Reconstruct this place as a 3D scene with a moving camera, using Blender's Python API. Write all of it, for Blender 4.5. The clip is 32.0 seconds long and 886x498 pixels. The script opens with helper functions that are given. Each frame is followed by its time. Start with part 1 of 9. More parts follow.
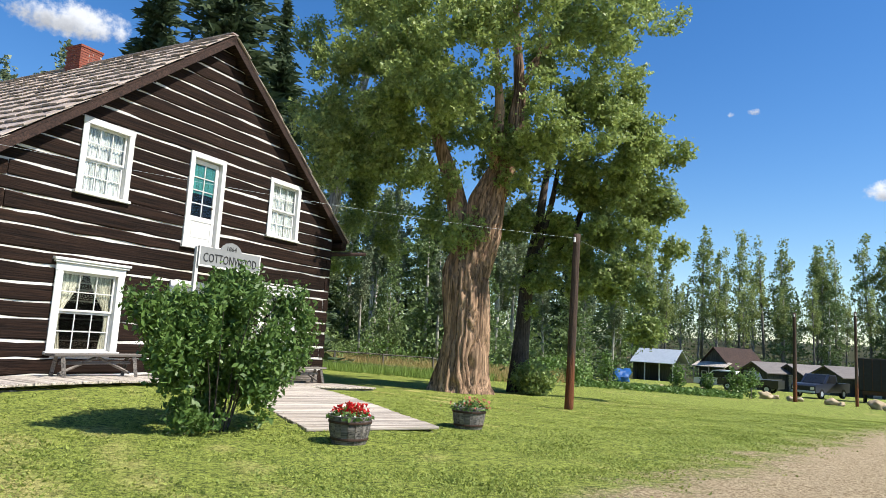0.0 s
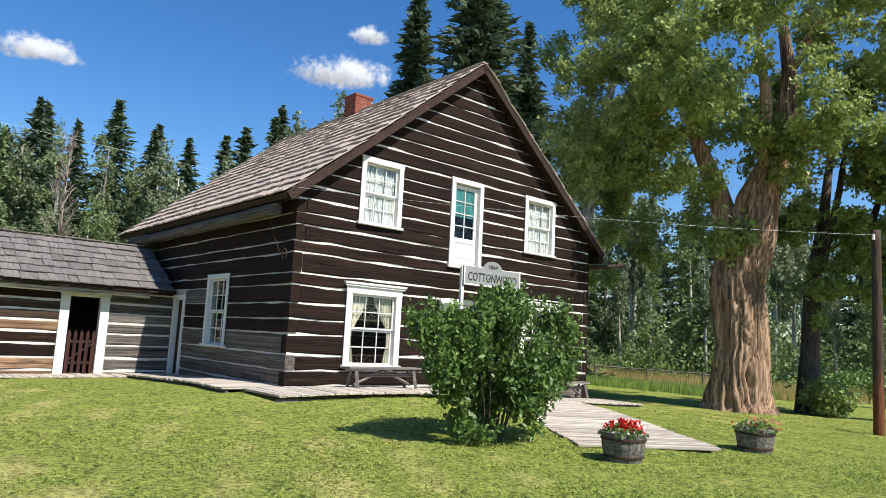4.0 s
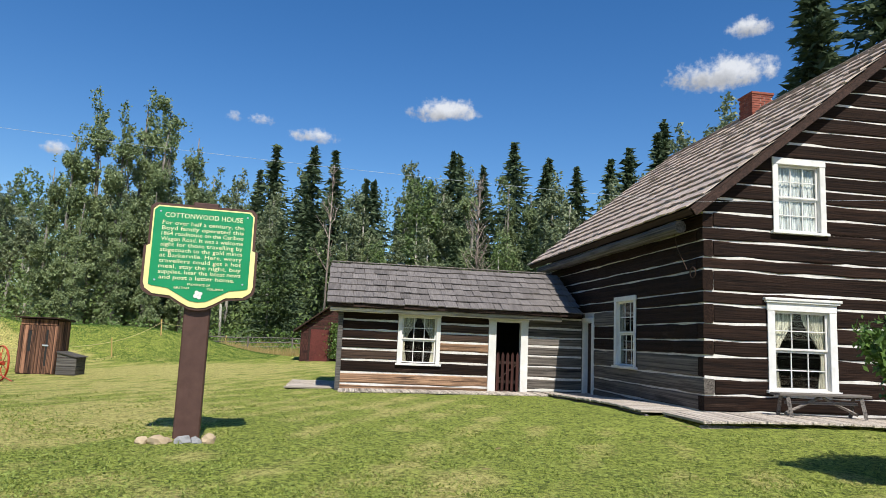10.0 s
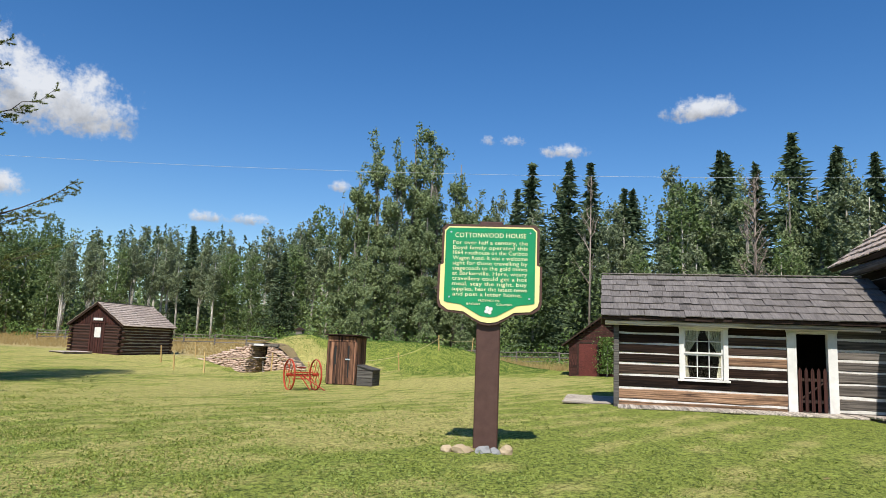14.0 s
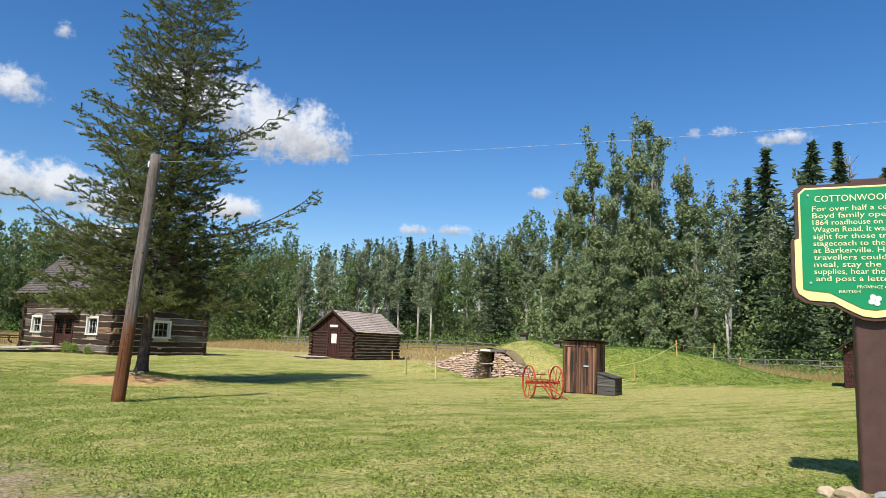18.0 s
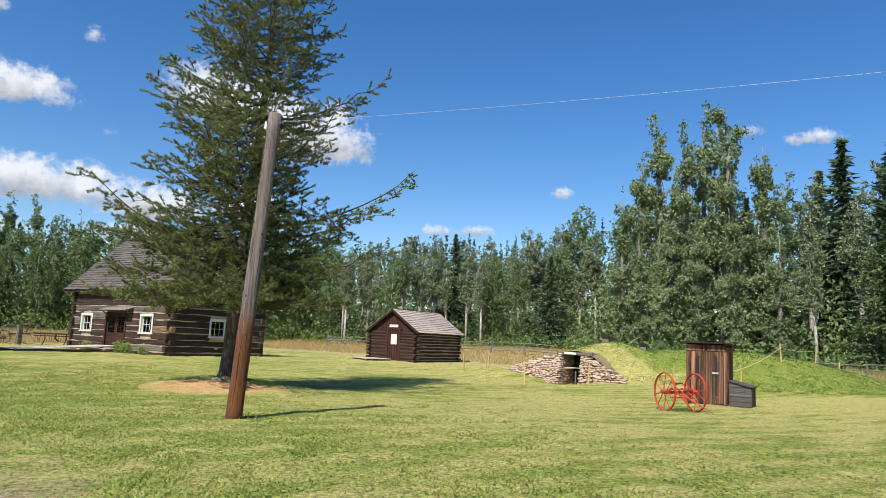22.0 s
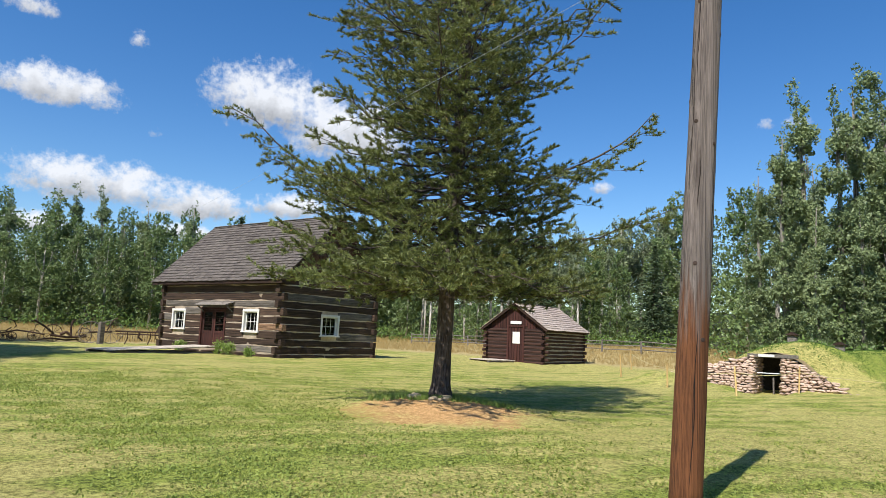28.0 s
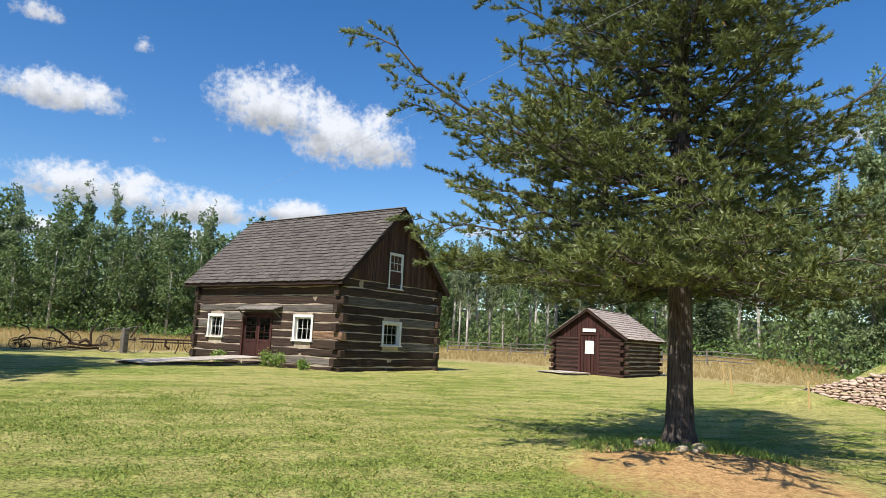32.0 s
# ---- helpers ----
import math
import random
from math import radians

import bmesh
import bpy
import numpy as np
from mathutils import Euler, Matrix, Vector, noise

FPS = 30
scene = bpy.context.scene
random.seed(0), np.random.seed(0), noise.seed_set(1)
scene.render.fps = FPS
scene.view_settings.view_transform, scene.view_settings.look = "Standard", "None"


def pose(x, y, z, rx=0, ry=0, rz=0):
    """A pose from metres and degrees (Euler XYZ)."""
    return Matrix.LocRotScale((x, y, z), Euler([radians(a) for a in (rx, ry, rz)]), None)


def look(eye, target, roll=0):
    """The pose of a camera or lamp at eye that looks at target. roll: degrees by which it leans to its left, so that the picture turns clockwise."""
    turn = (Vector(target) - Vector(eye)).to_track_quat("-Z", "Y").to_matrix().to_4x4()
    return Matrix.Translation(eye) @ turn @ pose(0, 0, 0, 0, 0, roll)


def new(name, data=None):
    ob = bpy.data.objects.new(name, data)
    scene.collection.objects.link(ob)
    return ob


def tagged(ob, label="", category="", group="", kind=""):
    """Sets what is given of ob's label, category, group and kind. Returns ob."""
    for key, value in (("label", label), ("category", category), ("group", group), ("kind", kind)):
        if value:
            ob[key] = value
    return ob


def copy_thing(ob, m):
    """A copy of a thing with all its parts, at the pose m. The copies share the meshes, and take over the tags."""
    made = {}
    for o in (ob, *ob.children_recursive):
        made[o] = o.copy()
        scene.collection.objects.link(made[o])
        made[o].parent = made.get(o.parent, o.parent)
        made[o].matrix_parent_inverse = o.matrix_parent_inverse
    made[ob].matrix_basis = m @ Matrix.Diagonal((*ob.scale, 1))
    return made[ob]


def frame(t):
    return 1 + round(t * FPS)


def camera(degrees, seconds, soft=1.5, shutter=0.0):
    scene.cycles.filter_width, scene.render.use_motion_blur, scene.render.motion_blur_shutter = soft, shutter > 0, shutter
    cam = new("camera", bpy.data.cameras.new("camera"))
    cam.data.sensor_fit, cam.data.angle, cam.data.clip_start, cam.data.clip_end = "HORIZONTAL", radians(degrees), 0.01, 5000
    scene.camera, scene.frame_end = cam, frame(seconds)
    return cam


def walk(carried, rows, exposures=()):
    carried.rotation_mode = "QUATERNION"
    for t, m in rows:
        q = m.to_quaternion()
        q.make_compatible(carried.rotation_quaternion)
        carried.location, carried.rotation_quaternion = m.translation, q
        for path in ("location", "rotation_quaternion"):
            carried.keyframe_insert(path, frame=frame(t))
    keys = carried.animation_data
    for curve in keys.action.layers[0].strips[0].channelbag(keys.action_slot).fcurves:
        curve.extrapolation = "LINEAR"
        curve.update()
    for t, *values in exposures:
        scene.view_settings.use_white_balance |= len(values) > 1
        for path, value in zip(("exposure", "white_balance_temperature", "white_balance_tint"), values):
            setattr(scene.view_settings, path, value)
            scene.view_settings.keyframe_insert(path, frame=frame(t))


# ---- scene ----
cam = camera(66.6, 32.0, soft=0.55)
METRES, EYE, TILT, LEAN, TURN = 21.2, 1.44, -2.0, -1.2, 27.5
ROWS = [
    (0.0, 0.0, 0.0, 0.0, -0.35, 9.55, -2.05),
    (0.5, -0.0007, 0.0003, -0.0001, 2.3, 9.61, -2.1),
    (1.0, -0.0027, -0.0005, -0.0004, 4.9, 9.66, -2.13),
    (1.5, -0.0042, -0.0005, -0.001, 7.55, 9.76, -2.17),
    (2.0, -0.0041, -0.0008, -0.0007, 10.27, 9.77, -2.25),
    (2.5, -0.0047, -0.0008, -0.0008, 13.01, 9.78, -2.34),
    (3.0, -0.005, -0.0009, -0.0009, 15.78, 9.78, -2.4),
    (3.5, -0.0052, -0.0009, -0.0007, 18.43, 9.85, -2.43),
    (5.5, -0.0082, -0.0016, 0.0015, 29.24, 9.82, -2.66),
    (6.0, -0.0093, -0.002, 0.0014, 31.93, 9.84, -2.68),
    (6.5, -0.0102, -0.0023, 0.001, 34.63, 9.85, -2.79),
    (7.0, -0.0116, -0.0039, 0.0015, 37.41, 9.77, -2.91),
    (7.5, -0.0147, -0.0043, 0.0012, 40.01, 9.83, -3.11),
    (8.0, -0.0154, -0.0055, 0.0022, 42.7, 9.92, -3.05),
    (8.5, -0.0166, -0.0059, 0.0022, 45.39, 9.92, -3.09),
    (9.0, -0.0176, -0.0066, 0.0019, 48.23, 9.81, -3.18),
    (9.5, -0.0185, -0.0073, 0.0018, 50.87, 9.84, -3.28),
    (10.0, -0.0193, -0.0086, 0.002, 53.63, 9.8, -3.31),
    (10.5, -0.0206, -0.0093, 0.0019, 56.33, 9.79, -3.39),
    (11.0, -0.0214, -0.0101, 0.0018, 59.02, 9.81, -3.46),
    (11.5, -0.0218, -0.0111, 0.0016, 61.69, 9.83, -3.48),
    (12.0, -0.0227, -0.0123, 0.0014, 64.5, 9.77, -3.59),
    (12.5, -0.0228, -0.0139, 0.0009, 67.14, 9.82, -3.64),
    (13.0, -0.0236, -0.0152, 0.0002, 69.94, 9.79, -3.81),
    (13.5, -0.0265, -0.0176, 0.0, 72.66, 9.73, -3.77),
    (14.0, -0.0329, -0.0217, 0.0002, 75.41, 9.67, -3.83),
    (14.5, -0.0396, -0.0253, -0.0, 78.17, 9.53, -3.95),
    (15.0, -0.0498, -0.0264, -0.0014, 80.92, 9.48, -4.04),
    (15.5, -0.0606, -0.0291, -0.0028, 83.74, 9.37, -4.19),
    (17.5, -0.1152, -0.0593, -0.003, 92.48, 9.01, -4.26),
    (18.0, -0.13, -0.0707, -0.004, 92.64, 8.98, -4.24),
    (18.5, -0.1465, -0.0833, -0.0042, 93.14, 9.32, -4.43),
    (19.0, -0.162, -0.0978, -0.0043, 91.96, 8.3, -4.24),
    (19.5, -0.1809, -0.1136, -0.005, 92.5, 8.39, -4.28),
    (20.0, -0.1966, -0.1331, -0.0063, 92.87, 8.44, -4.55),
    (20.5, -0.2146, -0.154, -0.0076, 93.11, 8.54, -4.54),
    (21.0, -0.2314, -0.1741, -0.0082, 93.41, 8.55, -4.55),
    (21.5, -0.2485, -0.198, -0.007, 93.44, 8.4, -4.56),
    (22.0, -0.2678, -0.2213, -0.0094, 94.54, 8.88, -4.62),
    (22.5, -0.2872, -0.2453, -0.0078, 94.24, 8.26, -4.41),
    (23.0, -0.3064, -0.2676, -0.0079, 95.72, 8.65, -4.6),
    (23.5, -0.3244, -0.2931, -0.0094, 96.54, 9.01, -4.58),
    (24.0, -0.3435, -0.3172, -0.0098, 96.98, 9.01, -4.58),
    (24.5, -0.3648, -0.3419, -0.0097, 97.27, 8.95, -4.6),
    (25.0, -0.3861, -0.3651, -0.0101, 97.51, 8.8, -4.45),
    (25.5, -0.4095, -0.3876, -0.0105, 98.17, 9.19, -4.71),
    (27.5, -0.5015, -0.4773, -0.018, 98.02, 8.69, -4.66),
    (28.0, -0.5225, -0.5005, -0.0186, 97.83, 8.33, -4.64),
    (28.5, -0.5438, -0.5224, -0.0205, 98.07, 8.42, -4.69),
    (29.0, -0.5646, -0.547, -0.0201, 97.33, 7.67, -4.6),
    (29.5, -0.5876, -0.5717, -0.0201, 97.98, 8.28, -4.7),
    (30.0, -0.6089, -0.5955, -0.0193, 97.75, 8.15, -4.63),
    (30.5, -0.6327, -0.618, -0.0193, 97.83, 8.15, -4.61),
    (31.0, -0.658, -0.6397, -0.019, 97.77, 8.36, -4.66),
    (31.5, -0.6826, -0.6614, -0.0193, 97.62, 8.33, -4.57),
    (32.0, -0.7068, -0.6849, -0.02, 98.03, 8.81, -4.79),
]
walk(cam, [(t, pose(0, 0, EYE, TILT, LEAN, TURN) @ pose(METRES * x, METRES * y, METRES * z, 90 + pitch, roll, yaw)) for t, x, y, z, yaw, pitch, roll in ROWS],
     [(0.0, 0.63), (4.0, 0.59), (8.0, 0.34), (13.0, 0.27), (18.0, 0.38), (22.0, 0.46), (28.0, 0.48), (32.0, 0.48)])

# ---- light ----
SUN_EL, SUN_ROT = 51.0, 84.0          # degrees; rotation clockwise from +y
SUN_DIR = Vector((math.sin(radians(SUN_ROT)) * math.cos(radians(SUN_EL)), math.cos(radians(SUN_ROT)) * math.cos(radians(SUN_EL)), math.sin(radians(SUN_EL))))
sun = new("sun", bpy.data.lights.new("sun", "SUN"))
sun.data.energy, sun.data.angle, sun.data.color = 4.9, radians(0.53), (1.0, 0.95, 0.87)
sun.matrix_world = look(SUN_DIR * 100, (0, 0, 0))

# fair-weather cumulus: azimuth and height above the horizon, half width, half height, in degrees
CLOUDS = [(148.5, 21.6, 4.6, 1.9), (146.8, 24.6, 2.0, 1.1), (92.6, 18.7, 0.7, 0.5), (94.3, 18.6, 0.5, 0.4), (83.6, 12.2, 2.2, 1.1),
          (172.2, 19.2, 3.3, 1.3), (189.9, 17.2, 1.2, 0.8), (187.6, 17.2, 1.4, 0.8), (183.1, 16.4, 2.7, 1.0),
          (213.0, 9.4, 1.8, 0.8), (209.7, 9.5, 2.0, 0.9), (202.3, 12.8, 1.3, 0.9), (224.6, 16.8, 6.2, 3.7), (231.0, 18.8, 6.2, 3.6),
          (247.0, 17.0, 5.2, 2.0), (244.0, 10.6, 6.8, 2.4), (236.5, 9.8, 5.0, 2.1), (229.2, 10.2, 3.8, 1.5),
          (247.5, 7.0, 3.6, 1.1), (237.4, 7.3, 3.4, 1.1), (241.6, 21.5, 1.1, 1.1), (249.3, 22.2, 2.6, 1.2), (239.7, 14.9, 1.0, 0.8)]

world = bpy.data.worlds.new("sky")
world.use_nodes = True
scene.world = world


def sky_nodes(nt):
    N, L = nt.nodes, nt.links
    N.clear()

    def math_node(op, a, b=None, c=None, clamp=False):
        n = N.new("ShaderNodeMath")
        n.operation, n.use_clamp = op, clamp
        for i, s in enumerate((a, b, c)):
            if s is None:
                continue
            if isinstance(s, (int, float)):
                n.inputs[i].default_value = s
            else:
                L.new(s, n.inputs[i])
        return n.outputs[0]

    sky = N.new("ShaderNodeTexSky")
    sky.sky_type, sky.sun_disc = "NISHITA", False
    sky.sun_elevation, sky.sun_rotation = radians(SUN_EL), radians(SUN_ROT)
    sky.air_density, sky.dust_density, sky.ozone_density = 1.0, 0.3, 2.5
    co = N.new("ShaderNodeTexCoord")
    sep = N.new("ShaderNodeSeparateXYZ")
    L.new(co.outputs["Generated"], sep.inputs[0])
    az = math_node("MULTIPLY", math_node("ARCTAN2", math_node("MULTIPLY", sep.outputs[1], -1.0), math_node("MULTIPLY", sep.outputs[0], -1.0)), 180 / math.pi)
    el = math_node("MULTIPLY", math_node("ARCSINE", sep.outputs[2]), 180 / math.pi)
    # warp the outlines
    wob = []
    flat = N.new("ShaderNodeCombineXYZ")
    L.new(az, flat.inputs[0]), L.new(el, flat.inputs[1])
    for scale, offset in ((0.42, 0.0), (0.5, 40.0), (1.5, 80.0)):
        t = N.new("ShaderNodeTexNoise")
        t.inputs["Scale"].default_value, t.inputs["Detail"].default_value, t.inputs["Roughness"].default_value = scale, 8.0, 0.62
        mv = N.new("ShaderNodeVectorMath")
        mv.inputs[1].default_value = (offset, offset, 0)
        L.new(flat.outputs[0], mv.inputs[0]), L.new(mv.outputs[0], t.inputs["Vector"])
        wob.append(math_node("SUBTRACT", t.outputs[0], 0.5))
    total, low = None, None
    for a, e, w, h in CLOUDS:
        u = math_node("DIVIDE", math_node("SUBTRACT", az, a - 180.0), w)
        v = math_node("DIVIDE", math_node("SUBTRACT", el, e - 0.15 * h), h)
        v2 = math_node("MULTIPLY", v, math_node("ADD", math_node("MULTIPLY", math_node("LESS_THAN", v, 0.0), 0.6), 1.0))
        d = math_node("SUBTRACT", 0.5 if w < 1.5 else 0.75 if w < 3 else 1.0, math_node("ADD", math_node("MULTIPLY", u, u), math_node("MULTIPLY", v2, v2)))
        inside = math_node("MULTIPLY", math_node("MAXIMUM", math_node("ADD", d, 0.4), 0.0), v)
        if total is None:
            total, low = d, inside
        else:
            total, low = math_node("SMOOTH_MAX", total, d, 0.25), math_node("ADD", low, inside)
    dens = math_node("ADD", math_node("ADD", total, math_node("MULTIPLY", wob[0], 2.4)), math_node("MULTIPLY", wob[2], 1.5))
    alpha = N.new("ShaderNodeMapRange")
    alpha.interpolation_type = "SMOOTHSTEP"
    L.new(dens, alpha.inputs[0])
    alpha.inputs[1].default_value, alpha.inputs[2].default_value = 0.0, 0.95
    shade = N.new("ShaderNodeMapRange")
    L.new(math_node("ADD", math_node("MULTIPLY", wob[1], 1.6), math_node("MULTIPLY", low, 0.9)), shade.inputs[0])
    shade.inputs[1].default_value, shade.inputs[2].default_value, shade.inputs[3].default_value, shade.inputs[4].default_value = -0.50, 0.34, 0.46, 1.0
    hsv = N.new("ShaderNodeHueSaturation")
    hsv.inputs["Saturation"].default_value, hsv.inputs["Hue"].default_value = SKY_SAT, 0.506
    L.new(sky.outputs[0], hsv.inputs["Color"])
    white = N.new("ShaderNodeMix")
    white.data_type = "RGBA"
    white.inputs["A"].default_value, white.inputs["B"].default_value = (0, 0, 0, 1), (*CLOUD_WHITE, 1)
    L.new(shade.outputs[0], white.inputs["Factor"])
    mix = N.new("ShaderNodeMix")
    mix.data_type = "RGBA"
    L.new(math_node("MULTIPLY", alpha.outputs[0], 0.96), mix.inputs["Factor"])
    L.new(hsv.outputs[0], mix.inputs["A"]), L.new(white.outputs["Result"], mix.inputs["B"])
    back = N.new("ShaderNodeBackground")
    back.inputs["Strength"].default_value = SKY_STRENGTH
    L.new(mix.outputs["Result"], back.inputs["Color"])
    out = N.new("ShaderNodeOutputWorld")
    L.new(back.outputs[0], out.inputs["Surface"])


SKY_STRENGTH, SKY_SAT, CLOUD_WHITE = 0.110, 1.33, (6.0, 6.2, 6.6)
sky_nodes(world.node_tree)

# ---- materials ----
def surf(name, dark, light, scale=8.0, stretch=(1, 1, 1), rough=0.8, bump=0.3, fine=40.0, big=0.7, per_object=0.25, metal=0.0, coords="Object", stain=None, stain_at=0.62, island=0.0, through_light=0.0, spec=0.3, low=None, checks=1.0):
    """A surface of two tones: grain at `scale`, fine relief at `fine`, patches at `big`, some change of tone from piece to piece."""
    m = bpy.data.materials.new(name)
    m.use_nodes = True
    N, L = m.node_tree.nodes, m.node_tree.links
    b = N["Principled BSDF"]
    b.inputs["Roughness"].default_value, b.inputs["Metallic"].default_value = rough, metal
    b.inputs["Specular IOR Level"].default_value = spec
    co = N.new("ShaderNodeTexCoord")
    mp = N.new("ShaderNodeMapping")
    mp.inputs["Scale"].default_value = stretch
    info = N.new("ShaderNodeObjectInfo")
    L.new(co.outputs[coords], mp.inputs["Vector"])
    shift = N.new("ShaderNodeVectorMath")
    shift.operation = "MULTIPLY_ADD"
    cmb = N.new("ShaderNodeCombineXYZ")
    for i in range(3):
        L.new(info.outputs["Random"], cmb.inputs[i])
    L.new(cmb.outputs[0], shift.inputs[0])
    shift.inputs[1].default_value = (37.0, 53.0, 71.0)
    L.new(mp.outputs[0], shift.inputs[2])

    def tex(s, detail, rgh=0.6):
        t = N.new("ShaderNodeTexNoise")
        t.inputs["Scale"].default_value, t.inputs["Detail"].default_value, t.inputs["Roughness"].default_value = s, detail, rgh
        L.new(shift.outputs[0], t.inputs["Vector"])
        return t.outputs[0]

    grain, patch, tiny = tex(scale, 6.0), tex(big, 3.0), tex(fine, 4.0)
    add = N.new("ShaderNodeMath")
    add.operation = "MULTIPLY_ADD"
    L.new(patch, add.inputs[0])
    add.inputs[1].default_value = 0.7
    L.new(grain, add.inputs[2])
    var = N.new("ShaderNodeMath")
    var.operation = "MULTIPLY_ADD"
    L.new(info.outputs["Random"], var.inputs[0])
    var.inputs[1].default_value = per_object
    L.new(add.outputs[0], var.inputs[2])
    last = var.outputs[0]
    if island:
        geo = N.new("ShaderNodeNewGeometry")
        isl = N.new("ShaderNodeMath")
        isl.operation = "MULTIPLY_ADD"
        L.new(geo.outputs["Random Per Island"], isl.inputs[0])
        isl.inputs[1].default_value = island
        L.new(last, isl.inputs[2])
        last = isl.outputs[0]
    ramp = N.new("ShaderNodeMapRange")
    ramp.inputs[1].default_value, ramp.inputs[2].default_value = 0.5, 1.2 + per_object + island
    L.new(last, ramp.inputs[0])
    mix = N.new("ShaderNodeMix")
    mix.data_type = "RGBA"
    mix.inputs["A"].default_value, mix.inputs["B"].default_value = (*dark, 1), (*light, 1)
    L.new(ramp.outputs[0], mix.inputs["Factor"])
    col = mix.outputs["Result"]
    if stain:
        r2 = N.new("ShaderNodeMapRange")
        r2.inputs[1].default_value, r2.inputs[2].default_value = stain_at - 0.04, stain_at + 0.1
        L.new(tex(scale * 0.45, 8.0, 0.7), r2.inputs[0])
        m2 = N.new("ShaderNodeMix")
        m2.data_type = "RGBA"
        m2.inputs["B"].default_value = (*stain, 1)
        L.new(r2.outputs[0], m2.inputs["Factor"]), L.new(col, m2.inputs["A"])
        col = m2.outputs["Result"]
    if low:
        # another tone towards the foot, with a ragged edge
        sz = N.new("ShaderNodeSeparateXYZ")
        L.new(co.outputs["Object"], sz.inputs[0])
        rag = N.new("ShaderNodeMath")
        rag.operation = "MULTIPLY_ADD"
        L.new(grain, rag.inputs[0])
        rag.inputs[1].default_value = 1.6
        L.new(sz.outputs[2], rag.inputs[2])
        rl = N.new("ShaderNodeMapRange")
        rl.inputs[1].default_value, rl.inputs[2].default_value = low[1] + 0.8 + 0.25, low[1] + 0.8 - 0.25
        L.new(rag.outputs[0], rl.inputs[0])
        ml = N.new("ShaderNodeMix")
        ml.data_type = "RGBA"
        ml.inputs["B"].default_value = (*low[0], 1)
        L.new(rl.outputs[0], ml.inputs["Factor"]), L.new(col, ml.inputs["A"])
        col = ml.outputs["Result"]
    if stretch != (1, 1, 1):
        # checks and weather cracks along the grain
        mp2 = N.new("ShaderNodeMapping")
        mp2.inputs["Scale"].default_value = tuple(q if q == 1 else q * 0.35 for q in stretch)
        L.new(shift.outputs[0], mp2.inputs["Vector"])
        t2 = N.new("ShaderNodeTexNoise")
        t2.inputs["Scale"].default_value, t2.inputs["Detail"].default_value, t2.inputs["Roughness"].default_value = scale * 3.5, 5.0, 0.65
        L.new(mp2.outputs[0], t2.inputs["Vector"])
        r3 = N.new("ShaderNodeMapRange")
        r3.inputs[1].default_value, r3.inputs[2].default_value, r3.inputs[3].default_value, r3.inputs[4].default_value = 0.36, 0.60, 1 - 0.7 * checks, 1 + 0.35 * checks
        L.new(t2.outputs[0], r3.inputs[0])
        m3 = N.new("ShaderNodeVectorMath")
        m3.operation = "SCALE"
        L.new(col, m3.inputs[0]), L.new(r3.outputs[0], m3.inputs["Scale"])
        col = m3.outputs[0]
        grain = t2.outputs[0]
    L.new(col, b.inputs["Base Color"])
    if bump:
        h = N.new("ShaderNodeMath")
        h.operation = "MULTIPLY_ADD"
        L.new(tiny, h.inputs[0])
        h.inputs[1].default_value = 0.35
        L.new(grain, h.inputs[2])
        bp = N.new("ShaderNodeBump")
        bp.inputs["Strength"].default_value, bp.inputs["Distance"].default_value = bump, 0.02
        L.new(h.outputs[0], bp.inputs["Height"]), L.new(bp.outputs[0], b.inputs["Normal"])
    if through_light:
        tr = N.new("ShaderNodeBsdfTranslucent")
        ms = N.new("ShaderNodeMixShader")
        ms.inputs[0].default_value = through_light
        L.new(col, tr.inputs["Color"])
        L.new(b.outputs[0], ms.inputs[1]), L.new(tr.outputs[0], ms.inputs[2])
        L.new(ms.outputs[0], N["Material Output"].inputs["Surface"])
    return m


GRAIN = (0.12, 1, 1)          # long along x
log_dark = surf("dark_weathered_log", (0.0055, 0.0032, 0.0022), (0.032, 0.016, 0.010), 9, GRAIN, 0.75, 0.9, 60, 0.5, 0.2, stain=(0.08, 0.05, 0.035), stain_at=0.66, spec=0.15)
log_grey = surf("grey_weathered_log", (0.05, 0.042, 0.036), (0.20, 0.175, 0.15), 9, GRAIN, 0.85, 0.9, 60, 0.5, 0.3, stain=(0.03, 0.024, 0.02), stain_at=0.62)
log_tan = surf("tan_weathered_log", (0.10, 0.048, 0.026), (0.42, 0.26, 0.155), 9, GRAIN, 0.85, 0.8, 60, 0.5, 0.3, stain=(0.05, 0.028, 0.018), stain_at=0.54)
dark_barn = surf("dark_barn_board", (0.02, 0.010, 0.007), (0.13, 0.065, 0.043), 10, (1, 1, 0.08), 0.85, 0.8, 60, 0.5, 0.6)
log_brown = surf("brown_hewn_log", (0.014, 0.009, 0.006), (0.095, 0.058, 0.040), 9, GRAIN, 0.85, 0.9, 60, 0.6, 0.45, stain=(0.02, 0.014, 0.01), stain_at=0.62)
log_red = surf("red_brown_stained_log", (0.025, 0.011, 0.008), (0.085, 0.04, 0.028), 9, GRAIN, 0.8, 0.8, 60, 0.6, 0.3)
mortar = surf("white_chinking", (0.46, 0.43, 0.38), (0.80, 0.775, 0.73), 5, (1, 1, 1), 0.9, 0.4, 50, 0.6, 0.0)
# darker copy of the white chinking, the south wall's shade put into its colour
mortar_side = surf("shade_toned_chinking", (0.30, 0.28, 0.25), (0.66, 0.63, 0.58), 5, (1, 1, 1), 0.9, 0.4, 50, 0.6, 0.0)
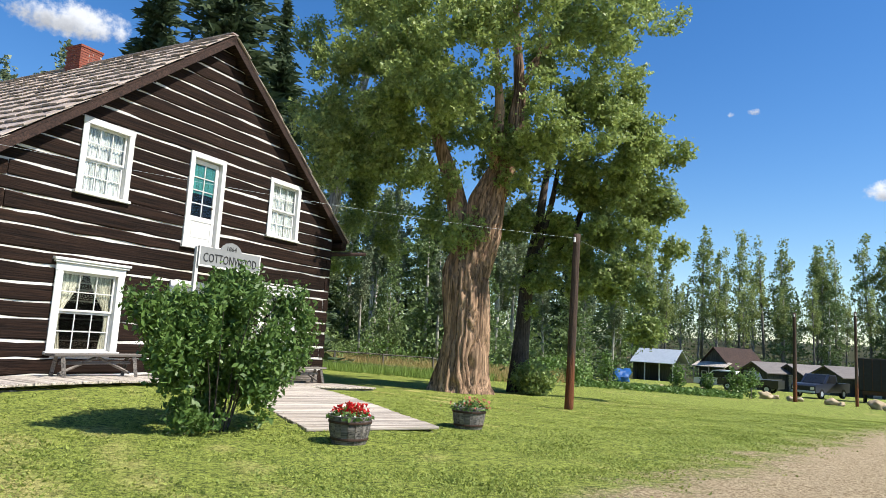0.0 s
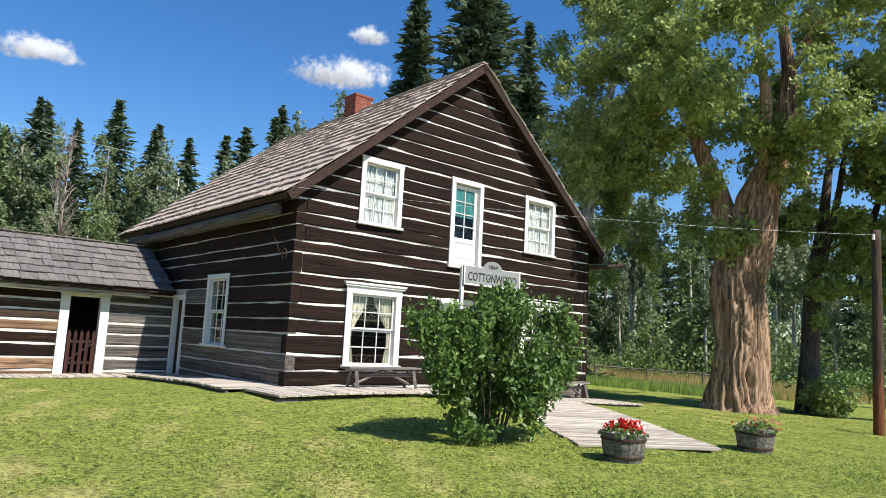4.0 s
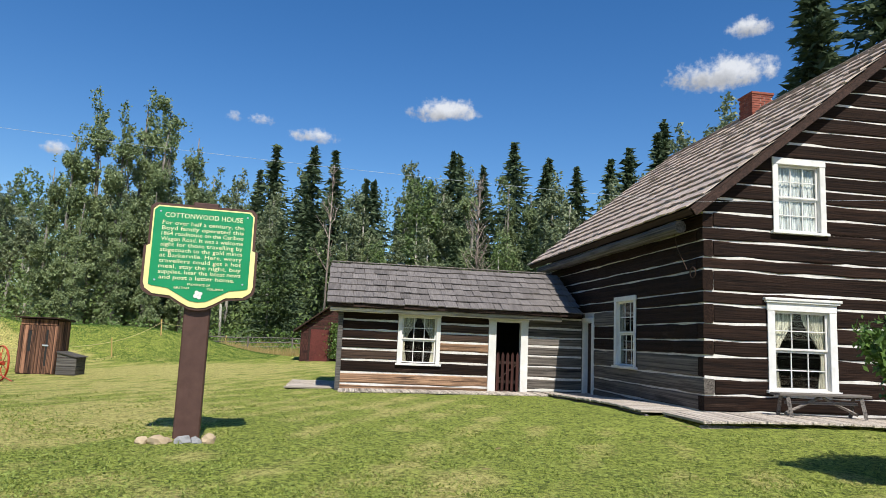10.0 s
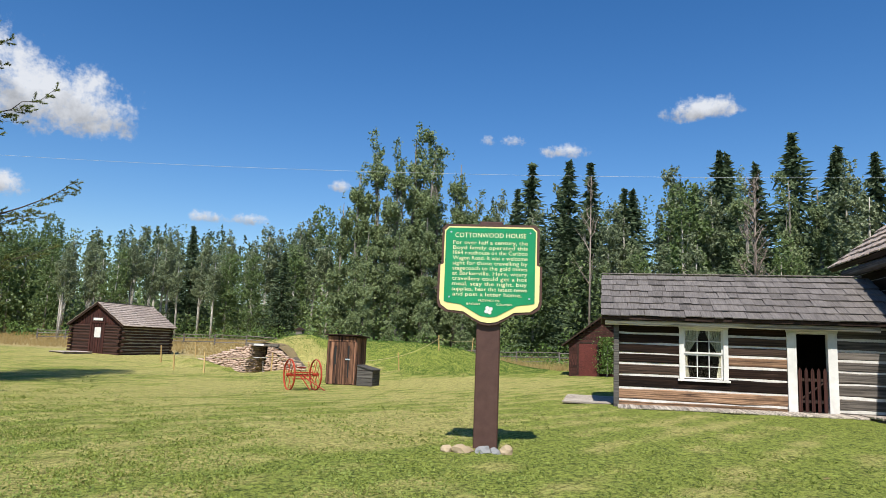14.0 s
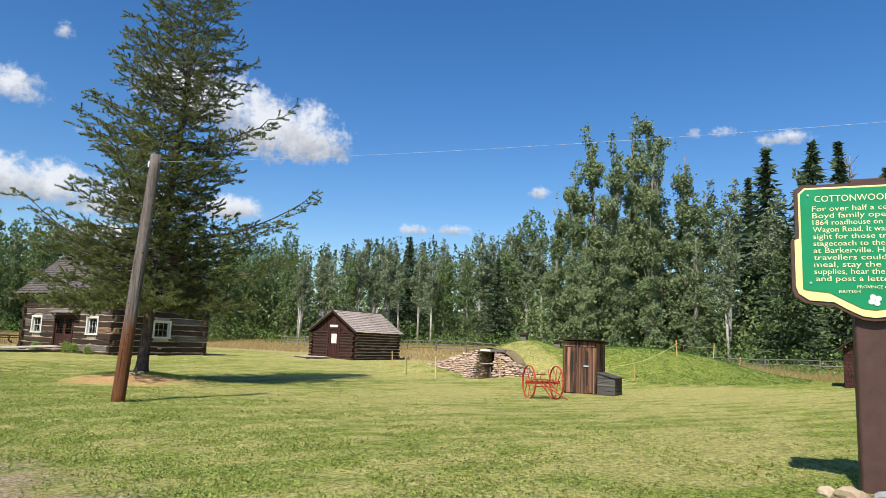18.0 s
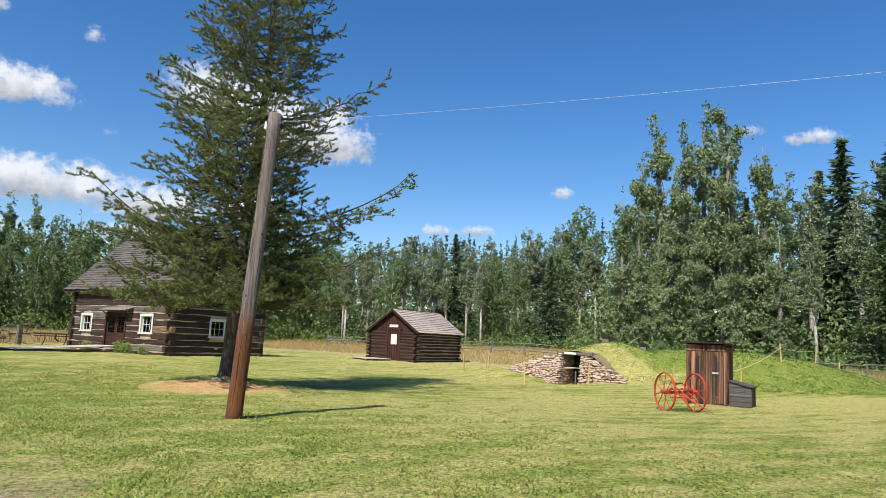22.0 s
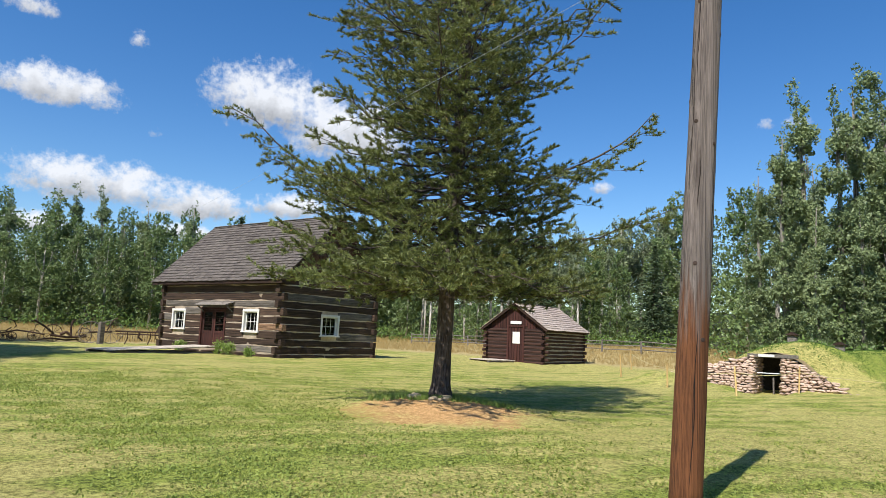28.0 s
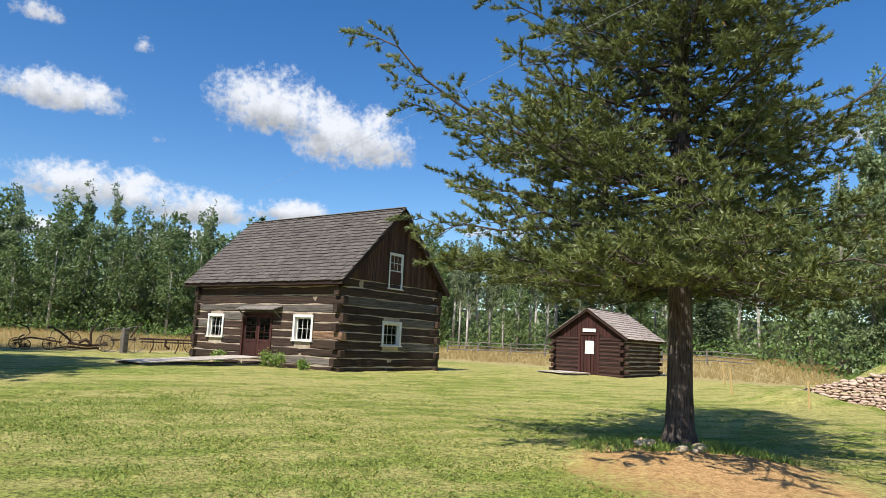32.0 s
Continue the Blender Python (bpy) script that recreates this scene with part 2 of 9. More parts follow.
mortar_tan = surf("tan_chinking", (0.17, 0.13, 0.095), (0.62, 0.51, 0.39), 3, (1, 1, 1), 0.9, 0.5, 50, 0.8, 0.2)
mortar_grey = surf("grey_chinking", (0.13, 0.11, 0.09), (0.52, 0.45, 0.37), 5, (1, 1, 1), 0.9, 0.5, 50, 0.6, 0.2)
white_paint = surf("white_paint", (0.56, 0.55, 0.51), (0.80, 0.785, 0.75), 6, (1, 1, 1), 0.55, 0.15, 60, 1.0, 0.1, stain=(0.5, 0.47, 0.42), stain_at=0.7)
shake_dark = surf("dark_cedar_shake", (0.030, 0.026, 0.024), (0.20, 0.172, 0.15), 10, (1, 0.15, 1), 0.85, 0.9, 60, 0.4, 0.7, island=0.7, stain=(0.02, 0.017, 0.015), stain_at=0.66, checks=0.6)
shake_tan = surf("sunbleached_shake", (0.26, 0.205, 0.17), (0.62, 0.52, 0.45), 10, (1, 0.15, 1), 0.85, 0.8, 60, 0.4, 0.5, island=0.5, stain=(0.10, 0.075, 0.06), stain_at=0.66, checks=0.55)
shake_grey = surf("grey_cedar_shake", (0.068, 0.060, 0.055), (0.25, 0.225, 0.21), 10, (1, 0.15, 1), 0.85, 0.8, 60, 0.4, 0.6, island=0.6, stain=(0.04, 0.034, 0.032), stain_at=0.68, checks=0.45)
trim_dark = surf("dark_brown_board", (0.015, 0.008, 0.006), (0.06, 0.032, 0.023), 8, GRAIN, 0.8, 0.5, 50, 0.7, 0.2)
deck_wood = surf("bleached_deck_plank", (0.29, 0.24, 0.195), (0.62, 0.55, 0.465), 7, (0.2, 1, 1), 0.85, 0.4, 60, 0.6, 0.35)
bin_plank = surf("dark_grey_bin_plank", (0.06, 0.055, 0.05), (0.13, 0.12, 0.108), 9, (1, 0.12, 1), 0.85, 0.6, 40, 0.3, 0.4)
grey_plank = surf("grey_weathered_plank", (0.09, 0.08, 0.07), (0.27, 0.24, 0.21), 9, GRAIN, 0.85, 0.6, 60, 0.6, 0.4)
barn_board = surf("brown_barn_board", (0.03, 0.014, 0.010), (0.40, 0.20, 0.12), 10, (1, 1, 0.08), 0.85, 0.8, 60, 0.5, 1.1, stain=(0.02, 0.012, 0.010), stain_at=0.53)
red_board = surf("faded_red_board", (0.022, 0.008, 0.006), (0.085, 0.029, 0.022), 10, (1, 1, 0.1), 0.8, 0.5, 60, 0.5, 0.3)
brick_mat = surf("red_brick", (0.15, 0.042, 0.028), (0.36, 0.12, 0.08), 14, (1, 1, 1), 0.9, 0.5, 60, 1.0, 0.5)
brick_joint = surf("lime_joint", (0.25, 0.22, 0.2), (0.42, 0.38, 0.34), 12, (1, 1, 1), 0.95, 0.4)
bark_cotton = surf("furrowed_cottonwood_bark", (0.07, 0.036, 0.022), (0.62, 0.41, 0.26), 4.5, (1, 1, 0.14), 0.95, 1.0, 40, 0.5, 0.0, stain=(0.05, 0.03, 0.02), stain_at=0.60)
bark_pine = surf("pine_bark", (0.026, 0.021, 0.018), (0.15, 0.12, 0.10), 14, (1, 1, 0.3), 0.95, 1.0, 50, 1.0, 0.0)
bark_grey = surf("grey_trunk_bark", (0.10, 0.09, 0.075), (0.34, 0.31, 0.26), 6, (1, 1, 0.5), 0.9, 0.5, 30, 0.5, 0.5)
bark_white = surf("pale_aspen_bark", (0.25, 0.23, 0.19), (0.62, 0.59, 0.52), 4, (1, 1, 0.6), 0.85, 0.3, 30, 0.5, 0.4, stain=(0.05, 0.04, 0.03), stain_at=0.66)
pole_wood = surf("weathered_pole", (0.075, 0.060, 0.052), (0.27, 0.225, 0.195), 30, (1, 1, 0.03), 0.85, 1.0, 80, 0.7, 0.0, stain=(0.06, 0.042, 0.034), stain_at=0.60, low=((0.16, 0.062, 0.024), 1.75), checks=0.7)
pole_knot = surf("dark_pole_knot", (0.02, 0.013, 0.010), (0.09, 0.06, 0.045), 40, (1, 1, 1), 0.85, 0.5)
pole_crack = surf("deep_wood_crack", (0.006, 0.004, 0.003), (0.02, 0.014, 0.010), 20, (1, 1, 1), 0.95, 0.0)
pole_dark = surf("dark_creosoted_pole", (0.028, 0.019, 0.014), (0.15, 0.095, 0.065), 24, (1, 1, 0.05), 0.85, 0.9, 60, 0.7, 0.0, low=((0.17, 0.058, 0.022), 1.2))
sign_brown = surf("brown_sign_paint", (0.06, 0.03, 0.023), (0.10, 0.053, 0.042), 8, (1, 1, 1), 0.55, 0.2, 60, 1.0, 0.1)
sign_green = surf("green_sign_enamel", (0.002, 0.20, 0.07), (0.006, 0.27, 0.10), 3, (1, 1, 1), 0.35, 0.0, 50, 1.0, 0.0, spec=0.5)
sign_cream = surf("cream_lettering", (0.72, 0.68, 0.40), (0.85, 0.80, 0.50), 3, (1, 1, 1), 0.5, 0.0, 50, 1.0, 0.0)
sign_edge = surf("pale_yellow_border", (0.70, 0.62, 0.24), (0.85, 0.76, 0.34), 3, (1, 1, 1), 0.5, 0.0, 50, 1.0, 0.0)
red_paint = surf("red_wheel_paint", (0.26, 0.025, 0.012), (0.52, 0.07, 0.03), 12, (1, 1, 1), 0.5, 0.3, 60, 2.0, 0.1)
black_paint = surf("black_lettering", (0.01, 0.01, 0.01), (0.03, 0.03, 0.03), 5, (1, 1, 1), 0.6, 0.0)
stone_mat = surf("field_stone", (0.31, 0.215, 0.165), (0.66, 0.50, 0.39), 6, (1, 1, 1), 0.9, 0.6, 30, 1.5, 0.6, stain=(0.12, 0.10, 0.09), stain_at=0.62)
pale_stone = surf("pale_boulder", (0.32, 0.24, 0.15), (0.60, 0.48, 0.32), 4, (1, 1, 1), 0.9, 0.5, 30, 1.0, 0.4)
iron = surf("rusty_iron", (0.03, 0.02, 0.016), (0.11, 0.065, 0.045), 14, (1, 1, 1), 0.7, 0.4, 60, 1.0, 0.2, metal=0.5)
# near-black boards: the gloom inside rooms and cellar is put into their colour
dark_inside = surf("gloom_toned_interior_boards", (0.02, 0.016, 0.013), (0.06, 0.048, 0.04), 8, GRAIN, 0.9, 0.2)
curtain_mat = surf("cream_curtain", (0.42, 0.37, 0.27), (0.66, 0.60, 0.48), 8, (1, 1, 0.3), 0.9, 0.2, 40, 1.0, 0.1)
lace_mat = surf("white_lace_curtain", (0.62, 0.60, 0.55), (0.82, 0.80, 0.76), 14, (1, 1, 0.4), 0.9, 0.2, 60, 1.0, 0.1)
blind_mat = surf("teal_roller_blind", (0.03, 0.17, 0.15), (0.06, 0.25, 0.22), 8, (1, 1, 0.3), 0.8, 0.1)
galvanised = surf("pale_metal_roof", (0.42, 0.47, 0.50), (0.60, 0.65, 0.68), 3, (1, 1, 1), 0.4, 0.1, 40, 0.6, 0.1, metal=0.3)
olive_wall = surf("dark_olive_siding", (0.035, 0.036, 0.028), (0.075, 0.075, 0.058), 8, (1, 1, 0.3), 0.8, 0.3, 40, 0.6, 0.2)
rubble_core = surf("dark_rubble", (0.05, 0.04, 0.032), (0.20, 0.155, 0.12), 9, (1, 1, 1), 0.95, 0.8)
dry_earth = surf("earth_and_dead_grass", (0.15, 0.10, 0.05), (0.42, 0.31, 0.165), 14, (1, 1, 1), 0.95, 0.9, 60, 0.9, 0.0, stain=(0.14, 0.17, 0.05), stain_at=0.55)


def leaf_mat(name, dark, light, through_light=0.3, rough=0.5, island=0.6, spec=0.18):
    return surf(name, dark, light, 1.2, (1, 1, 1), rough, 0.0, 8, 0.25, 0.25, island=island, through_light=through_light, spec=spec)


leaf_cotton = leaf_mat("cottonwood_leaf", (0.085, 0.135, 0.035), (0.48, 0.57, 0.18), 0.38, 0.5, spec=0.35, island=1.0)
leaf_birch = leaf_mat("poplar_leaf", (0.045, 0.085, 0.026), (0.25, 0.335, 0.12), 0.26, 0.45, spec=0.35)
leaf_aspen = leaf_mat("aspen_leaf", (0.07, 0.105, 0.05), (0.33, 0.38, 0.21), 0.22, 0.5, spec=0.35)
# brighter, yellower copy of the aspen leaf, with sunlight put into its colour
leaf_park = leaf_mat("sun_toned_aspen_leaf", (0.12, 0.165, 0.045), (0.46, 0.53, 0.18), 0.42, 0.5, spec=0.35)
leaf_silver = leaf_mat("silvery_poplar_leaf", (0.06, 0.10, 0.042), (0.35, 0.42, 0.20), 0.24, 0.5, spec=0.3)
leaf_bush = leaf_mat("bush_leaf", (0.038, 0.085, 0.018), (0.215, 0.335, 0.08), 0.27, 0.45, spec=0.35)
needle_spruce = leaf_mat("spruce_needles", (0.022, 0.044, 0.024), (0.13, 0.175, 0.085), 0.2, 0.6)
needle_pine = leaf_mat("pine_needles", (0.020, 0.040, 0.015), (0.31, 0.345, 0.10), 0.24, 0.45, spec=0.45, island=1.1)
mound_green = leaf_mat("lush_mound_grass", (0.045, 0.10, 0.018), (0.14, 0.24, 0.05), 0.30, 0.6, island=0.3)
grass_mat = leaf_mat("mown_grass", (0.05, 0.095, 0.010), (0.46, 0.51, 0.12), 0.40, 0.5, island=1.6)
hay_mat = leaf_mat("dry_tall_grass", (0.34, 0.25, 0.10), (0.55, 0.42, 0.19), 0.40, 0.8, island=0.15)
clover_mat = leaf_mat("clover_leaf", (0.14, 0.21, 0.04), (0.47, 0.53, 0.15), 0.40, 0.6, island=1.0)
meadow_mat = leaf_mat("green_tall_grass", (0.11, 0.19, 0.035), (0.32, 0.42, 0.11), 0.35, 0.6)


def glass_material():
    m = bpy.data.materials.new("window_glass")
    m.use_nodes = True
    N, L = m.node_tree.nodes, m.node_tree.links
    gl, tr, mx, fr = N.new("ShaderNodeBsdfGlossy"), N.new("ShaderNodeBsdfTransparent"), N.new("ShaderNodeMixShader"), N.new("ShaderNodeLayerWeight")
    gl.inputs["Roughness"].default_value = 0.03
    pw, ml = N.new("ShaderNodeMath"), N.new("ShaderNodeMath")
    pw.operation, ml.operation = "POWER", "MULTIPLY_ADD"
    pw.inputs[1].default_value, ml.inputs[1].default_value, ml.inputs[2].default_value = 4.0, 0.5, 0.03
    L.new(fr.outputs["Facing"], pw.inputs[0]), L.new(pw.outputs[0], ml.inputs[0])
    tr.inputs["Color"].default_value = (0.86, 0.9, 0.9, 1)
    L.new(ml.outputs[0], mx.inputs[0]), L.new(tr.outputs[0], mx.inputs[1]), L.new(gl.outputs[0], mx.inputs[2])
    L.new(mx.outputs[0], N["Material Output"].inputs["Surface"])
    return m


glass = glass_material()


# ---- building helpers ----
class Shape:
    """Collects boxes, tubes and sheets into one mesh."""

    def __init__(self):
        self.v, self.f = [], []

    def add(self, verts, faces, m=None):
        n = len(self.v)
        self.v += [tuple(m @ Vector(p)) for p in verts] if m else [tuple(p) for p in verts]
        self.f += [tuple(i + n for i in f) for f in faces]
        return self

    def box(self, x0, y0, z0, x1, y1, z1, c=0.006, m=None):
        x0, x1, y0, y1, z0, z1 = min(x0, x1), max(x0, x1), min(y0, y1), max(y0, y1), min(z0, z1), max(z0, z1)
        c = min(c, 0.3 * (x1 - x0), 0.3 * (y1 - y0), 0.3 * (z1 - z0))
        P, idx = [], {}
        for i in (0, 1):
            for j in (0, 1):
                for k in (0, 1):
                    p, s = ((x0, x1)[i], (y0, y1)[j], (z0, z1)[k]), (1 - 2 * i, 1 - 2 * j, 1 - 2 * k)
                    for a in range(3):
                        q = [p[t] + (0 if t == a else s[t] * c) for t in range(3)]
                        idx[i, j, k, a] = len(P)
                        P.append(q)
        F = []
        for a in range(3):
            b, d = (a + 1) % 3, (a + 2) % 3
            for s in (0, 1):
                def key(u, w, ax=a):
                    t = [0, 0, 0]
                    t[a], t[b], t[d] = s, u, w
                    return idx[t[0], t[1], t[2], ax]
                q = [key(0, 0), key(1, 0), key(1, 1), key(0, 1)]
                F.append(q if s else q[::-1])
            for u in (0, 1):
                for w in (0, 1):
                    t0, t1 = [0, 0, 0], [0, 0, 0]
                    t0[a], t1[a], t0[b], t1[b], t0[d], t1[d] = 0, 1, u, u, w, w
                    q = [idx[(*t0, b)], idx[(*t1, b)], idx[(*t1, d)], idx[(*t0, d)]]
                    F.append(q if u != w else q[::-1])
        for i in (0, 1):
            for j in (0, 1):
                for k in (0, 1):
                    q = [idx[i, j, k, 0], idx[i, j, k, 1], idx[i, j, k, 2]]
                    F.append(q if (i + j + k) % 2 else q[::-1])
        return self.add(P, F, m)

    def tube(self, pts, radii, n=8, cap=True, wob=0.0, rng=None):
        P, F = [], []
        pts = [Vector(p) for p in pts]
        for i, p in enumerate(pts):
            d = (pts[min(i + 1, len(pts) - 1)] - pts[max(i - 1, 0)]).normalized()
            a = d.cross(Vector((0, 0, 1)) if abs(d.z) < 0.9 else Vector((1, 0, 0))).normalized()
            b = d.cross(a)
            for k in range(n):
                t = 2 * math.pi * k / n
                r = radii[i] * (1 + (rng.uniform(-wob, wob) if rng else 0))
                P.append(p + r * (math.cos(t) * a + math.sin(t) * b))
        for i in range(len(pts) - 1):
            for k in range(n):
                F.append((i * n + k, i * n + (k + 1) % n, (i + 1) * n + (k + 1) % n, (i + 1) * n + k))
        if cap:
            F += [tuple(range(n)), tuple(range(len(P) - 1, len(P) - n - 1, -1))]
        return self.add(P, F)

    def ring(self, centre, radius, r, axis="x", n=32, k=8, flat=1.0):
        """A hoop round an axis; flat widens its band along the axis."""
        P, F = [], []
        for i in range(n):
            t = 2 * math.pi * i / n
            for j in range(k):
                s = 2 * math.pi * j / k
                rr, h = radius + r * math.cos(s), r * flat * math.sin(s)
                q = (h, rr * math.cos(t), rr * math.sin(t)) if axis == "x" else (rr * math.cos(t), h, rr * math.sin(t)) if axis == "y" else (rr * math.cos(t), rr * math.sin(t), h)
                P.append(Vector(centre) + Vector(q))
                F.append((i * k + j, i * k + (j + 1) % k, (i + 1) % n * k + (j + 1) % k, (i + 1) % n * k + j))
        return self.add(P, F)

    def mesh(self, name, smooth=False):
        me = bpy.data.meshes.new(name)
        me.from_pydata(self.v, [], self.f)
        if smooth:
            me.polygons.foreach_set("use_smooth", [True] * len(me.polygons))
        me.update()
        return me


def fix_normals(me):
    bm = bmesh.new()
    bm.from_mesh(me)
    bmesh.ops.recalc_face_normals(bm, faces=bm.faces)
    bm.to_mesh(me)
    bm.free()
    return me


def part(name, shape, material, parent=None, label="", m=None, smooth=False):
    """Links a shape or a mesh as one object, under its thing where one is given."""
    me = shape
    if isinstance(shape, Shape):
        me = fix_normals(shape.mesh(name, smooth))
    if material and not me.materials:
        me.materials.append(material)
    ob = new(name, me)
    ob.parent = parent
    if m is not None:
        ob.matrix_basis = m
    if label:
        tagged(ob, label)
    return ob


def thing(name, m, label, category, group="", kind=""):
    ob = new(name)
    ob.empty_display_size = 0.2
    ob.matrix_basis = m
    return tagged(ob, label, category, group, kind)


def cards(name, centres, size, material, rng, up=0.0, long=1.0, jitter=0.35, dirs=None, normals=None, tri=False):
    """A mesh of many small leaves: one lozenge, or one pointed blade, at each centre."""
    C = np.asarray(centres, dtype=np.float64)
    n = len(C)
    A = rng.normal(size=(n, 3)) if dirs is None else np.asarray(dirs) + rng.normal(size=(n, 3)) * jitter
    A /= np.linalg.norm(A, axis=1)[:, None] + 1e-9
    Nn = rng.normal(size=(n, 3)) if normals is None else np.asarray(normals) + rng.normal(size=(n, 3)) * 0.45
    Nn[:, 2] += up
    B = np.cross(Nn, A)
    B /= np.linalg.norm(B, axis=1)[:, None] + 1e-9
    s = np.asarray(size) * (1 + rng.uniform(-jitter, jitter, n))
    a, b = A * (s * long)[:, None], B * s[:, None]
    V = [C - a * 0.8 + b * 0.66, C + a, C - a * 0.8 - b * 0.66] if tri else [C - a, C + b * 0.62 - a * 0.1, C + a, C - b * 0.62 - a * 0.1]
    k, V = len(V), np.stack(V, axis=1).reshape(-1, 3)
    me = bpy.data.meshes.new(name)
    me.vertices.add(k * n), me.loops.add(k * n), me.polygons.add(n)
    me.vertices.foreach_set("co", V.ravel())
    me.loops.foreach_set("vertex_index", np.arange(k * n))
    me.polygons.foreach_set("loop_start", np.arange(0, k * n, k))
    me.update()
    if material:
        me.materials.append(material)
    return me


def smooth_step(a, b, x):
    t = np.clip((x - a) / (b - a), 0, 1)
    return t * t * (3 - 2 * t)


# ---- ground ----
def ground_z(x, y):
    """Height of the ground: level by the road, a low rise under the big house, falling away to the north, an earth mound over the root cellar."""
    x, y = np.asarray(x, float), np.asarray(y, float)
    z = -0.03 * np.log1p(np.exp(np.clip((y - 9.0) / 2.5, -30, 60))) * 2.5 * (1 - smooth_step(150, 400, y))
    z = np.where(y > 150, np.maximum(z, -4.6), z)
    z = z + 0.26 * np.exp(-(((x + 13.5) / 4.5) ** 2 + ((y - 8.0) / 5.0) ** 2))
    z = z + 0.10 * np.exp(-(((x + 9.0) / 3.5) ** 2 + ((y - 12.0) / 4.0) ** 2))
    z = z - 0.50 * smooth_step(-8, -25, x) * smooth_step(2, -11, y) * (1 - 0.45 * smooth_step(-33, -43, x)) * (1 - 0.75 * smooth_step(-24, -40, y))
    z = z - 0.20 * smooth_step(-4, -16, y) * (1 - smooth_step(-8, -20, x))
    z = z + 1.75 * np.exp(-(((x + 45.5) / 5.5) ** 2 + ((y + 14.6) / 7.6) ** 2) ** 1.5)
    z = z + 1.45 * np.exp(-(((x + 40.4) / 2.4) ** 2 + ((y + 20.0) / 2.8) ** 2) ** 1.5)
    z = z + 0.8 * smooth_step(-47, -64, x) * np.exp(-((y + 8.0) / 22.0) ** 2)
    z = z + 0.24 * np.exp(-(((x + 16.43) / 1.7) ** 2 + ((y + 22.71) / 1.7) ** 2))
    z = z + 0.9 * smooth_step(-45, -72, x) * smooth_step(-22, -34, y) + 0.7 * smooth_step(-60, -84, y) * (1 - smooth_step(-45, -60, x))
    z = z + 9.0 * smooth_step(108, 190, np.hypot(x, y))
    z = z + 0.50 * np.exp(-(((x + 36.1) / 1.5) ** 2 + ((y + 24.2) / 1.6) ** 2))
    # entry cut into the cellar mound
    cut = (1 - smooth_step(0.75, 1.2, np.abs(y + 20.1))) * smooth_step(-39.0, -38.4, x) * (1 - smooth_step(-35.2, -34.2, x))
    z = z + cut * (-0.66 - z)
    return z


def gz(x, y):
    return float(ground_z(x, y))


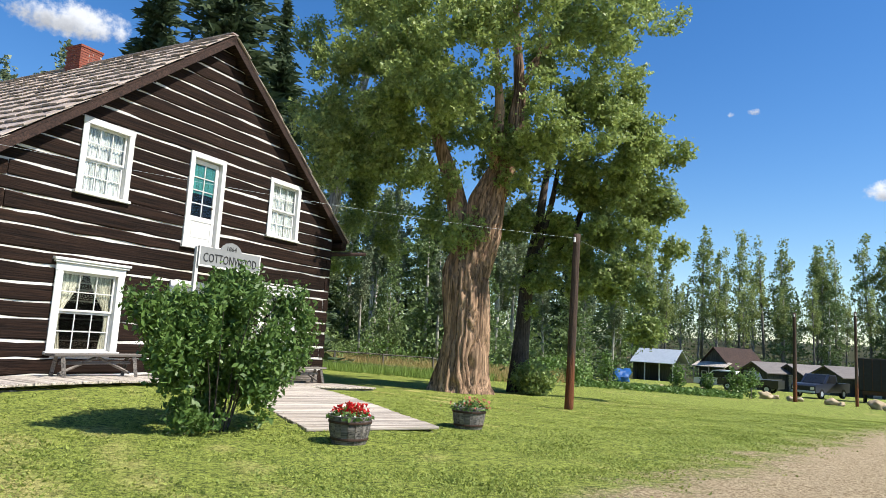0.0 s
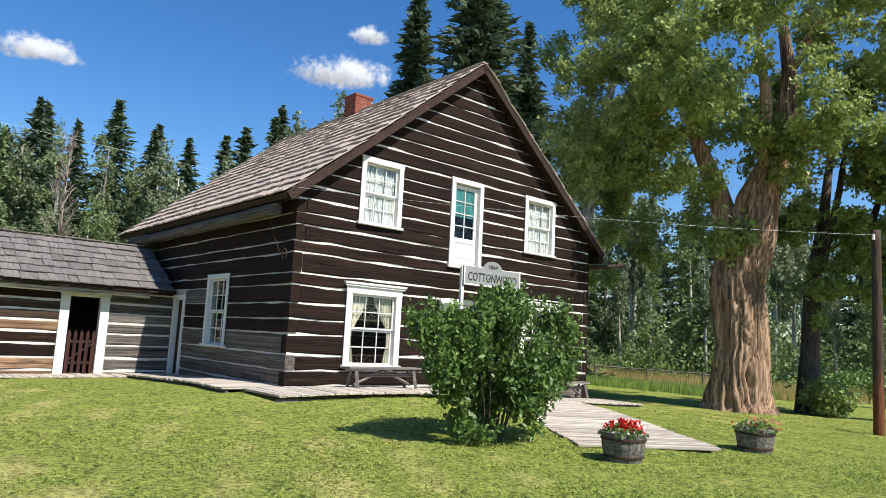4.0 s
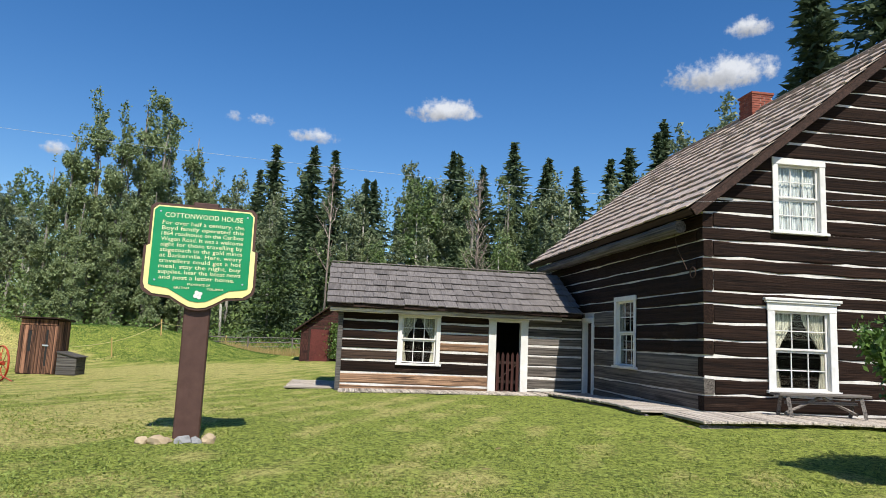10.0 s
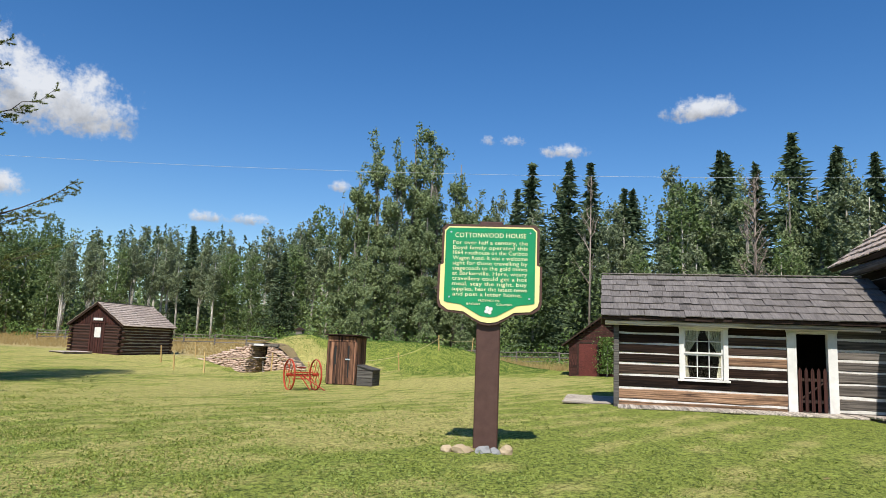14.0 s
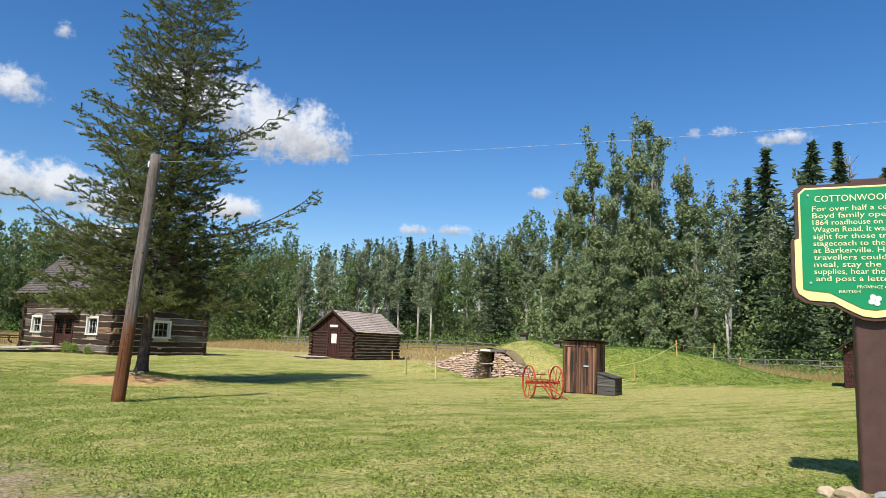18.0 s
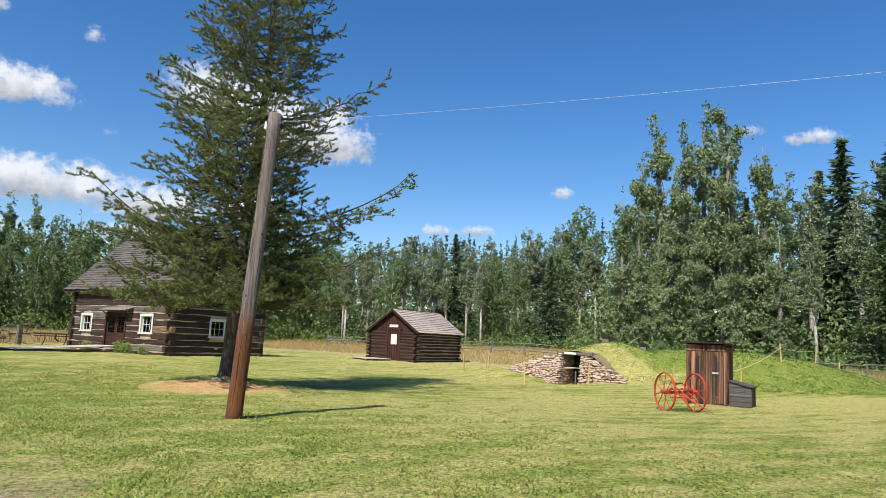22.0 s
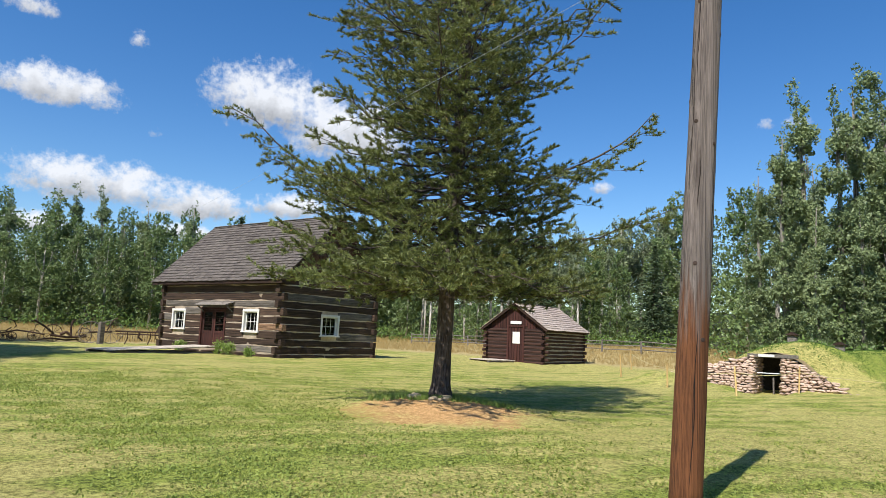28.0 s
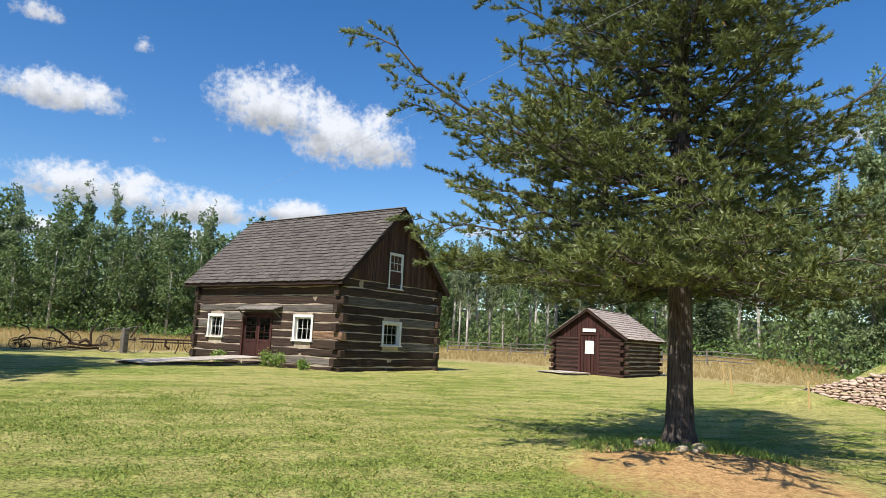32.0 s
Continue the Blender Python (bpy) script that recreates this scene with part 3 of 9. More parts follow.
def lawn_material():
    m = bpy.data.materials.new("lawn_and_gravel")
    m.use_nodes = True
    N, L = m.node_tree.nodes, m.node_tree.links
    b = N["Principled BSDF"]
    b.inputs["Roughness"].default_value = 0.95
    b.inputs["Specular IOR Level"].default_value = 0.15
    co = N.new("ShaderNodeTexCoord")
    sep = N.new("ShaderNodeSeparateXYZ")
    L.new(co.outputs["Object"], sep.inputs[0])
    X, Y = sep.outputs[0], sep.outputs[1]

    def mth(op, a, c=None, d=None):
        n = N.new("ShaderNodeMath")
        n.operation = op
        for i, s in enumerate((a, c, d)):
            if s is not None:
                if isinstance(s, (int, float)):
                    n.inputs[i].default_value = s
                else:
                    L.new(s, n.inputs[i])
        return n.outputs[0]

    def tex(s, detail=5.0, rgh=0.6, stretch=None):
        t = N.new("ShaderNodeTexNoise")
        t.inputs["Scale"].default_value, t.inputs["Detail"].default_value, t.inputs["Roughness"].default_value = s, detail, rgh
        if stretch:
            mp = N.new("ShaderNodeMapping")
            mp.inputs["Scale"].default_value, mp.inputs["Rotation"].default_value = stretch, (0, 0, radians(20))
            L.new(co.outputs["Object"], mp.inputs[0]), L.new(mp.outputs[0], t.inputs["Vector"])
        else:
            L.new(co.outputs["Object"], t.inputs["Vector"])
        return t.outputs[0]

    def ramp(v, a, c):
        r = N.new("ShaderNodeMapRange")
        r.interpolation_type = "SMOOTHSTEP"
        L.new(v, r.inputs[0])
        r.inputs[1].default_value, r.inputs[2].default_value = a, c
        return r.outputs[0]

    def mix(f, a, c):
        n = N.new("ShaderNodeMix")
        n.data_type = "RGBA"
        L.new(f, n.inputs["Factor"])
        for k, s in (("A", a), ("B", c)):
            if isinstance(s, tuple):
                n.inputs[k].default_value = (*s, 1)
            else:
                L.new(s, n.inputs[k])
        return n.outputs["Result"]

    fine, tuft, clover = tex(85.0, 4.0, 0.75), tex(15.0, 6.0, 0.75), tex(4.0, 6.0, 0.7)
    blades = mth("ADD", mth("MULTIPLY", fine, 0.40), mth("ADD", mth("MULTIPLY", tuft, 0.46), mth("MULTIPLY", clover, 0.14)))
    patch, broad = tex(1.1, 5.0), tex(0.16, 4.0)
    swath = tex(0.5, 3.0, 0.5, (0.15, 1.6, 1))
    green = mix(ramp(blades, 0.42, 0.58), (0.026, 0.045, 0.007), (0.345, 0.395, 0.078))
    dry = mix(ramp(blades, 0.42, 0.58), (0.15, 0.14, 0.034), (0.58, 0.51, 0.19))
    dryness = mth("ADD", mth("MULTIPLY", broad, 0.9), mth("ADD", mth("MULTIPLY", patch, 0.70), mth("MULTIPLY", swath, 0.60)))
    wave = N.new("ShaderNodeTexWave")
    wave.inputs["Scale"].default_value, wave.inputs["Distortion"].default_value, wave.inputs["Detail"].default_value, wave.inputs["Detail Scale"].default_value = 0.30, 2.6, 3.0, 0.35
    mpw = N.new("ShaderNodeMapping")
    mpw.inputs["Rotation"].default_value = (0, 0, radians(-62))
    L.new(co.outputs["Object"], mpw.inputs[0]), L.new(mpw.outputs[0], wave.inputs["Vector"])
    dryness = mth("ADD", dryness, mth("MULTIPLY_ADD", wave.outputs[1], 0.19, -0.095))
    south = ramp(mth("MULTIPLY", Y, -1.0), -6.0, 6.0)
    dryness = mth("ADD", dryness, mth("MULTIPLY_ADD", south, 0.26, -0.16))
    bx, by = mth("MULTIPLY", mth("ADD", X, 38.2), 0.55), mth("MULTIPLY", mth("ADD", Y, 19.6), 0.32)
    bank = mth("SUBTRACT", 1.0, ramp(mth("SQRT", mth("ADD", mth("MULTIPLY", bx, bx), mth("MULTIPLY", by, by))), 0.7, 1.5))
    dryness = mth("ADD", dryness, mth("MULTIPLY", bank, 0.35))
    # the green mound, and the dry strip before it
    for px, py, rx, ry, k in ((46.0, 11.0, 9.0, 11.0, -0.35), (33.5, 5.0, 5.0, 8.0, 0.20), (12.5, 4.5, 4.0, 2.5, 0.16), (42.0, 33.5, 6.0, 6.5, 0.3)):
        ex, ey = mth("MULTIPLY", mth("ADD", X, px), 1 / rx), mth("MULTIPLY", mth("ADD", Y, py), 1 / ry)
        spread = mth("SUBTRACT", 1.0, ramp(mth("SQRT", mth("ADD", mth("MULTIPLY", ex, ex), mth("MULTIPLY", ey, ey))), 0.5, 1.1))
        dryness = mth("ADD", dryness, mth("MULTIPLY", spread, k))
    grass = mix(mth("MULTIPLY", ramp(dryness, 1.02, 1.30), 0.85), green, dry)
    # hay field to the west and south-west
    hay = mix(ramp(blades, 0.40, 0.60), (0.26, 0.20, 0.08), (0.48, 0.39, 0.19))
    west = mth("ADD", mth("MULTIPLY", X, -1.0), mth("MULTIPLY", patch, 6.0))
    field = mth("MULTIPLY", ramp(west, 47.0, 51.0), ramp(mth("MULTIPLY", Y, -1.0), 22.0, 27.0))
    field = mth("MAXIMUM", field, ramp(mth("ADD", mth("MULTIPLY", Y, -1.0), mth("MULTIPLY", patch, 2.0)), 56.5, 59.0))
    grass = mix(field, grass, hay)
    # gravel road
    stones, pebbles = tex(26.0, 8.0, 0.75), tex(3.0, 6.0)
    gravel = mix(ramp(stones, 0.40, 0.62), (0.20, 0.145, 0.08), (0.55, 0.44, 0.28))
    side = mth("SUBTRACT", X, mth("ADD", mth("MULTIPLY_ADD", Y, 0.24, -3.7), mth("MULTIPLY", ramp(mth("MULTIPLY", Y, -1.0), 8.0, 16.0), 0.35)))
    side = mth("SUBTRACT", side, mth("MULTIPLY", ramp(mth("MULTIPLY", Y, -1.0), 17.5, 21.5), 2.0))
    side = mth("ADD", side, mth("MULTIPLY_ADD", patch, 3.4, -1.7))
    verge = mth("ADD", side, mth("MULTIPLY_ADD", blades, 6.0, -3.0))
    col = mix(ramp(verge, -0.2, 1.0), grass, gravel)
    # needle litter round the pine
    dx, dy = mth("ADD", X, 15.4), mth("ADD", Y, 21.9)
    rad = mth("SQRT", mth("ADD", mth("MULTIPLY", dx, dx), mth("MULTIPLY", dy, dy)))
    rad = mth("ADD", rad, mth("MULTIPLY_ADD", patch, 3.0, -1.5))
    rad = mth("ADD", rad, mth("MULTIPLY_ADD", blades, 6.0, -3.0))
    litter = mix(ramp(blades, 0.41, 0.60), (0.30, 0.17, 0.06), (0.70, 0.43, 0.20))
    col = mix(mth("SUBTRACT", 1.0, ramp(rad, 1.1, 2.2)), col, litter)
    # leaf mould under the woods
    away = mth("SQRT", mth("ADD", mth("MULTIPLY", X, X), mth("MULTIPLY", Y, Y)))
    col = mix(ramp(away, 98.0, 106.0), col, mix(ramp(blades, 0.40, 0.60), (0.022, 0.022, 0.012), (0.07, 0.075, 0.035)))
    # bare scuffs on the lawn
    col = mix(mth("MULTIPLY", ramp(tex(0.45, 6.0, 0.7), 0.66, 0.72), 0.7), col, (0.36, 0.25, 0.13))
    col = mix(mth("MULTIPLY", ramp(tex(1.7, 6.0, 0.7), 0.655, 0.70), 0.75), col, (0.33, 0.23, 0.12))
    L.new(col, b.inputs["Base Color"])
    bp = N.new("ShaderNodeBump")
    bp.inputs["Strength"].default_value, bp.inputs["Distance"].default_value = 0.9, 0.05
    L.new(mth("ADD", blades, mth("MULTIPLY", patch, 0.8)), bp.inputs["Height"]), L.new(bp.outputs[0], b.inputs["Normal"])
    return m


def build_ground():
    def spread(lo, hi, step):
        core = np.arange(lo, hi + step / 2, step)
        far, d, p = [], step, 0.0
        while p < 2600:
            d *= 1.22
            p += d
            far.append(p)
        far = np.array(far)
        return np.concatenate([lo - far[::-1], core, hi + far])
    xs, ys = spread(-60, 6, 0.5), spread(-55, 30, 0.5)
    XX, YY = np.meshgrid(xs, ys, indexing="ij")
    ZZ = ground_z(XX, YY)
    rng = np.random.default_rng(3)
    ZZ = ZZ + rng.normal(size=ZZ.shape) * 0.012
    nx, ny = len(xs), len(ys)
    V = np.stack([XX, YY, ZZ], axis=-1).reshape(-1, 3)
    i, j = np.meshgrid(np.arange(nx - 1), np.arange(ny - 1), indexing="ij")
    a = (i * ny + j).ravel()
    F = np.stack([a, a + ny, a + ny + 1, a + 1], axis=1)
    me = bpy.data.meshes.new("ground")
    me.vertices.add(len(V)), me.loops.add(4 * len(F)), me.polygons.add(len(F))
    me.vertices.foreach_set("co", V.ravel())
    me.loops.foreach_set("vertex_index", F.ravel())
    me.polygons.foreach_set("loop_start", np.arange(0, 4 * len(F), 4))
    me.polygons.foreach_set("use_smooth", np.ones(len(F), bool))
    me.update()
    me.materials.append(lawn_material())
    tagged(new("ground", me), "mown lawn with dry patches beside a gravel road", "ground", kind="structure")


build_ground()


# ---- log buildings ----
def log_mesh(length, h, d, rng, rounding=0.25, wob=0.012):
    """A hewn log along x from 0 to length, its outer face at y = 0, d deep towards +y, h high from z = 0."""
    n = max(2, int(length / 0.55) + 1)
    c = rounding * h
    prof = [(0, c), (0, h - c), (c * 0.8, h), (d - c * 0.8, h), (d, h - c), (d, c), (d - c * 0.8, 0), (c * 0.8, 0)]
    if rounding > 0.3:
        prof = [(0.10 * h, 0.12 * h), (0, 0.33 * h), (0, 0.67 * h), (0.10 * h, 0.88 * h), (0.3 * h, h), (d - 0.2 * h, h), (d, 0.5 * h), (d - 0.2 * h, 0), (0.3 * h, 0)]
    k = len(prof)
    V, F = [], []
    for i in range(n):
        x = length * i / (n - 1)
        dy, dz, sc = rng.uniform(-wob, wob), rng.uniform(-wob, wob) * 0.7, 1 + rng.uniform(-1, 1) * wob * 2
        for (y, z) in prof:
            V.append((x, y + dy * (1 if y < d / 2 else 0) + rng.uniform(-wob, wob) * 0.4, (z - h / 2) * sc + h / 2 + dz + rng.uniform(-wob, wob) * 0.4))
    for i in range(n - 1):
        for j in range(k):
            F.append((i * k + j, i * k + (j + 1) % k, (i + 1) * k + (j + 1) % k, (i + 1) * k + j))
    F += [tuple(range(k)), tuple(range((n - 1) * k, n * k))[::-1]]
    s = Shape()
    s.v, s.f = V, F
    return s


def free_spans(u0, u1, z0, z1, openings):
    spans = [(u0, u1)]
    for a, b, c, d in openings:
        if d <= z0 + 0.02 or c >= z1 - 0.02:
            continue
        nxt = []
        for s, e in spans:
            if b <= s or a >= e:
                nxt.append((s, e))
            else:
                nxt += [(s, a)] if a > s else []
                nxt += [(b, e)] if b < e else []
        spans = nxt
    return [(s, e) for s, e in spans if e - s > 0.03]


def log_wall(parent, name, m, u0, u1, courses, openings=(), log=None, fill=None, gable=None, depth=0.22, gap=0.05, rounding=0.09, seed=1, over=0.0, inset=0.0, parity=0, body_in=0.024, pick=None, wob=0.012, label=""):
    """A wall in the plane y = 0 of the pose m (its outside towards -y): a body of chinking and one log after another on it, cut at the openings."""
    rng = random.Random(seed)
    body = Shape()
    logs, done = [], False
    for i in range(len(courses) - 1):
        z0, z1 = courses[i], courses[i + 1]
        a, b = gable((z0 + z1) / 2) if gable else (u0, u1)
        if b - a < 0.25:
            continue
        full = not gable or b - a > u1 - u0 - 0.01
        if full and done:
            cuts = []
        elif full:
            done = True
            zt = max(courses[k + 1] for k in range(len(courses) - 1) if not gable or gable((courses[k] + courses[k + 1]) / 2)[1] - gable((courses[k] + courses[k + 1]) / 2)[0] > u1 - u0 - 0.01)
            cuts = sorted({courses[0], zt} | {z for o in openings for z in (o[2], o[3]) if courses[0] < z < zt})
        else:
            cuts = sorted({z0, z1} | {z for o in openings for z in (o[2], o[3]) if z0 < z < z1})
        for c0, c1 in zip(cuts, cuts[1:]):
            for s, e in free_spans(a, b, c0, c1, openings):
                body.box(s + (body_in if s == a else 0), 0.022, c0, e - (body_in if e == b else 0), depth - 0.02, c1, 0.0)
        for s, e in free_spans(*((a, b) if gable and b - a < u1 - u0 - 0.01 else (a - over, b + over) if (i + parity) % 2 else (a + inset, b - inset)), z0, z1, openings):
            logs.append((s, e, z0 + gap * rng.uniform(0.7, 1.1) * 0.5, z1 - gap * rng.uniform(0.7, 1.1) * 0.5, i))
    wall = part(name, body, fill, parent, label, m)
    for s, e, z0, z1, i in logs:
        mat = pick(i, s, e, rng) if pick else log
        part("log", log_mesh(e - s, z1 - z0, depth, rng, rounding, wob), mat, wall, m=pose(s, 0, z0))
    return wall


def sash_window(parent, m, w, h, casing=0.13, cols=3, rows=(2, 2), curtain="", head=0.0, casing_mat=None, name="window", sash_mat=None, deep=0.12, blind=False):
    """A window in the plane y = 0, its outside towards -y, x from 0 to w and z from 0 to h over the casing."""
    cm, sm = casing_mat or white_paint, sash_mat or white_paint
    s = Shape()
    c = casing
    s.box(-0.01, -0.034, h - c, w + 0.01, 0.0, h)
    win = part(name, s, cm, parent, "", m)
    part("side_casing", Shape().box(0, -0.03, 0.06, c, 0.0, h - c), cm, win)
    part("side_casing", Shape().box(w - c, -0.03, 0.06, w, 0.0, h - c), cm, win)
    for x0, x1 in ((c - 0.02, c), (w - c, w - c + 0.02)):
        part("jamb", Shape().box(x0, 0.002, 0.06, x1, deep + 0.06, h - c), cm, win)
    part("head_jamb", Shape().box(c, 0.002, h - c, w - c, deep + 0.06, h - c + 0.02), cm, win)
    if head:
        part("head_moulding", Shape().box(-0.06, -0.075, h + 0.002, w + 0.06, 0.0, h + head * 0.45), cm, win)
        part("head_cornice", Shape().box(-0.09, -0.10, h + head * 0.46, w + 0.09, 0.0, h + head), cm, win)
    part("window_sill", Shape().box(-0.04, -0.075, 0, w + 0.04, deep + 0.05, 0.058), cm, win)
    x0, x1, z0, z1 = c, w - c, 0.06, h - c
    zm = z0 + (z1 - z0) * rows[0] / (sum(rows)) if len(rows) > 1 else z1
    levels = [(z0, zm, rows[0], 0.035)] + ([(zm, z1, rows[1], 0.0)] if len(rows) > 1 else [])
    for za, zb, nr, off in levels:
        y = deep * 0.45 + off
        sash = Shape()
        f = 0.045
        sash.box(x0, y, za, x0 + f, y + 0.032, zb), sash.box(x1 - f, y, za, x1, y + 0.032, zb)
        sash.box(x0 + f, y, za, x1 - f, y + 0.032, za + f), sash.box(x0 + f, y, zb - f, x1 - f, y + 0.032, zb)
        sb = part("sash", sash, sm, win)
        gx0, gx1, gz0, gz1 = x0 + f, x1 - f, za + f, zb - f
        bars = Shape()
        for i in range(1, cols):
            x = gx0 + (gx1 - gx0) * i / cols
            bars.box(x - 0.011, y + 0.004, gz0, x + 0.011, y + 0.026, gz1, 0.003)
        for j in range(1, nr):
            z = gz0 + (gz1 - gz0) * j / nr
            bars.box(gx0, y + 0.006, z - 0.011, gx1, y + 0.024, z + 0.011, 0.003)
        if bars.v:
            part("glazing_bar", bars, sm, win)
        for i in range(cols):
            for j in range(nr):
                pw, ph = (gx1 - gx0) / cols, (gz1 - gz0) / nr
                pn = part("pane", Shape().box(gx0 + i * pw + 0.008, y + 0.013, gz0 + j * ph + 0.008, gx0 + (i + 1) * pw - 0.008, y + 0.017, gz0 + (j + 1) * ph - 0.008, 0.0), glass, win)
                pn.visible_shadow = False
    if curtain:
        rng = random.Random(int(w * 1000 + h * 77))
        sheets = []
        if curtain == "tied":
            sheets = [(x0, x0 + (x1 - x0) * 0.44, 0.10, 0.17), (x1, x1 - (x1 - x0) * 0.44, 0.10, 0.17)]
        else:
            sheets = [(x0, x0 + (x1 - x0) * 0.5, 0.5, 0.5), (x1, x1 - (x1 - x0) * 0.5, 0.5, 0.5)]
        for e0, e1, lower, foot in sheets:
            sh = Shape()
            nu, nv = 22, 12
            for side in (0, 0.006):
                for j in range(nv + 1):
                    q = j / nv
                    if curtain == "tied":
                        wd = 1.0 - (1 - lower / 0.46) * smooth_step(0.0, 0.62, q) + (foot - lower) / 0.46 * smooth_step(0.62, 1.0, q)
                    else:
                        wd = 1.0
                    for i in range(nu + 1):
                        u = i / nu
                        sh.v.append((e0 + (e1 - e0) * u * float(wd), deep * 0.45 + 0.078 + side + 0.018 * math.sin(u * 34 + q * 2), z1 + (z0 - z1) * q))
            n = (nu + 1) * (nv + 1)
            for j in range(nv):
                for i in range(nu):
                    a = j * (nu + 1) + i
                    sh.f.append((a, a + 1, a + nu + 2, a + nu + 1))
                    sh.f.append((n + a, n + a + nu + 1, n + a + nu + 2, n + a + 1))
            part("curtain", sh, lace_mat if curtain == "lace" else curtain_mat, win, smooth=True)
    if blind:
        part("roller_blind", Shape().box(x0 + 0.02, deep * 0.45 + 0.09, z0 + (z1 - z0) * 0.35, x1 - 0.02, deep * 0.45 + 0.1, z1), blind_mat, win)
    return win


def shake_roof(parent, name, m, width, slope, material, course=0.28, wmin=0.10, wmax=0.24, seed=1, near=None, thick=0.018, base_mat=None, lift=0.02):
    """Shakes on the plane z = 0 of m: x along the eave from 0 to width, y up the slope from the eave. Pieces within `near` are single, the rest one mesh."""
    rng = random.Random(seed)
    deck = part(name, Shape().box(0, 0, -0.06, width, slope, -0.004), base_mat or trim_dark, parent, "", m)
    kinds = []
    for i in range(7):
        w = wmin + (wmax - wmin) * (i + 0.5) / 7
        L, t = course * 1.35, thick * rng.uniform(0.8, 1.3)
        sh = Shape()
        sh.add([(0, 0, 0.0 + lift), (w, 0, 0.0 + lift), (w, L, 0.002), (0, L, 0.002), (0, rng.uniform(-0.01, 0.01), t + lift), (w, rng.uniform(-0.01, 0.01), t + lift), (w, L, 0.008), (0, L, 0.008)],
               [(3, 2, 1, 0), (4, 5, 6, 7), (0, 1, 5, 4), (1, 2, 6, 5), (2, 3, 7, 6), (3, 0, 4, 7)])
        me = sh.mesh("shake")
        me.materials.append(material)
        kinds.append((w, me, sh))
    rest, singles, row = Shape(), 0, 0
    y = -0.04
    while y < slope - 0.05:
        x = -rng.uniform(0, 0.05)
        while x < width - 0.03:
            w, me, sh = rng.choice(kinds)
            mm = pose(x, y + rng.uniform(-0.035, 0.015), rng.uniform(0, 0.012), rng.uniform(-1.5, 1.2), 0, rng.uniform(-1.2, 1.2))
            if x + w > width + 0.04:
                mm = mm @ Matrix.Diagonal(((width + 0.04 - x) / w, 1, 1, 1))
            if y + course * 1.35 > slope:
                mm = mm @ Matrix.Diagonal((1, max(0.2, (slope - y) / (course * 1.35)), 1, 1))
            if near and singles < 290 and near(x, y):
                part("shake", me, None, deck, m=mm)
                singles += 1
            else:
                rest.add(sh.v, sh.f, mm)
            x += w + rng.uniform(0.004, 0.012)
        y += course
    if rest.v:
        me = rest.mesh("shakes")
        me.materials.append(material)
        tagged(part("shakes", me, None, deck), kind="stuff")
    return deck


def plane_pose(p, x_dir, y_dir):
    x, y = Vector(x_dir).normalized(), Vector(y_dir).normalized()
    z = x.cross(y).normalized()
    return Matrix.Translation(p) @ Matrix((x, y, z)).transposed().to_4x4()



def wall_pose(x, y, z, turn):
    return pose(x, y, z, 0, 0, turn)


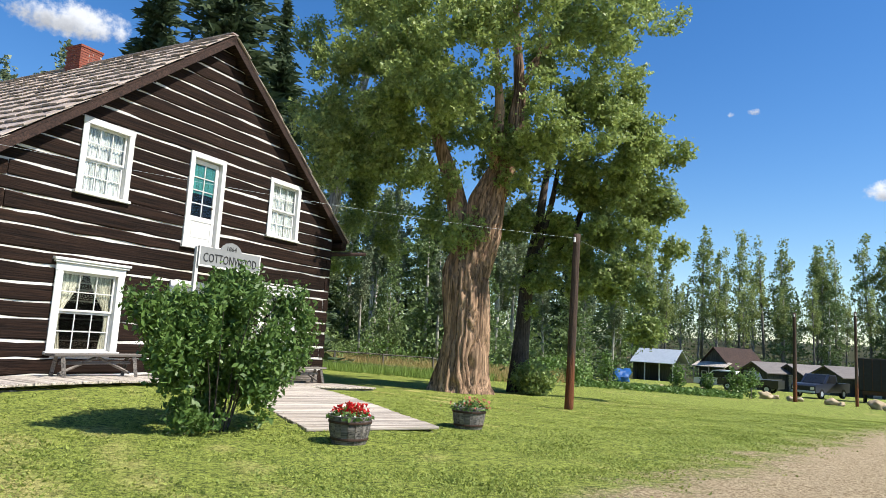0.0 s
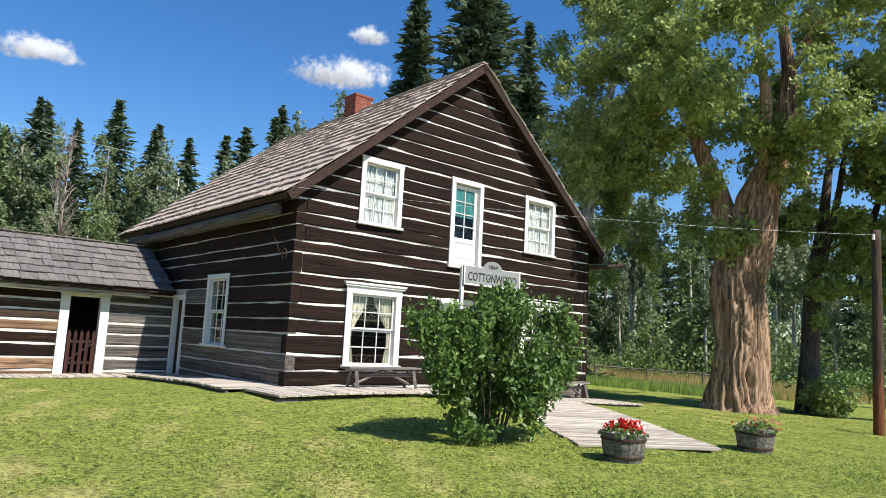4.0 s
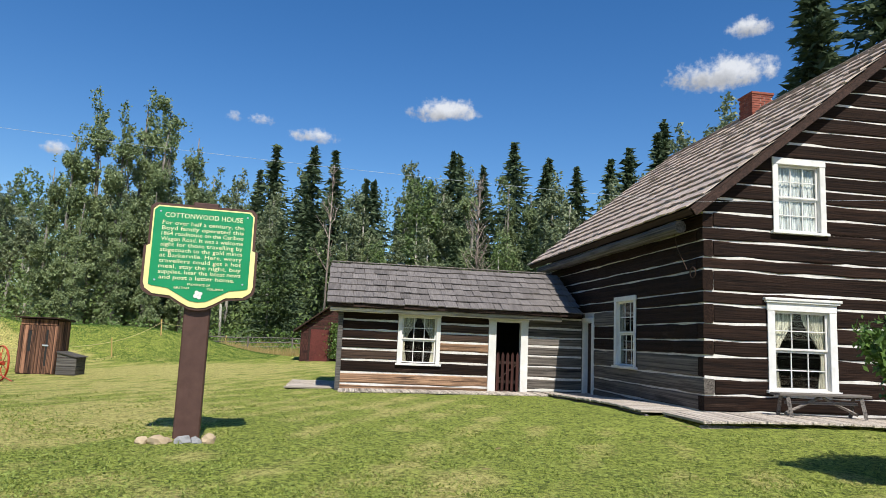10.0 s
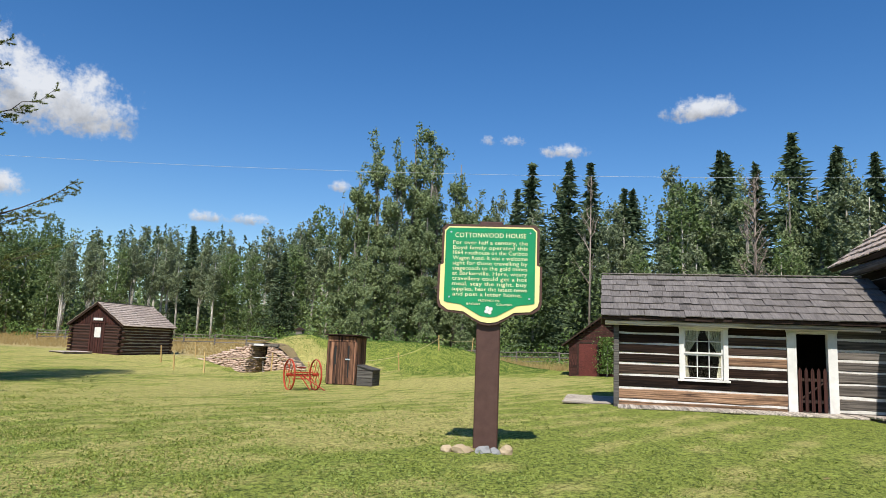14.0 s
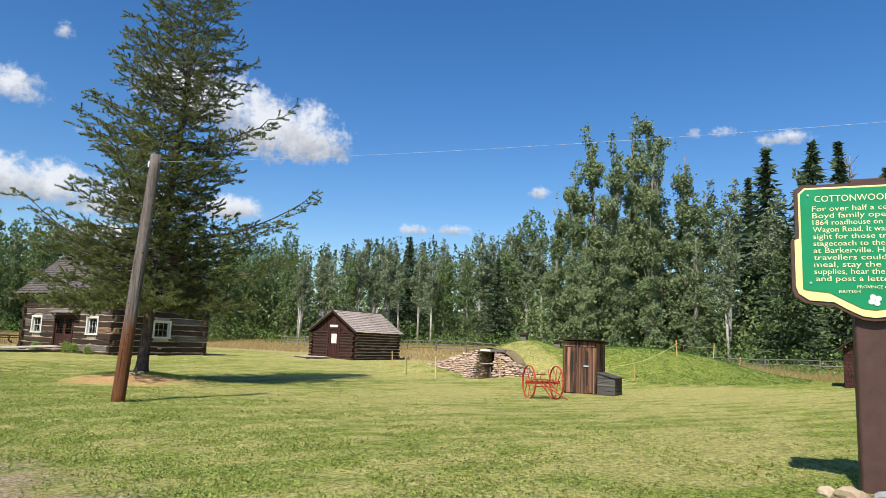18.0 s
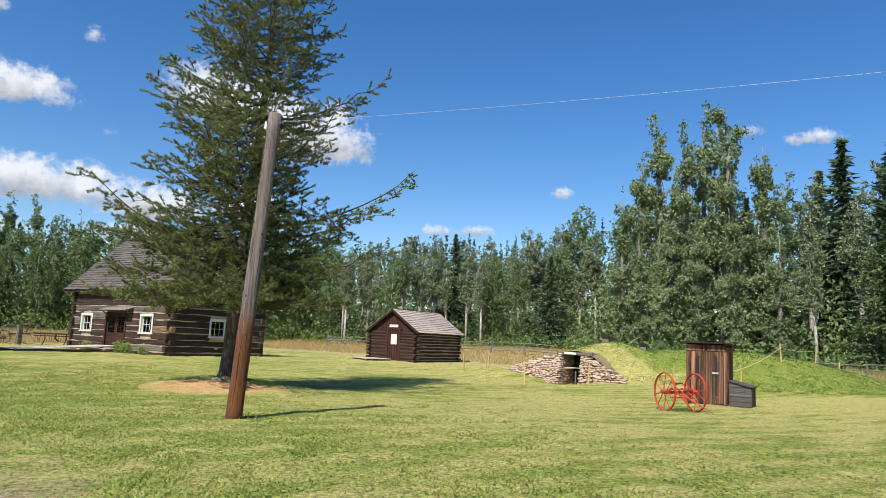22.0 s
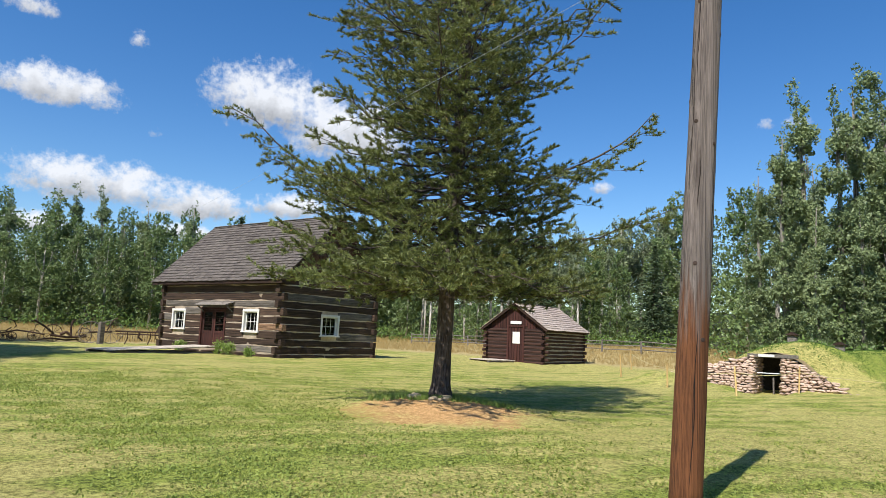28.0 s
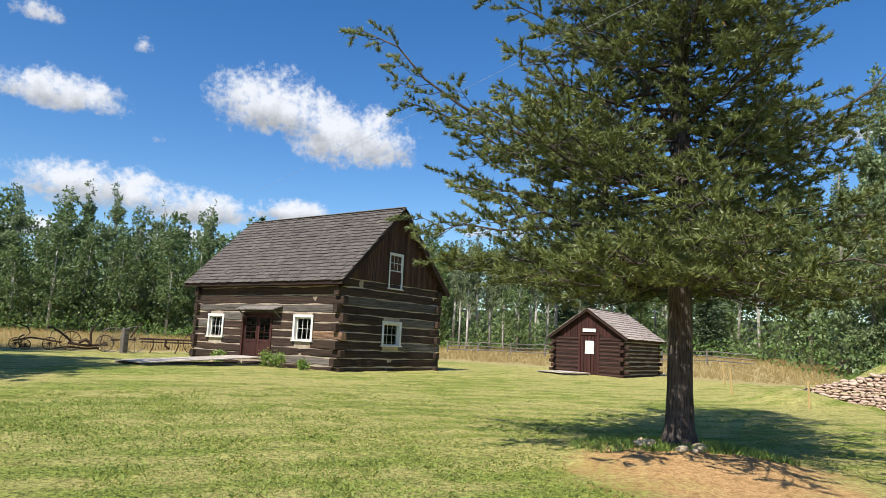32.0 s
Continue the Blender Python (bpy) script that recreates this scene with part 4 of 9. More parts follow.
def big_house():
    X, Y0, Y1, XB, B = -12.8, 6.8, 16.95, -22.9, -0.25
    house = thing("log_house", pose(0, 0, 0), "two-storey squared-log roadhouse with white chinking and shake roof", "house")
    low = [B, 0.30, 0.62, 0.95, 1.39, 1.69, 2.03, 2.42, 2.67, 3.10, 3.35, 3.70, 3.96]
    top = [3.96 + 0.318 * i for i in range(1, 15)]
    yc, eave, apex = (Y0 + Y1) / 2, 4.45, 8.55
    half = (Y1 - Y0) / 2
    # front gable, faces +x: u = y
    op = [(8.28, 9.60, 0.78, 2.44), (8.46, 9.44, 4.01, 5.42), (11.24, 12.16, 3.36, 5.50), (14.04, 15.13, 4.01, 5.48), (11.05, 12.05, 0.12, 2.35), (14.0, 15.3, 0.78, 2.44)]

    def tri(z):
        if z < eave:
            return Y0, Y1
        k = (apex - z) / (apex - eave)
        return yc - half * k, yc + half * k

    log_wall(house, "wall", wall_pose(X, 0, 0, 90), Y0, Y1, low + top, op, log_dark, mortar, tri, gap=0.034, seed=11, wob=0.016, over=0.004, inset=0.235, label="gable wall of dark logs with white chinking", pick=lambda i, s, e, r: log_grey if i == 0 else log_dark)
    # south side, faces -y
    ops = [(-17.05, -15.95, 1.03, 2.66), (-19.45, -18.62, 0.12, 2.16)]
    low2 = low + [4.26, 4.50]
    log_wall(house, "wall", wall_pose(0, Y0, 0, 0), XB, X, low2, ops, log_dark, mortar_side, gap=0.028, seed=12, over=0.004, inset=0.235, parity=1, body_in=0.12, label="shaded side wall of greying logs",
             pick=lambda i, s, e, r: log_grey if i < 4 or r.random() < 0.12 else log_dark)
    # far walls
    log_wall(house, "wall", wall_pose(0, Y1, 0, 180), -X, -XB, low2, [], log_dark, mortar, seed=13, over=0.004, inset=0.235, parity=1, body_in=0.12)
    log_wall(house, "wall", wall_pose(XB, 0, 0, -90), -Y1, -Y0, low + top, [], log_dark, mortar, lambda z: tuple(-q for q in tri(z)[::-1]), seed=14, over=0.004, inset=0.235)
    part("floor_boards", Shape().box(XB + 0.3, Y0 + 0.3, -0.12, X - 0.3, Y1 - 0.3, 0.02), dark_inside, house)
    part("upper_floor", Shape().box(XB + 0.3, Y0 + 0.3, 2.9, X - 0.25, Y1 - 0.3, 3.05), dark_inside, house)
    # roof
    xo, xb, over = X + 0.29, XB - 1.1, 0.29
    rise = apex + 0.22 - (eave + 0.17)
    run = half + 0.42
    ez = apex + 0.22 - rise * run / half
    sl = math.hypot(run, rise * run / half)
    up = Vector((0, run, rise * run / half)).normalized()
    ms = plane_pose((xb, yc - run, ez), (1, 0, 0), up)
    shake_roof(house, "roof", ms, xo - xb, sl, shake_tan, 0.46, 0.12, 0.28, 21, near=lambda x, y: x > 6.6, thick=0.035, lift=0.035)
    mn = plane_pose((xo, yc + run, ez), (-1, 0, 0), (0, -up.y, up.z))
    shake_roof(house, "roof", mn, xo - xb, sl, shake_tan, 0.46, 0.12, 0.28, 22)
    for sgn, mm in ((1, ms), (-1, mn)):
        # verge boards and rafters under the overhang
        px = xo - xb if sgn > 0 else 0
        part("verge_board", Shape().box(px - (0.03 if sgn > 0 else 0), 0, -0.20, px + (0 if sgn > 0 else 0.03), sl, -0.062), trim_dark, house, "", mm)
        sh = Shape()
        a, b2 = (px - over, px - 0.035) if sgn > 0 else (px + 0.035, px + over)
        sh.box(a, 0, -0.085, b2, sl, -0.063)
        part("soffit", sh, trim_dark, house, "", mm)
        part("eave_board", Shape().box(0.035, -0.028, -0.14, xo - xb - 0.035, 0.0, 0.0), trim_dark, house, "", mm)
    part("ridge_cap", Shape().box(xb, yc - 0.1, apex + 0.23, xo, yc + 0.1, apex + 0.262), shake_tan, house)
    # eave log poking out under the south eave and plates
    part("wall_plate", log_mesh(-13.1 - XB, 0.24, 0.24, random.Random(4), 0.3), log_grey, house, m=pose(XB, Y0 - 0.44, 3.86))
    part("wall_plate", log_mesh(xo - XB, 0.24, 0.24, random.Random(5), 0.3), log_dark, house, m=pose(XB, Y1 + 0.1, 3.98))
    # openings
    sash_window(house, wall_pose(X, 8.17, 0.70, 90) @ pose(0, -0.012, 0), 1.54, 1.80, 0.16, 3, (2, 2), "tied", head=0.10)
    sash_window(house, wall_pose(X, 13.9, 0.70, 90) @ pose(0, -0.012, 0), 1.54, 1.80, 0.16, 3, (2, 2), "tied", head=0.10)
    sash_window(house, wall_pose(X, 8.35, 3.93, 90) @ pose(0, -0.012, 0), 1.21, 1.60, 0.13, 3, (2, 2), "lace")
    sash_window(house, wall_pose(X, 13.93, 3.93, 90) @ pose(0, -0.012, 0), 1.31, 1.66, 0.13, 3, (2, 2), "lace")
    sash_window(house, wall_pose(0, Y0, 0, 0) @ pose(-17.15, -0.012, 0.96), 1.30, 1.80, 0.12, 3, (2, 2), "")
    # upper door: panel below, lights above
    d = part("door_casing", Shape().box(0, -0.03, 0, 0.13, 0.16, 2.28).box(1.01, -0.03, 0, 1.14, 0.16, 2.28).box(0.13, -0.03, 2.15, 1.01, 0.16, 2.28).box(-0.03, -0.06, -0.06, 1.17, 0.16, 0.0), white_paint, house, "", wall_pose(X, 11.13, 3.30, 90) @ pose(0, -0.012, 0))
    leaf = Shape().box(0.14, 0.08, 0.02, 0.24, 0.12, 2.13).box(0.90, 0.08, 0.02, 1.0, 0.12, 2.13).box(0.24, 0.08, 0.02, 0.90, 0.12, 0.16).box(0.24, 0.08, 0.62, 0.90, 0.12, 0.74).box(0.24, 0.08, 2.02, 0.90, 0.12, 2.13).box(0.24, 0.095, 0.16, 0.90, 0.11, 0.62).box(0.30, 0.085, 0.22, 0.84, 0.12, 0.56)
    for z in (1.06, 1.38, 1.70):
        leaf.box(0.24, 0.088, z - 0.012, 0.90, 0.112, z + 0.012, 0.003)
    leaf.box(0.558, 0.088, 0.74, 0.582, 0.112, 2.02, 0.003)
    part("door_leaf", leaf, white_paint, d)
    for i in range(2):
        for j in range(4):
            part("pane", Shape().box(0.25 + 0.33 * i, 0.1, 0.75 + 0.32 * j, 0.55 + 0.33 * i, 0.104, 1.05 + 0.32 * j, 0), glass, d).visible_shadow = False
    part("roller_blind", Shape().box(0.25, 0.112, 1.3, 0.89, 0.118, 2.02), blind_mat, d)
    part("door_knob", Shape().ring((0.86, 0.06, 1.0), 0.016, 0.016, "y", 10, 6), iron, d)
    # ground-floor door behind the bush
    d = part("door_casing", Shape().box(-0.12, -0.03, 0, 0.0, 0.16, 2.3).box(1.0, -0.03, 0, 1.12, 0.16, 2.3).box(0.0, -0.03, 2.2, 1.0, 0.16, 2.33), white_paint, house, "", wall_pose(X, 11.05, 0.12, 90) @ pose(0, -0.012, 0))
    part("door_leaf", Shape().box(0.01, 0.08, 0.02, 0.99, 0.12, 2.19).box(0.12, 0.07, 0.2, 0.45, 0.1, 0.9).box(0.55, 0.07, 0.2, 0.88, 0.1, 0.9).box(0.12, 0.07, 1.1, 0.45, 0.1, 2.0).box(0.55, 0.07, 1.1, 0.88, 0.1, 2.0), white_paint, d)
    # side door, ajar dark leaf
    d = part("door_casing", Shape().box(0, -0.035, 0, 0.11, 0.16, 2.06).box(0.72, -0.035, 0, 0.83, 0.16, 2.06).box(-0.02, -0.04, 2.06, 0.85, 0.16, 2.2), white_paint, house, "", wall_pose(-19.45, Y0, 0.08, 0) @ pose(0, -0.012, 0))
    part("door_leaf", Shape().box(0.12, 0.1, 0.02, 0.71, 0.14, 2.05), trim_dark, d)
    # chimney: brick by brick
    ch = part("chimney", Shape().box(-18.88, 11.54, 7.9, -18.22, 12.20, 9.22), brick_joint, house)
    bx = Shape().box(0, 0, 0, 0.205, 0.095, 0.066, 0.006).mesh("brick")
    bx.materials.append(brick_mat)
    rng = random.Random(6)
    for r in range(17):
        z = 7.96 + 0.075 * r
        for c in range(3):
            for face in range(4):
                o = 0.225 * c - 0.01 - (0.1 if r % 2 else 0) + 0.06
                o = max(-0.02, min(0.47, o))
                base = Matrix.Translation((-18.55, 11.87, z)) @ pose(0, 0, 0, 0, 0, 90 * face) @ pose(-0.33 + o, -0.345 + rng.uniform(-0.004, 0.004), 0)
                if face in (0, 1):
                    part("brick", bx, None, ch, m=base)
    part("chimney_cap", Shape().box(-18.92, 11.50, 9.22, -18.18, 12.24, 9.29), brick_mat, ch)
    # iron bracket, wire loop and lamp arm by the corner
    part("iron_hook", Shape().ring((-13.06, 6.72, 3.05), 0.11, 0.012, "y", 20, 6), iron, house)
    part("iron_arm", Shape().tube([(-13.1, 6.62, 3.1), (-13.3, 6.5, 3.6), (-13.25, 6.4, 4.0)], [0.008, 0.008, 0.008], 6), iron, house)
    part("gutter_pole", Shape().tube([(-13.0, 16.9, 3.84), (-12.75, 18.7, 4.08)], [0.07, 0.06], 8), trim_dark, house)
    return house


big_house()


def wing():
    X, Y0, Y1, XB = -19.5, -0.25, 6.785, -23.6
    w = thing("log_kitchen_wing", pose(0, 0, 0), "low log kitchen wing with white chinking and grey shake roof", "house")
    courses = [-0.2, 0.16, 0.48, 0.82, 1.12, 1.40, 1.66, 1.93, 2.22, 2.42]
    op = [(1.42, 2.44, 0.80, 2.14), (4.10, 5.0, 0.05, 2.05)]

    def pick(i, s, e, r):
        if s >= 4.9:
            return log_grey
        if i <= 1:
            return log_tan
        if s > 2.3:
            return log_tan if i == 4 else log_brown if i in (5, 6) else log_dark
        return log_brown if i == 3 else log_dark

    log_wall(w, "wall", wall_pose(X, 0, 0, 90), Y0, Y1, courses, op, log_dark, mortar, seed=31, pick=pick, gap=0.06, over=0.004, inset=0.0, label="front wall of dark and tan logs with white chinking")
    log_wall(w, "wall", wall_pose(0, Y0, 0, 0), XB + 0.23, X - 0.23, courses, [], log_dark, mortar_grey, seed=32)
    log_wall(w, "wall", wall_pose(XB, 0, 0, -90), -Y1, -Y0, courses, [], log_dark, mortar_grey, seed=33)
    ridge_x, ridge_z, ex, ez = -21.55, 3.72, -18.98, 2.36
    # gable end boards
    g = Shape()
    n = 14
    for i in range(n):
        xa = XB + (X - XB) * i / n
        xb = XB + (X - XB) * (i + 1) / n - 0.01
        zt = 2.40 + (ridge_z - 2.55) * (1 - abs((xa + xb) / 2 - ridge_x) / 2.05)
        g.box(xa, Y0 + 0.02, 2.40, xb, Y0 + 0.05, zt)
    part("gable_boards", g, barn_board, w)
    up = Vector((ridge_x - ex, 0, ridge_z - ez))
    sl = up.length
    ms = plane_pose((ex, Y0 - 0.42, ez), (0, 1, 0), up)
    shake_roof(w, "roof", ms, 7.25, sl, shake_grey, 0.42, 0.18, 0.40, 41, near=lambda x, y: x < 7.0, thick=0.022, lift=0.03)
    mn = plane_pose((ridge_x - (ex - ridge_x), Y1 - 0.2, ez), (0, -1, 0), (-up.x, 0, up.z))
    shake_roof(w, "roof", mn, 7.25, sl, shake_grey, 0.40, 0.16, 0.34, 42)
    part("ridge_board", Shape().box(ridge_x - 0.07, Y0 - 0.42, ridge_z + 0.03, ridge_x + 0.07, 6.45, ridge_z + 0.062), grey_plank, w)
    part("fascia", Shape().box(ex - 0.03, Y0 - 0.42, ez - 0.09, ex, Y1 - 0.35, ez - 0.012), trim_dark, w)
    part("soffit_beam", log_mesh(6.6, 0.13, 0.14, random.Random(3), 0.2), deck_wood, w, m=wall_pose(X + 0.40, Y0 - 0.35, 2.13, 90))
    part("corner_post", Shape().box(X - 0.05, Y0 - 0.12, -0.2, X + 0.10, Y0 + 0.02, 2.3), bin_plank, w)
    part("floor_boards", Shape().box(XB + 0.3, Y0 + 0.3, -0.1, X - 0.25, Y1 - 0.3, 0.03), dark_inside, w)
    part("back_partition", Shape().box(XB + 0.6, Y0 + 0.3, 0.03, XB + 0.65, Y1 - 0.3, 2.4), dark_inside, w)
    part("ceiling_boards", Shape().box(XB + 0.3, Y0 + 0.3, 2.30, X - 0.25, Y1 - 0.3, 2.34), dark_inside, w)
    sash_window(w, wall_pose(X, 1.32, 0.72, 90) @ pose(0, -0.012, 0), 1.22, 1.50, 0.12, 3, (2, 2), "tied", head=0.04)
    d = part("door_casing", Shape().box(0, -0.035, 0, 0.22, 0.16, 2.06).box(0.95, -0.035, 0, 1.17, 0.16, 2.06).box(-0.02, -0.04, 2.06, 1.19, 0.16, 2.14), white_paint, w, "", wall_pose(X, 3.95, 0.03, 90) @ pose(0, -0.012, 0))
    gate = part("picket_gate", Shape().box(0.25, 0.02, 0.28, 0.93, 0.045, 0.36).box(0.25, 0.02, 0.82, 0.93, 0.045, 0.90), trim_dark, d, "low brown picket gate")
    brace = Shape()
    brace.tube([(0.30, 0.035, 0.36), (0.88, 0.035, 0.82)], [0.03, 0.03], 4)
    part("brace", brace, trim_dark, gate)
    for i in range(5):
        x = 0.25 + 0.145 * i
        pk = Shape().box(x, -0.005, 0.06, x + 0.085, 0.018, 1.08)
        pk.add([(x, -0.005, 1.08), (x + 0.085, -0.005, 1.08), (x + 0.0425, -0.005, 1.17), (x, 0.018, 1.08), (x + 0.085, 0.018, 1.08), (x + 0.0425, 0.018, 1.17)], [(0, 1, 2), (5, 4, 3), (0, 3, 4, 1), (1, 4, 5, 2), (2, 5, 3, 0)])
        part("picket", pk, red_board, gate)


wing()


def cabin():
    X, Y1, XB, Y0, B = -26.22, -38.98, -32.91, -48.56, -0.3
    c = thing("log_cabin", pose(0, 0, 0), "brown log cabin with steep grey shake roof and white windows", "cabin")
    rng = random.Random(51)
    courses = [B]
    while courses[-1] < 3.3:
        courses.append(courses[-1] + rng.uniform(0.32, 0.39))
    courses.append(3.72)
    op = [(-47.45, -46.45, 1.04, 2.0), (-45.05, -43.0, 0.1, 2.12), (-41.55, -40.55, 1.06, 2.0)]
    kw = dict(fill=mortar_tan, rounding=0.11, gap=0.024, depth=0.26, over=0.17, inset=0.05, body_in=0.065, wob=0.02)
    log_wall(c, "wall", wall_pose(X, 0, 0, 90), Y0, Y1, courses, op, log_brown, seed=52, parity=1, pick=lambda i, s, e, r: log_tan if s > -43 and r.random() < (0.6 if i < 5 else 0.3) else log_grey if r.random() < 0.15 else log_brown, **kw)
    log_wall(c, "wall", wall_pose(0, Y1, 0, 180), -X, -XB, courses, [(28.92, 30.02, 0.98, 1.95)], log_brown, seed=53, pick=lambda i, s, e, r: log_grey if r.random() < 0.22 else log_brown, **kw)
    log_wall(c, "wall", wall_pose(XB, 0, 0, -90), -Y1, -Y0, courses, [], log_brown, seed=54, parity=1, **kw)
    log_wall(c, "wall", wall_pose(0, Y0, 0, 0), XB, X, courses, [], log_brown, seed=55, **kw)
    top, xc, half = courses[-1], (X + XB) / 2, (X - XB) / 2
    apex = 6.96
    for yy in (Y1 + 0.03, Y0 - 0.06):
        g = part("gable_backing", Shape().add([(X, yy - 0.05, top), (XB, yy - 0.05, top), (xc, yy - 0.05, apex), (X, yy - 0.09, top), (XB, yy - 0.09, top), (xc, yy - 0.09, apex)], [(0, 1, 2), (5, 4, 3), (0, 3, 4, 1), (1, 4, 5, 2), (2, 5, 3, 0)]), trim_dark, c)
        if yy > -45:
            n = 30
            for i in range(n):
                xa = XB + (X - XB) * i / n
                wd = (X - XB) / n - 0.012
                za = top + (apex - top) * (1 - abs(xa + wd / 2 - xc) / half) - 0.02
                if za > top + 0.1:
                    part("board", Shape().box(xa, yy - 0.048, top - 0.04 - rng.uniform(0, 0.03), xa + wd, yy - 0.02, za), dark_barn, g)
    sash_window(c, wall_pose(0, Y1, 0, 180) @ pose(29.05, -0.03, 3.42), 0.95, 1.62, 0.07, 3, (2, 2), "", deep=0.02)
    sash_window(c, wall_pose(0, Y1, 0, 180) @ pose(28.82, -0.02, 0.92), 1.3, 1.1, 0.12, 3, (2,), "", deep=0.16)
    sash_window(c, wall_pose(X, -47.55, 0.97, 90) @ pose(0, -0.02, 0), 1.2, 1.1, 0.12, 3, (2,), "", deep=0.16)
    sash_window(c, wall_pose(X, -41.65, 0.98, 90) @ pose(0, -0.02, 0), 1.2, 1.12, 0.12, 3, (2,), "", deep=0.16)
    # double door with lights above panels
    d = part("door_casing", Shape().box(0, -0.03, 0, 0.12, 0.2, 2.06).box(1.95, -0.03, 0, 2.07, 0.2, 2.06).box(0.12, -0.03, 1.96, 1.95, 0.2, 2.06), red_board, c, "", wall_pose(X, -45.06, 0.1, 90))
    for x in (0.13, 1.045):
        leaf = Shape().box(x, 0.06, 0.02, x + 0.12, 0.1, 1.95).box(x + 0.78, 0.06, 0.02, x + 0.9, 0.1, 1.95).box(x + 0.12, 0.06, 0.02, x + 0.78, 0.1, 0.2).box(x + 0.12, 0.06, 0.75, x + 0.78, 0.1, 0.88).box(x + 0.12, 0.06, 1.83, x + 0.78, 0.1, 1.95).box(x + 0.12, 0.075, 0.2, x + 0.78, 0.09, 0.75).box(x + 0.44, 0.065, 0.88, x + 0.46, 0.09, 1.83, 0.002)
        for z in (1.2, 1.52):
            leaf.box(x + 0.12, 0.067, z - 0.01, x + 0.78, 0.088, z + 0.01, 0.002)
        lf = part("door_leaf", leaf, red_board, d)
        for i in range(2):
            for j in range(3):
                part("pane", Shape().box(x + 0.125 + 0.33 * i, 0.076, 0.89 + 0.317 * j, x + 0.44 + 0.33 * i, 0.08, 1.18 + 0.317 * j, 0), glass, lf).visible_shadow = False
    part("door_hood", Shape().add([(X, -44.95, 2.42), (X + 0.5, -44.95, 2.26), (X + 0.5, -42.4, 2.26), (X, -42.4, 2.42), (X, -44.95, 2.46), (X + 0.5, -44.95, 2.30), (X + 0.5, -42.4, 2.30), (X, -42.4, 2.46)], [(0, 1, 2, 3), (7, 6, 5, 4), (0, 4, 5, 1), (1, 5, 6, 2), (2, 6, 7, 3), (3, 7, 4, 0)]), grey_plank, c)
    for y in (-44.85, -42.5):
        part("hood_bracket", Shape().tube([(X, y, 1.95), (X + 0.4, y, 2.25)], [0.035, 0.035], 4), grey_plank, c)
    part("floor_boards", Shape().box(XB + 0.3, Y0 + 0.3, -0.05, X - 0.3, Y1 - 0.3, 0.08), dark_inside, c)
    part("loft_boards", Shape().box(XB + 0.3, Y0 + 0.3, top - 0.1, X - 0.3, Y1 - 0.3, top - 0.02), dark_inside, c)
    run, rise = half + 0.366, (apex - top) * (half + 0.366) / half
    ez = apex + 0.12 - rise
    sl = math.hypot(run, rise)
    ys, ye = Y0 - 0.62, Y1 + 0.36
    mf = plane_pose((xc + run, ys, ez), (0, 1, 0), (-run, 0, rise))
    shake_roof(c, "roof", mf, ye - ys, sl, shake_dark, 0.24, 0.11, 0.28, 61, near=lambda x, y: x > 6.5, thick=0.032, lift=0.02)
    mb = plane_pose((xc - run, ye, ez), (0, -1, 0), (run, 0, rise))
    shake_roof(c, "roof", mb, ye - ys, sl, shake_dark, 0.24, 0.11, 0.28, 62)
    for mm, px in ((mf, ye - ys), (mb, 0.03)):
        part("verge_board", Shape().box(px - 0.03, 0, -0.2, px, sl, -0.062), trim_dark, c, "", mm)
    part("ridge_board", Shape().box(xc - 0.09, ys, apex + 0.14, xc + 0.09, ye, apex + 0.175), grey_plank, c)
    part("eave_board", Shape().box(xc + run - 0.03, ys, ez - 0.16, xc + run, ye, ez - 0.03), trim_dark, c)


cabin()


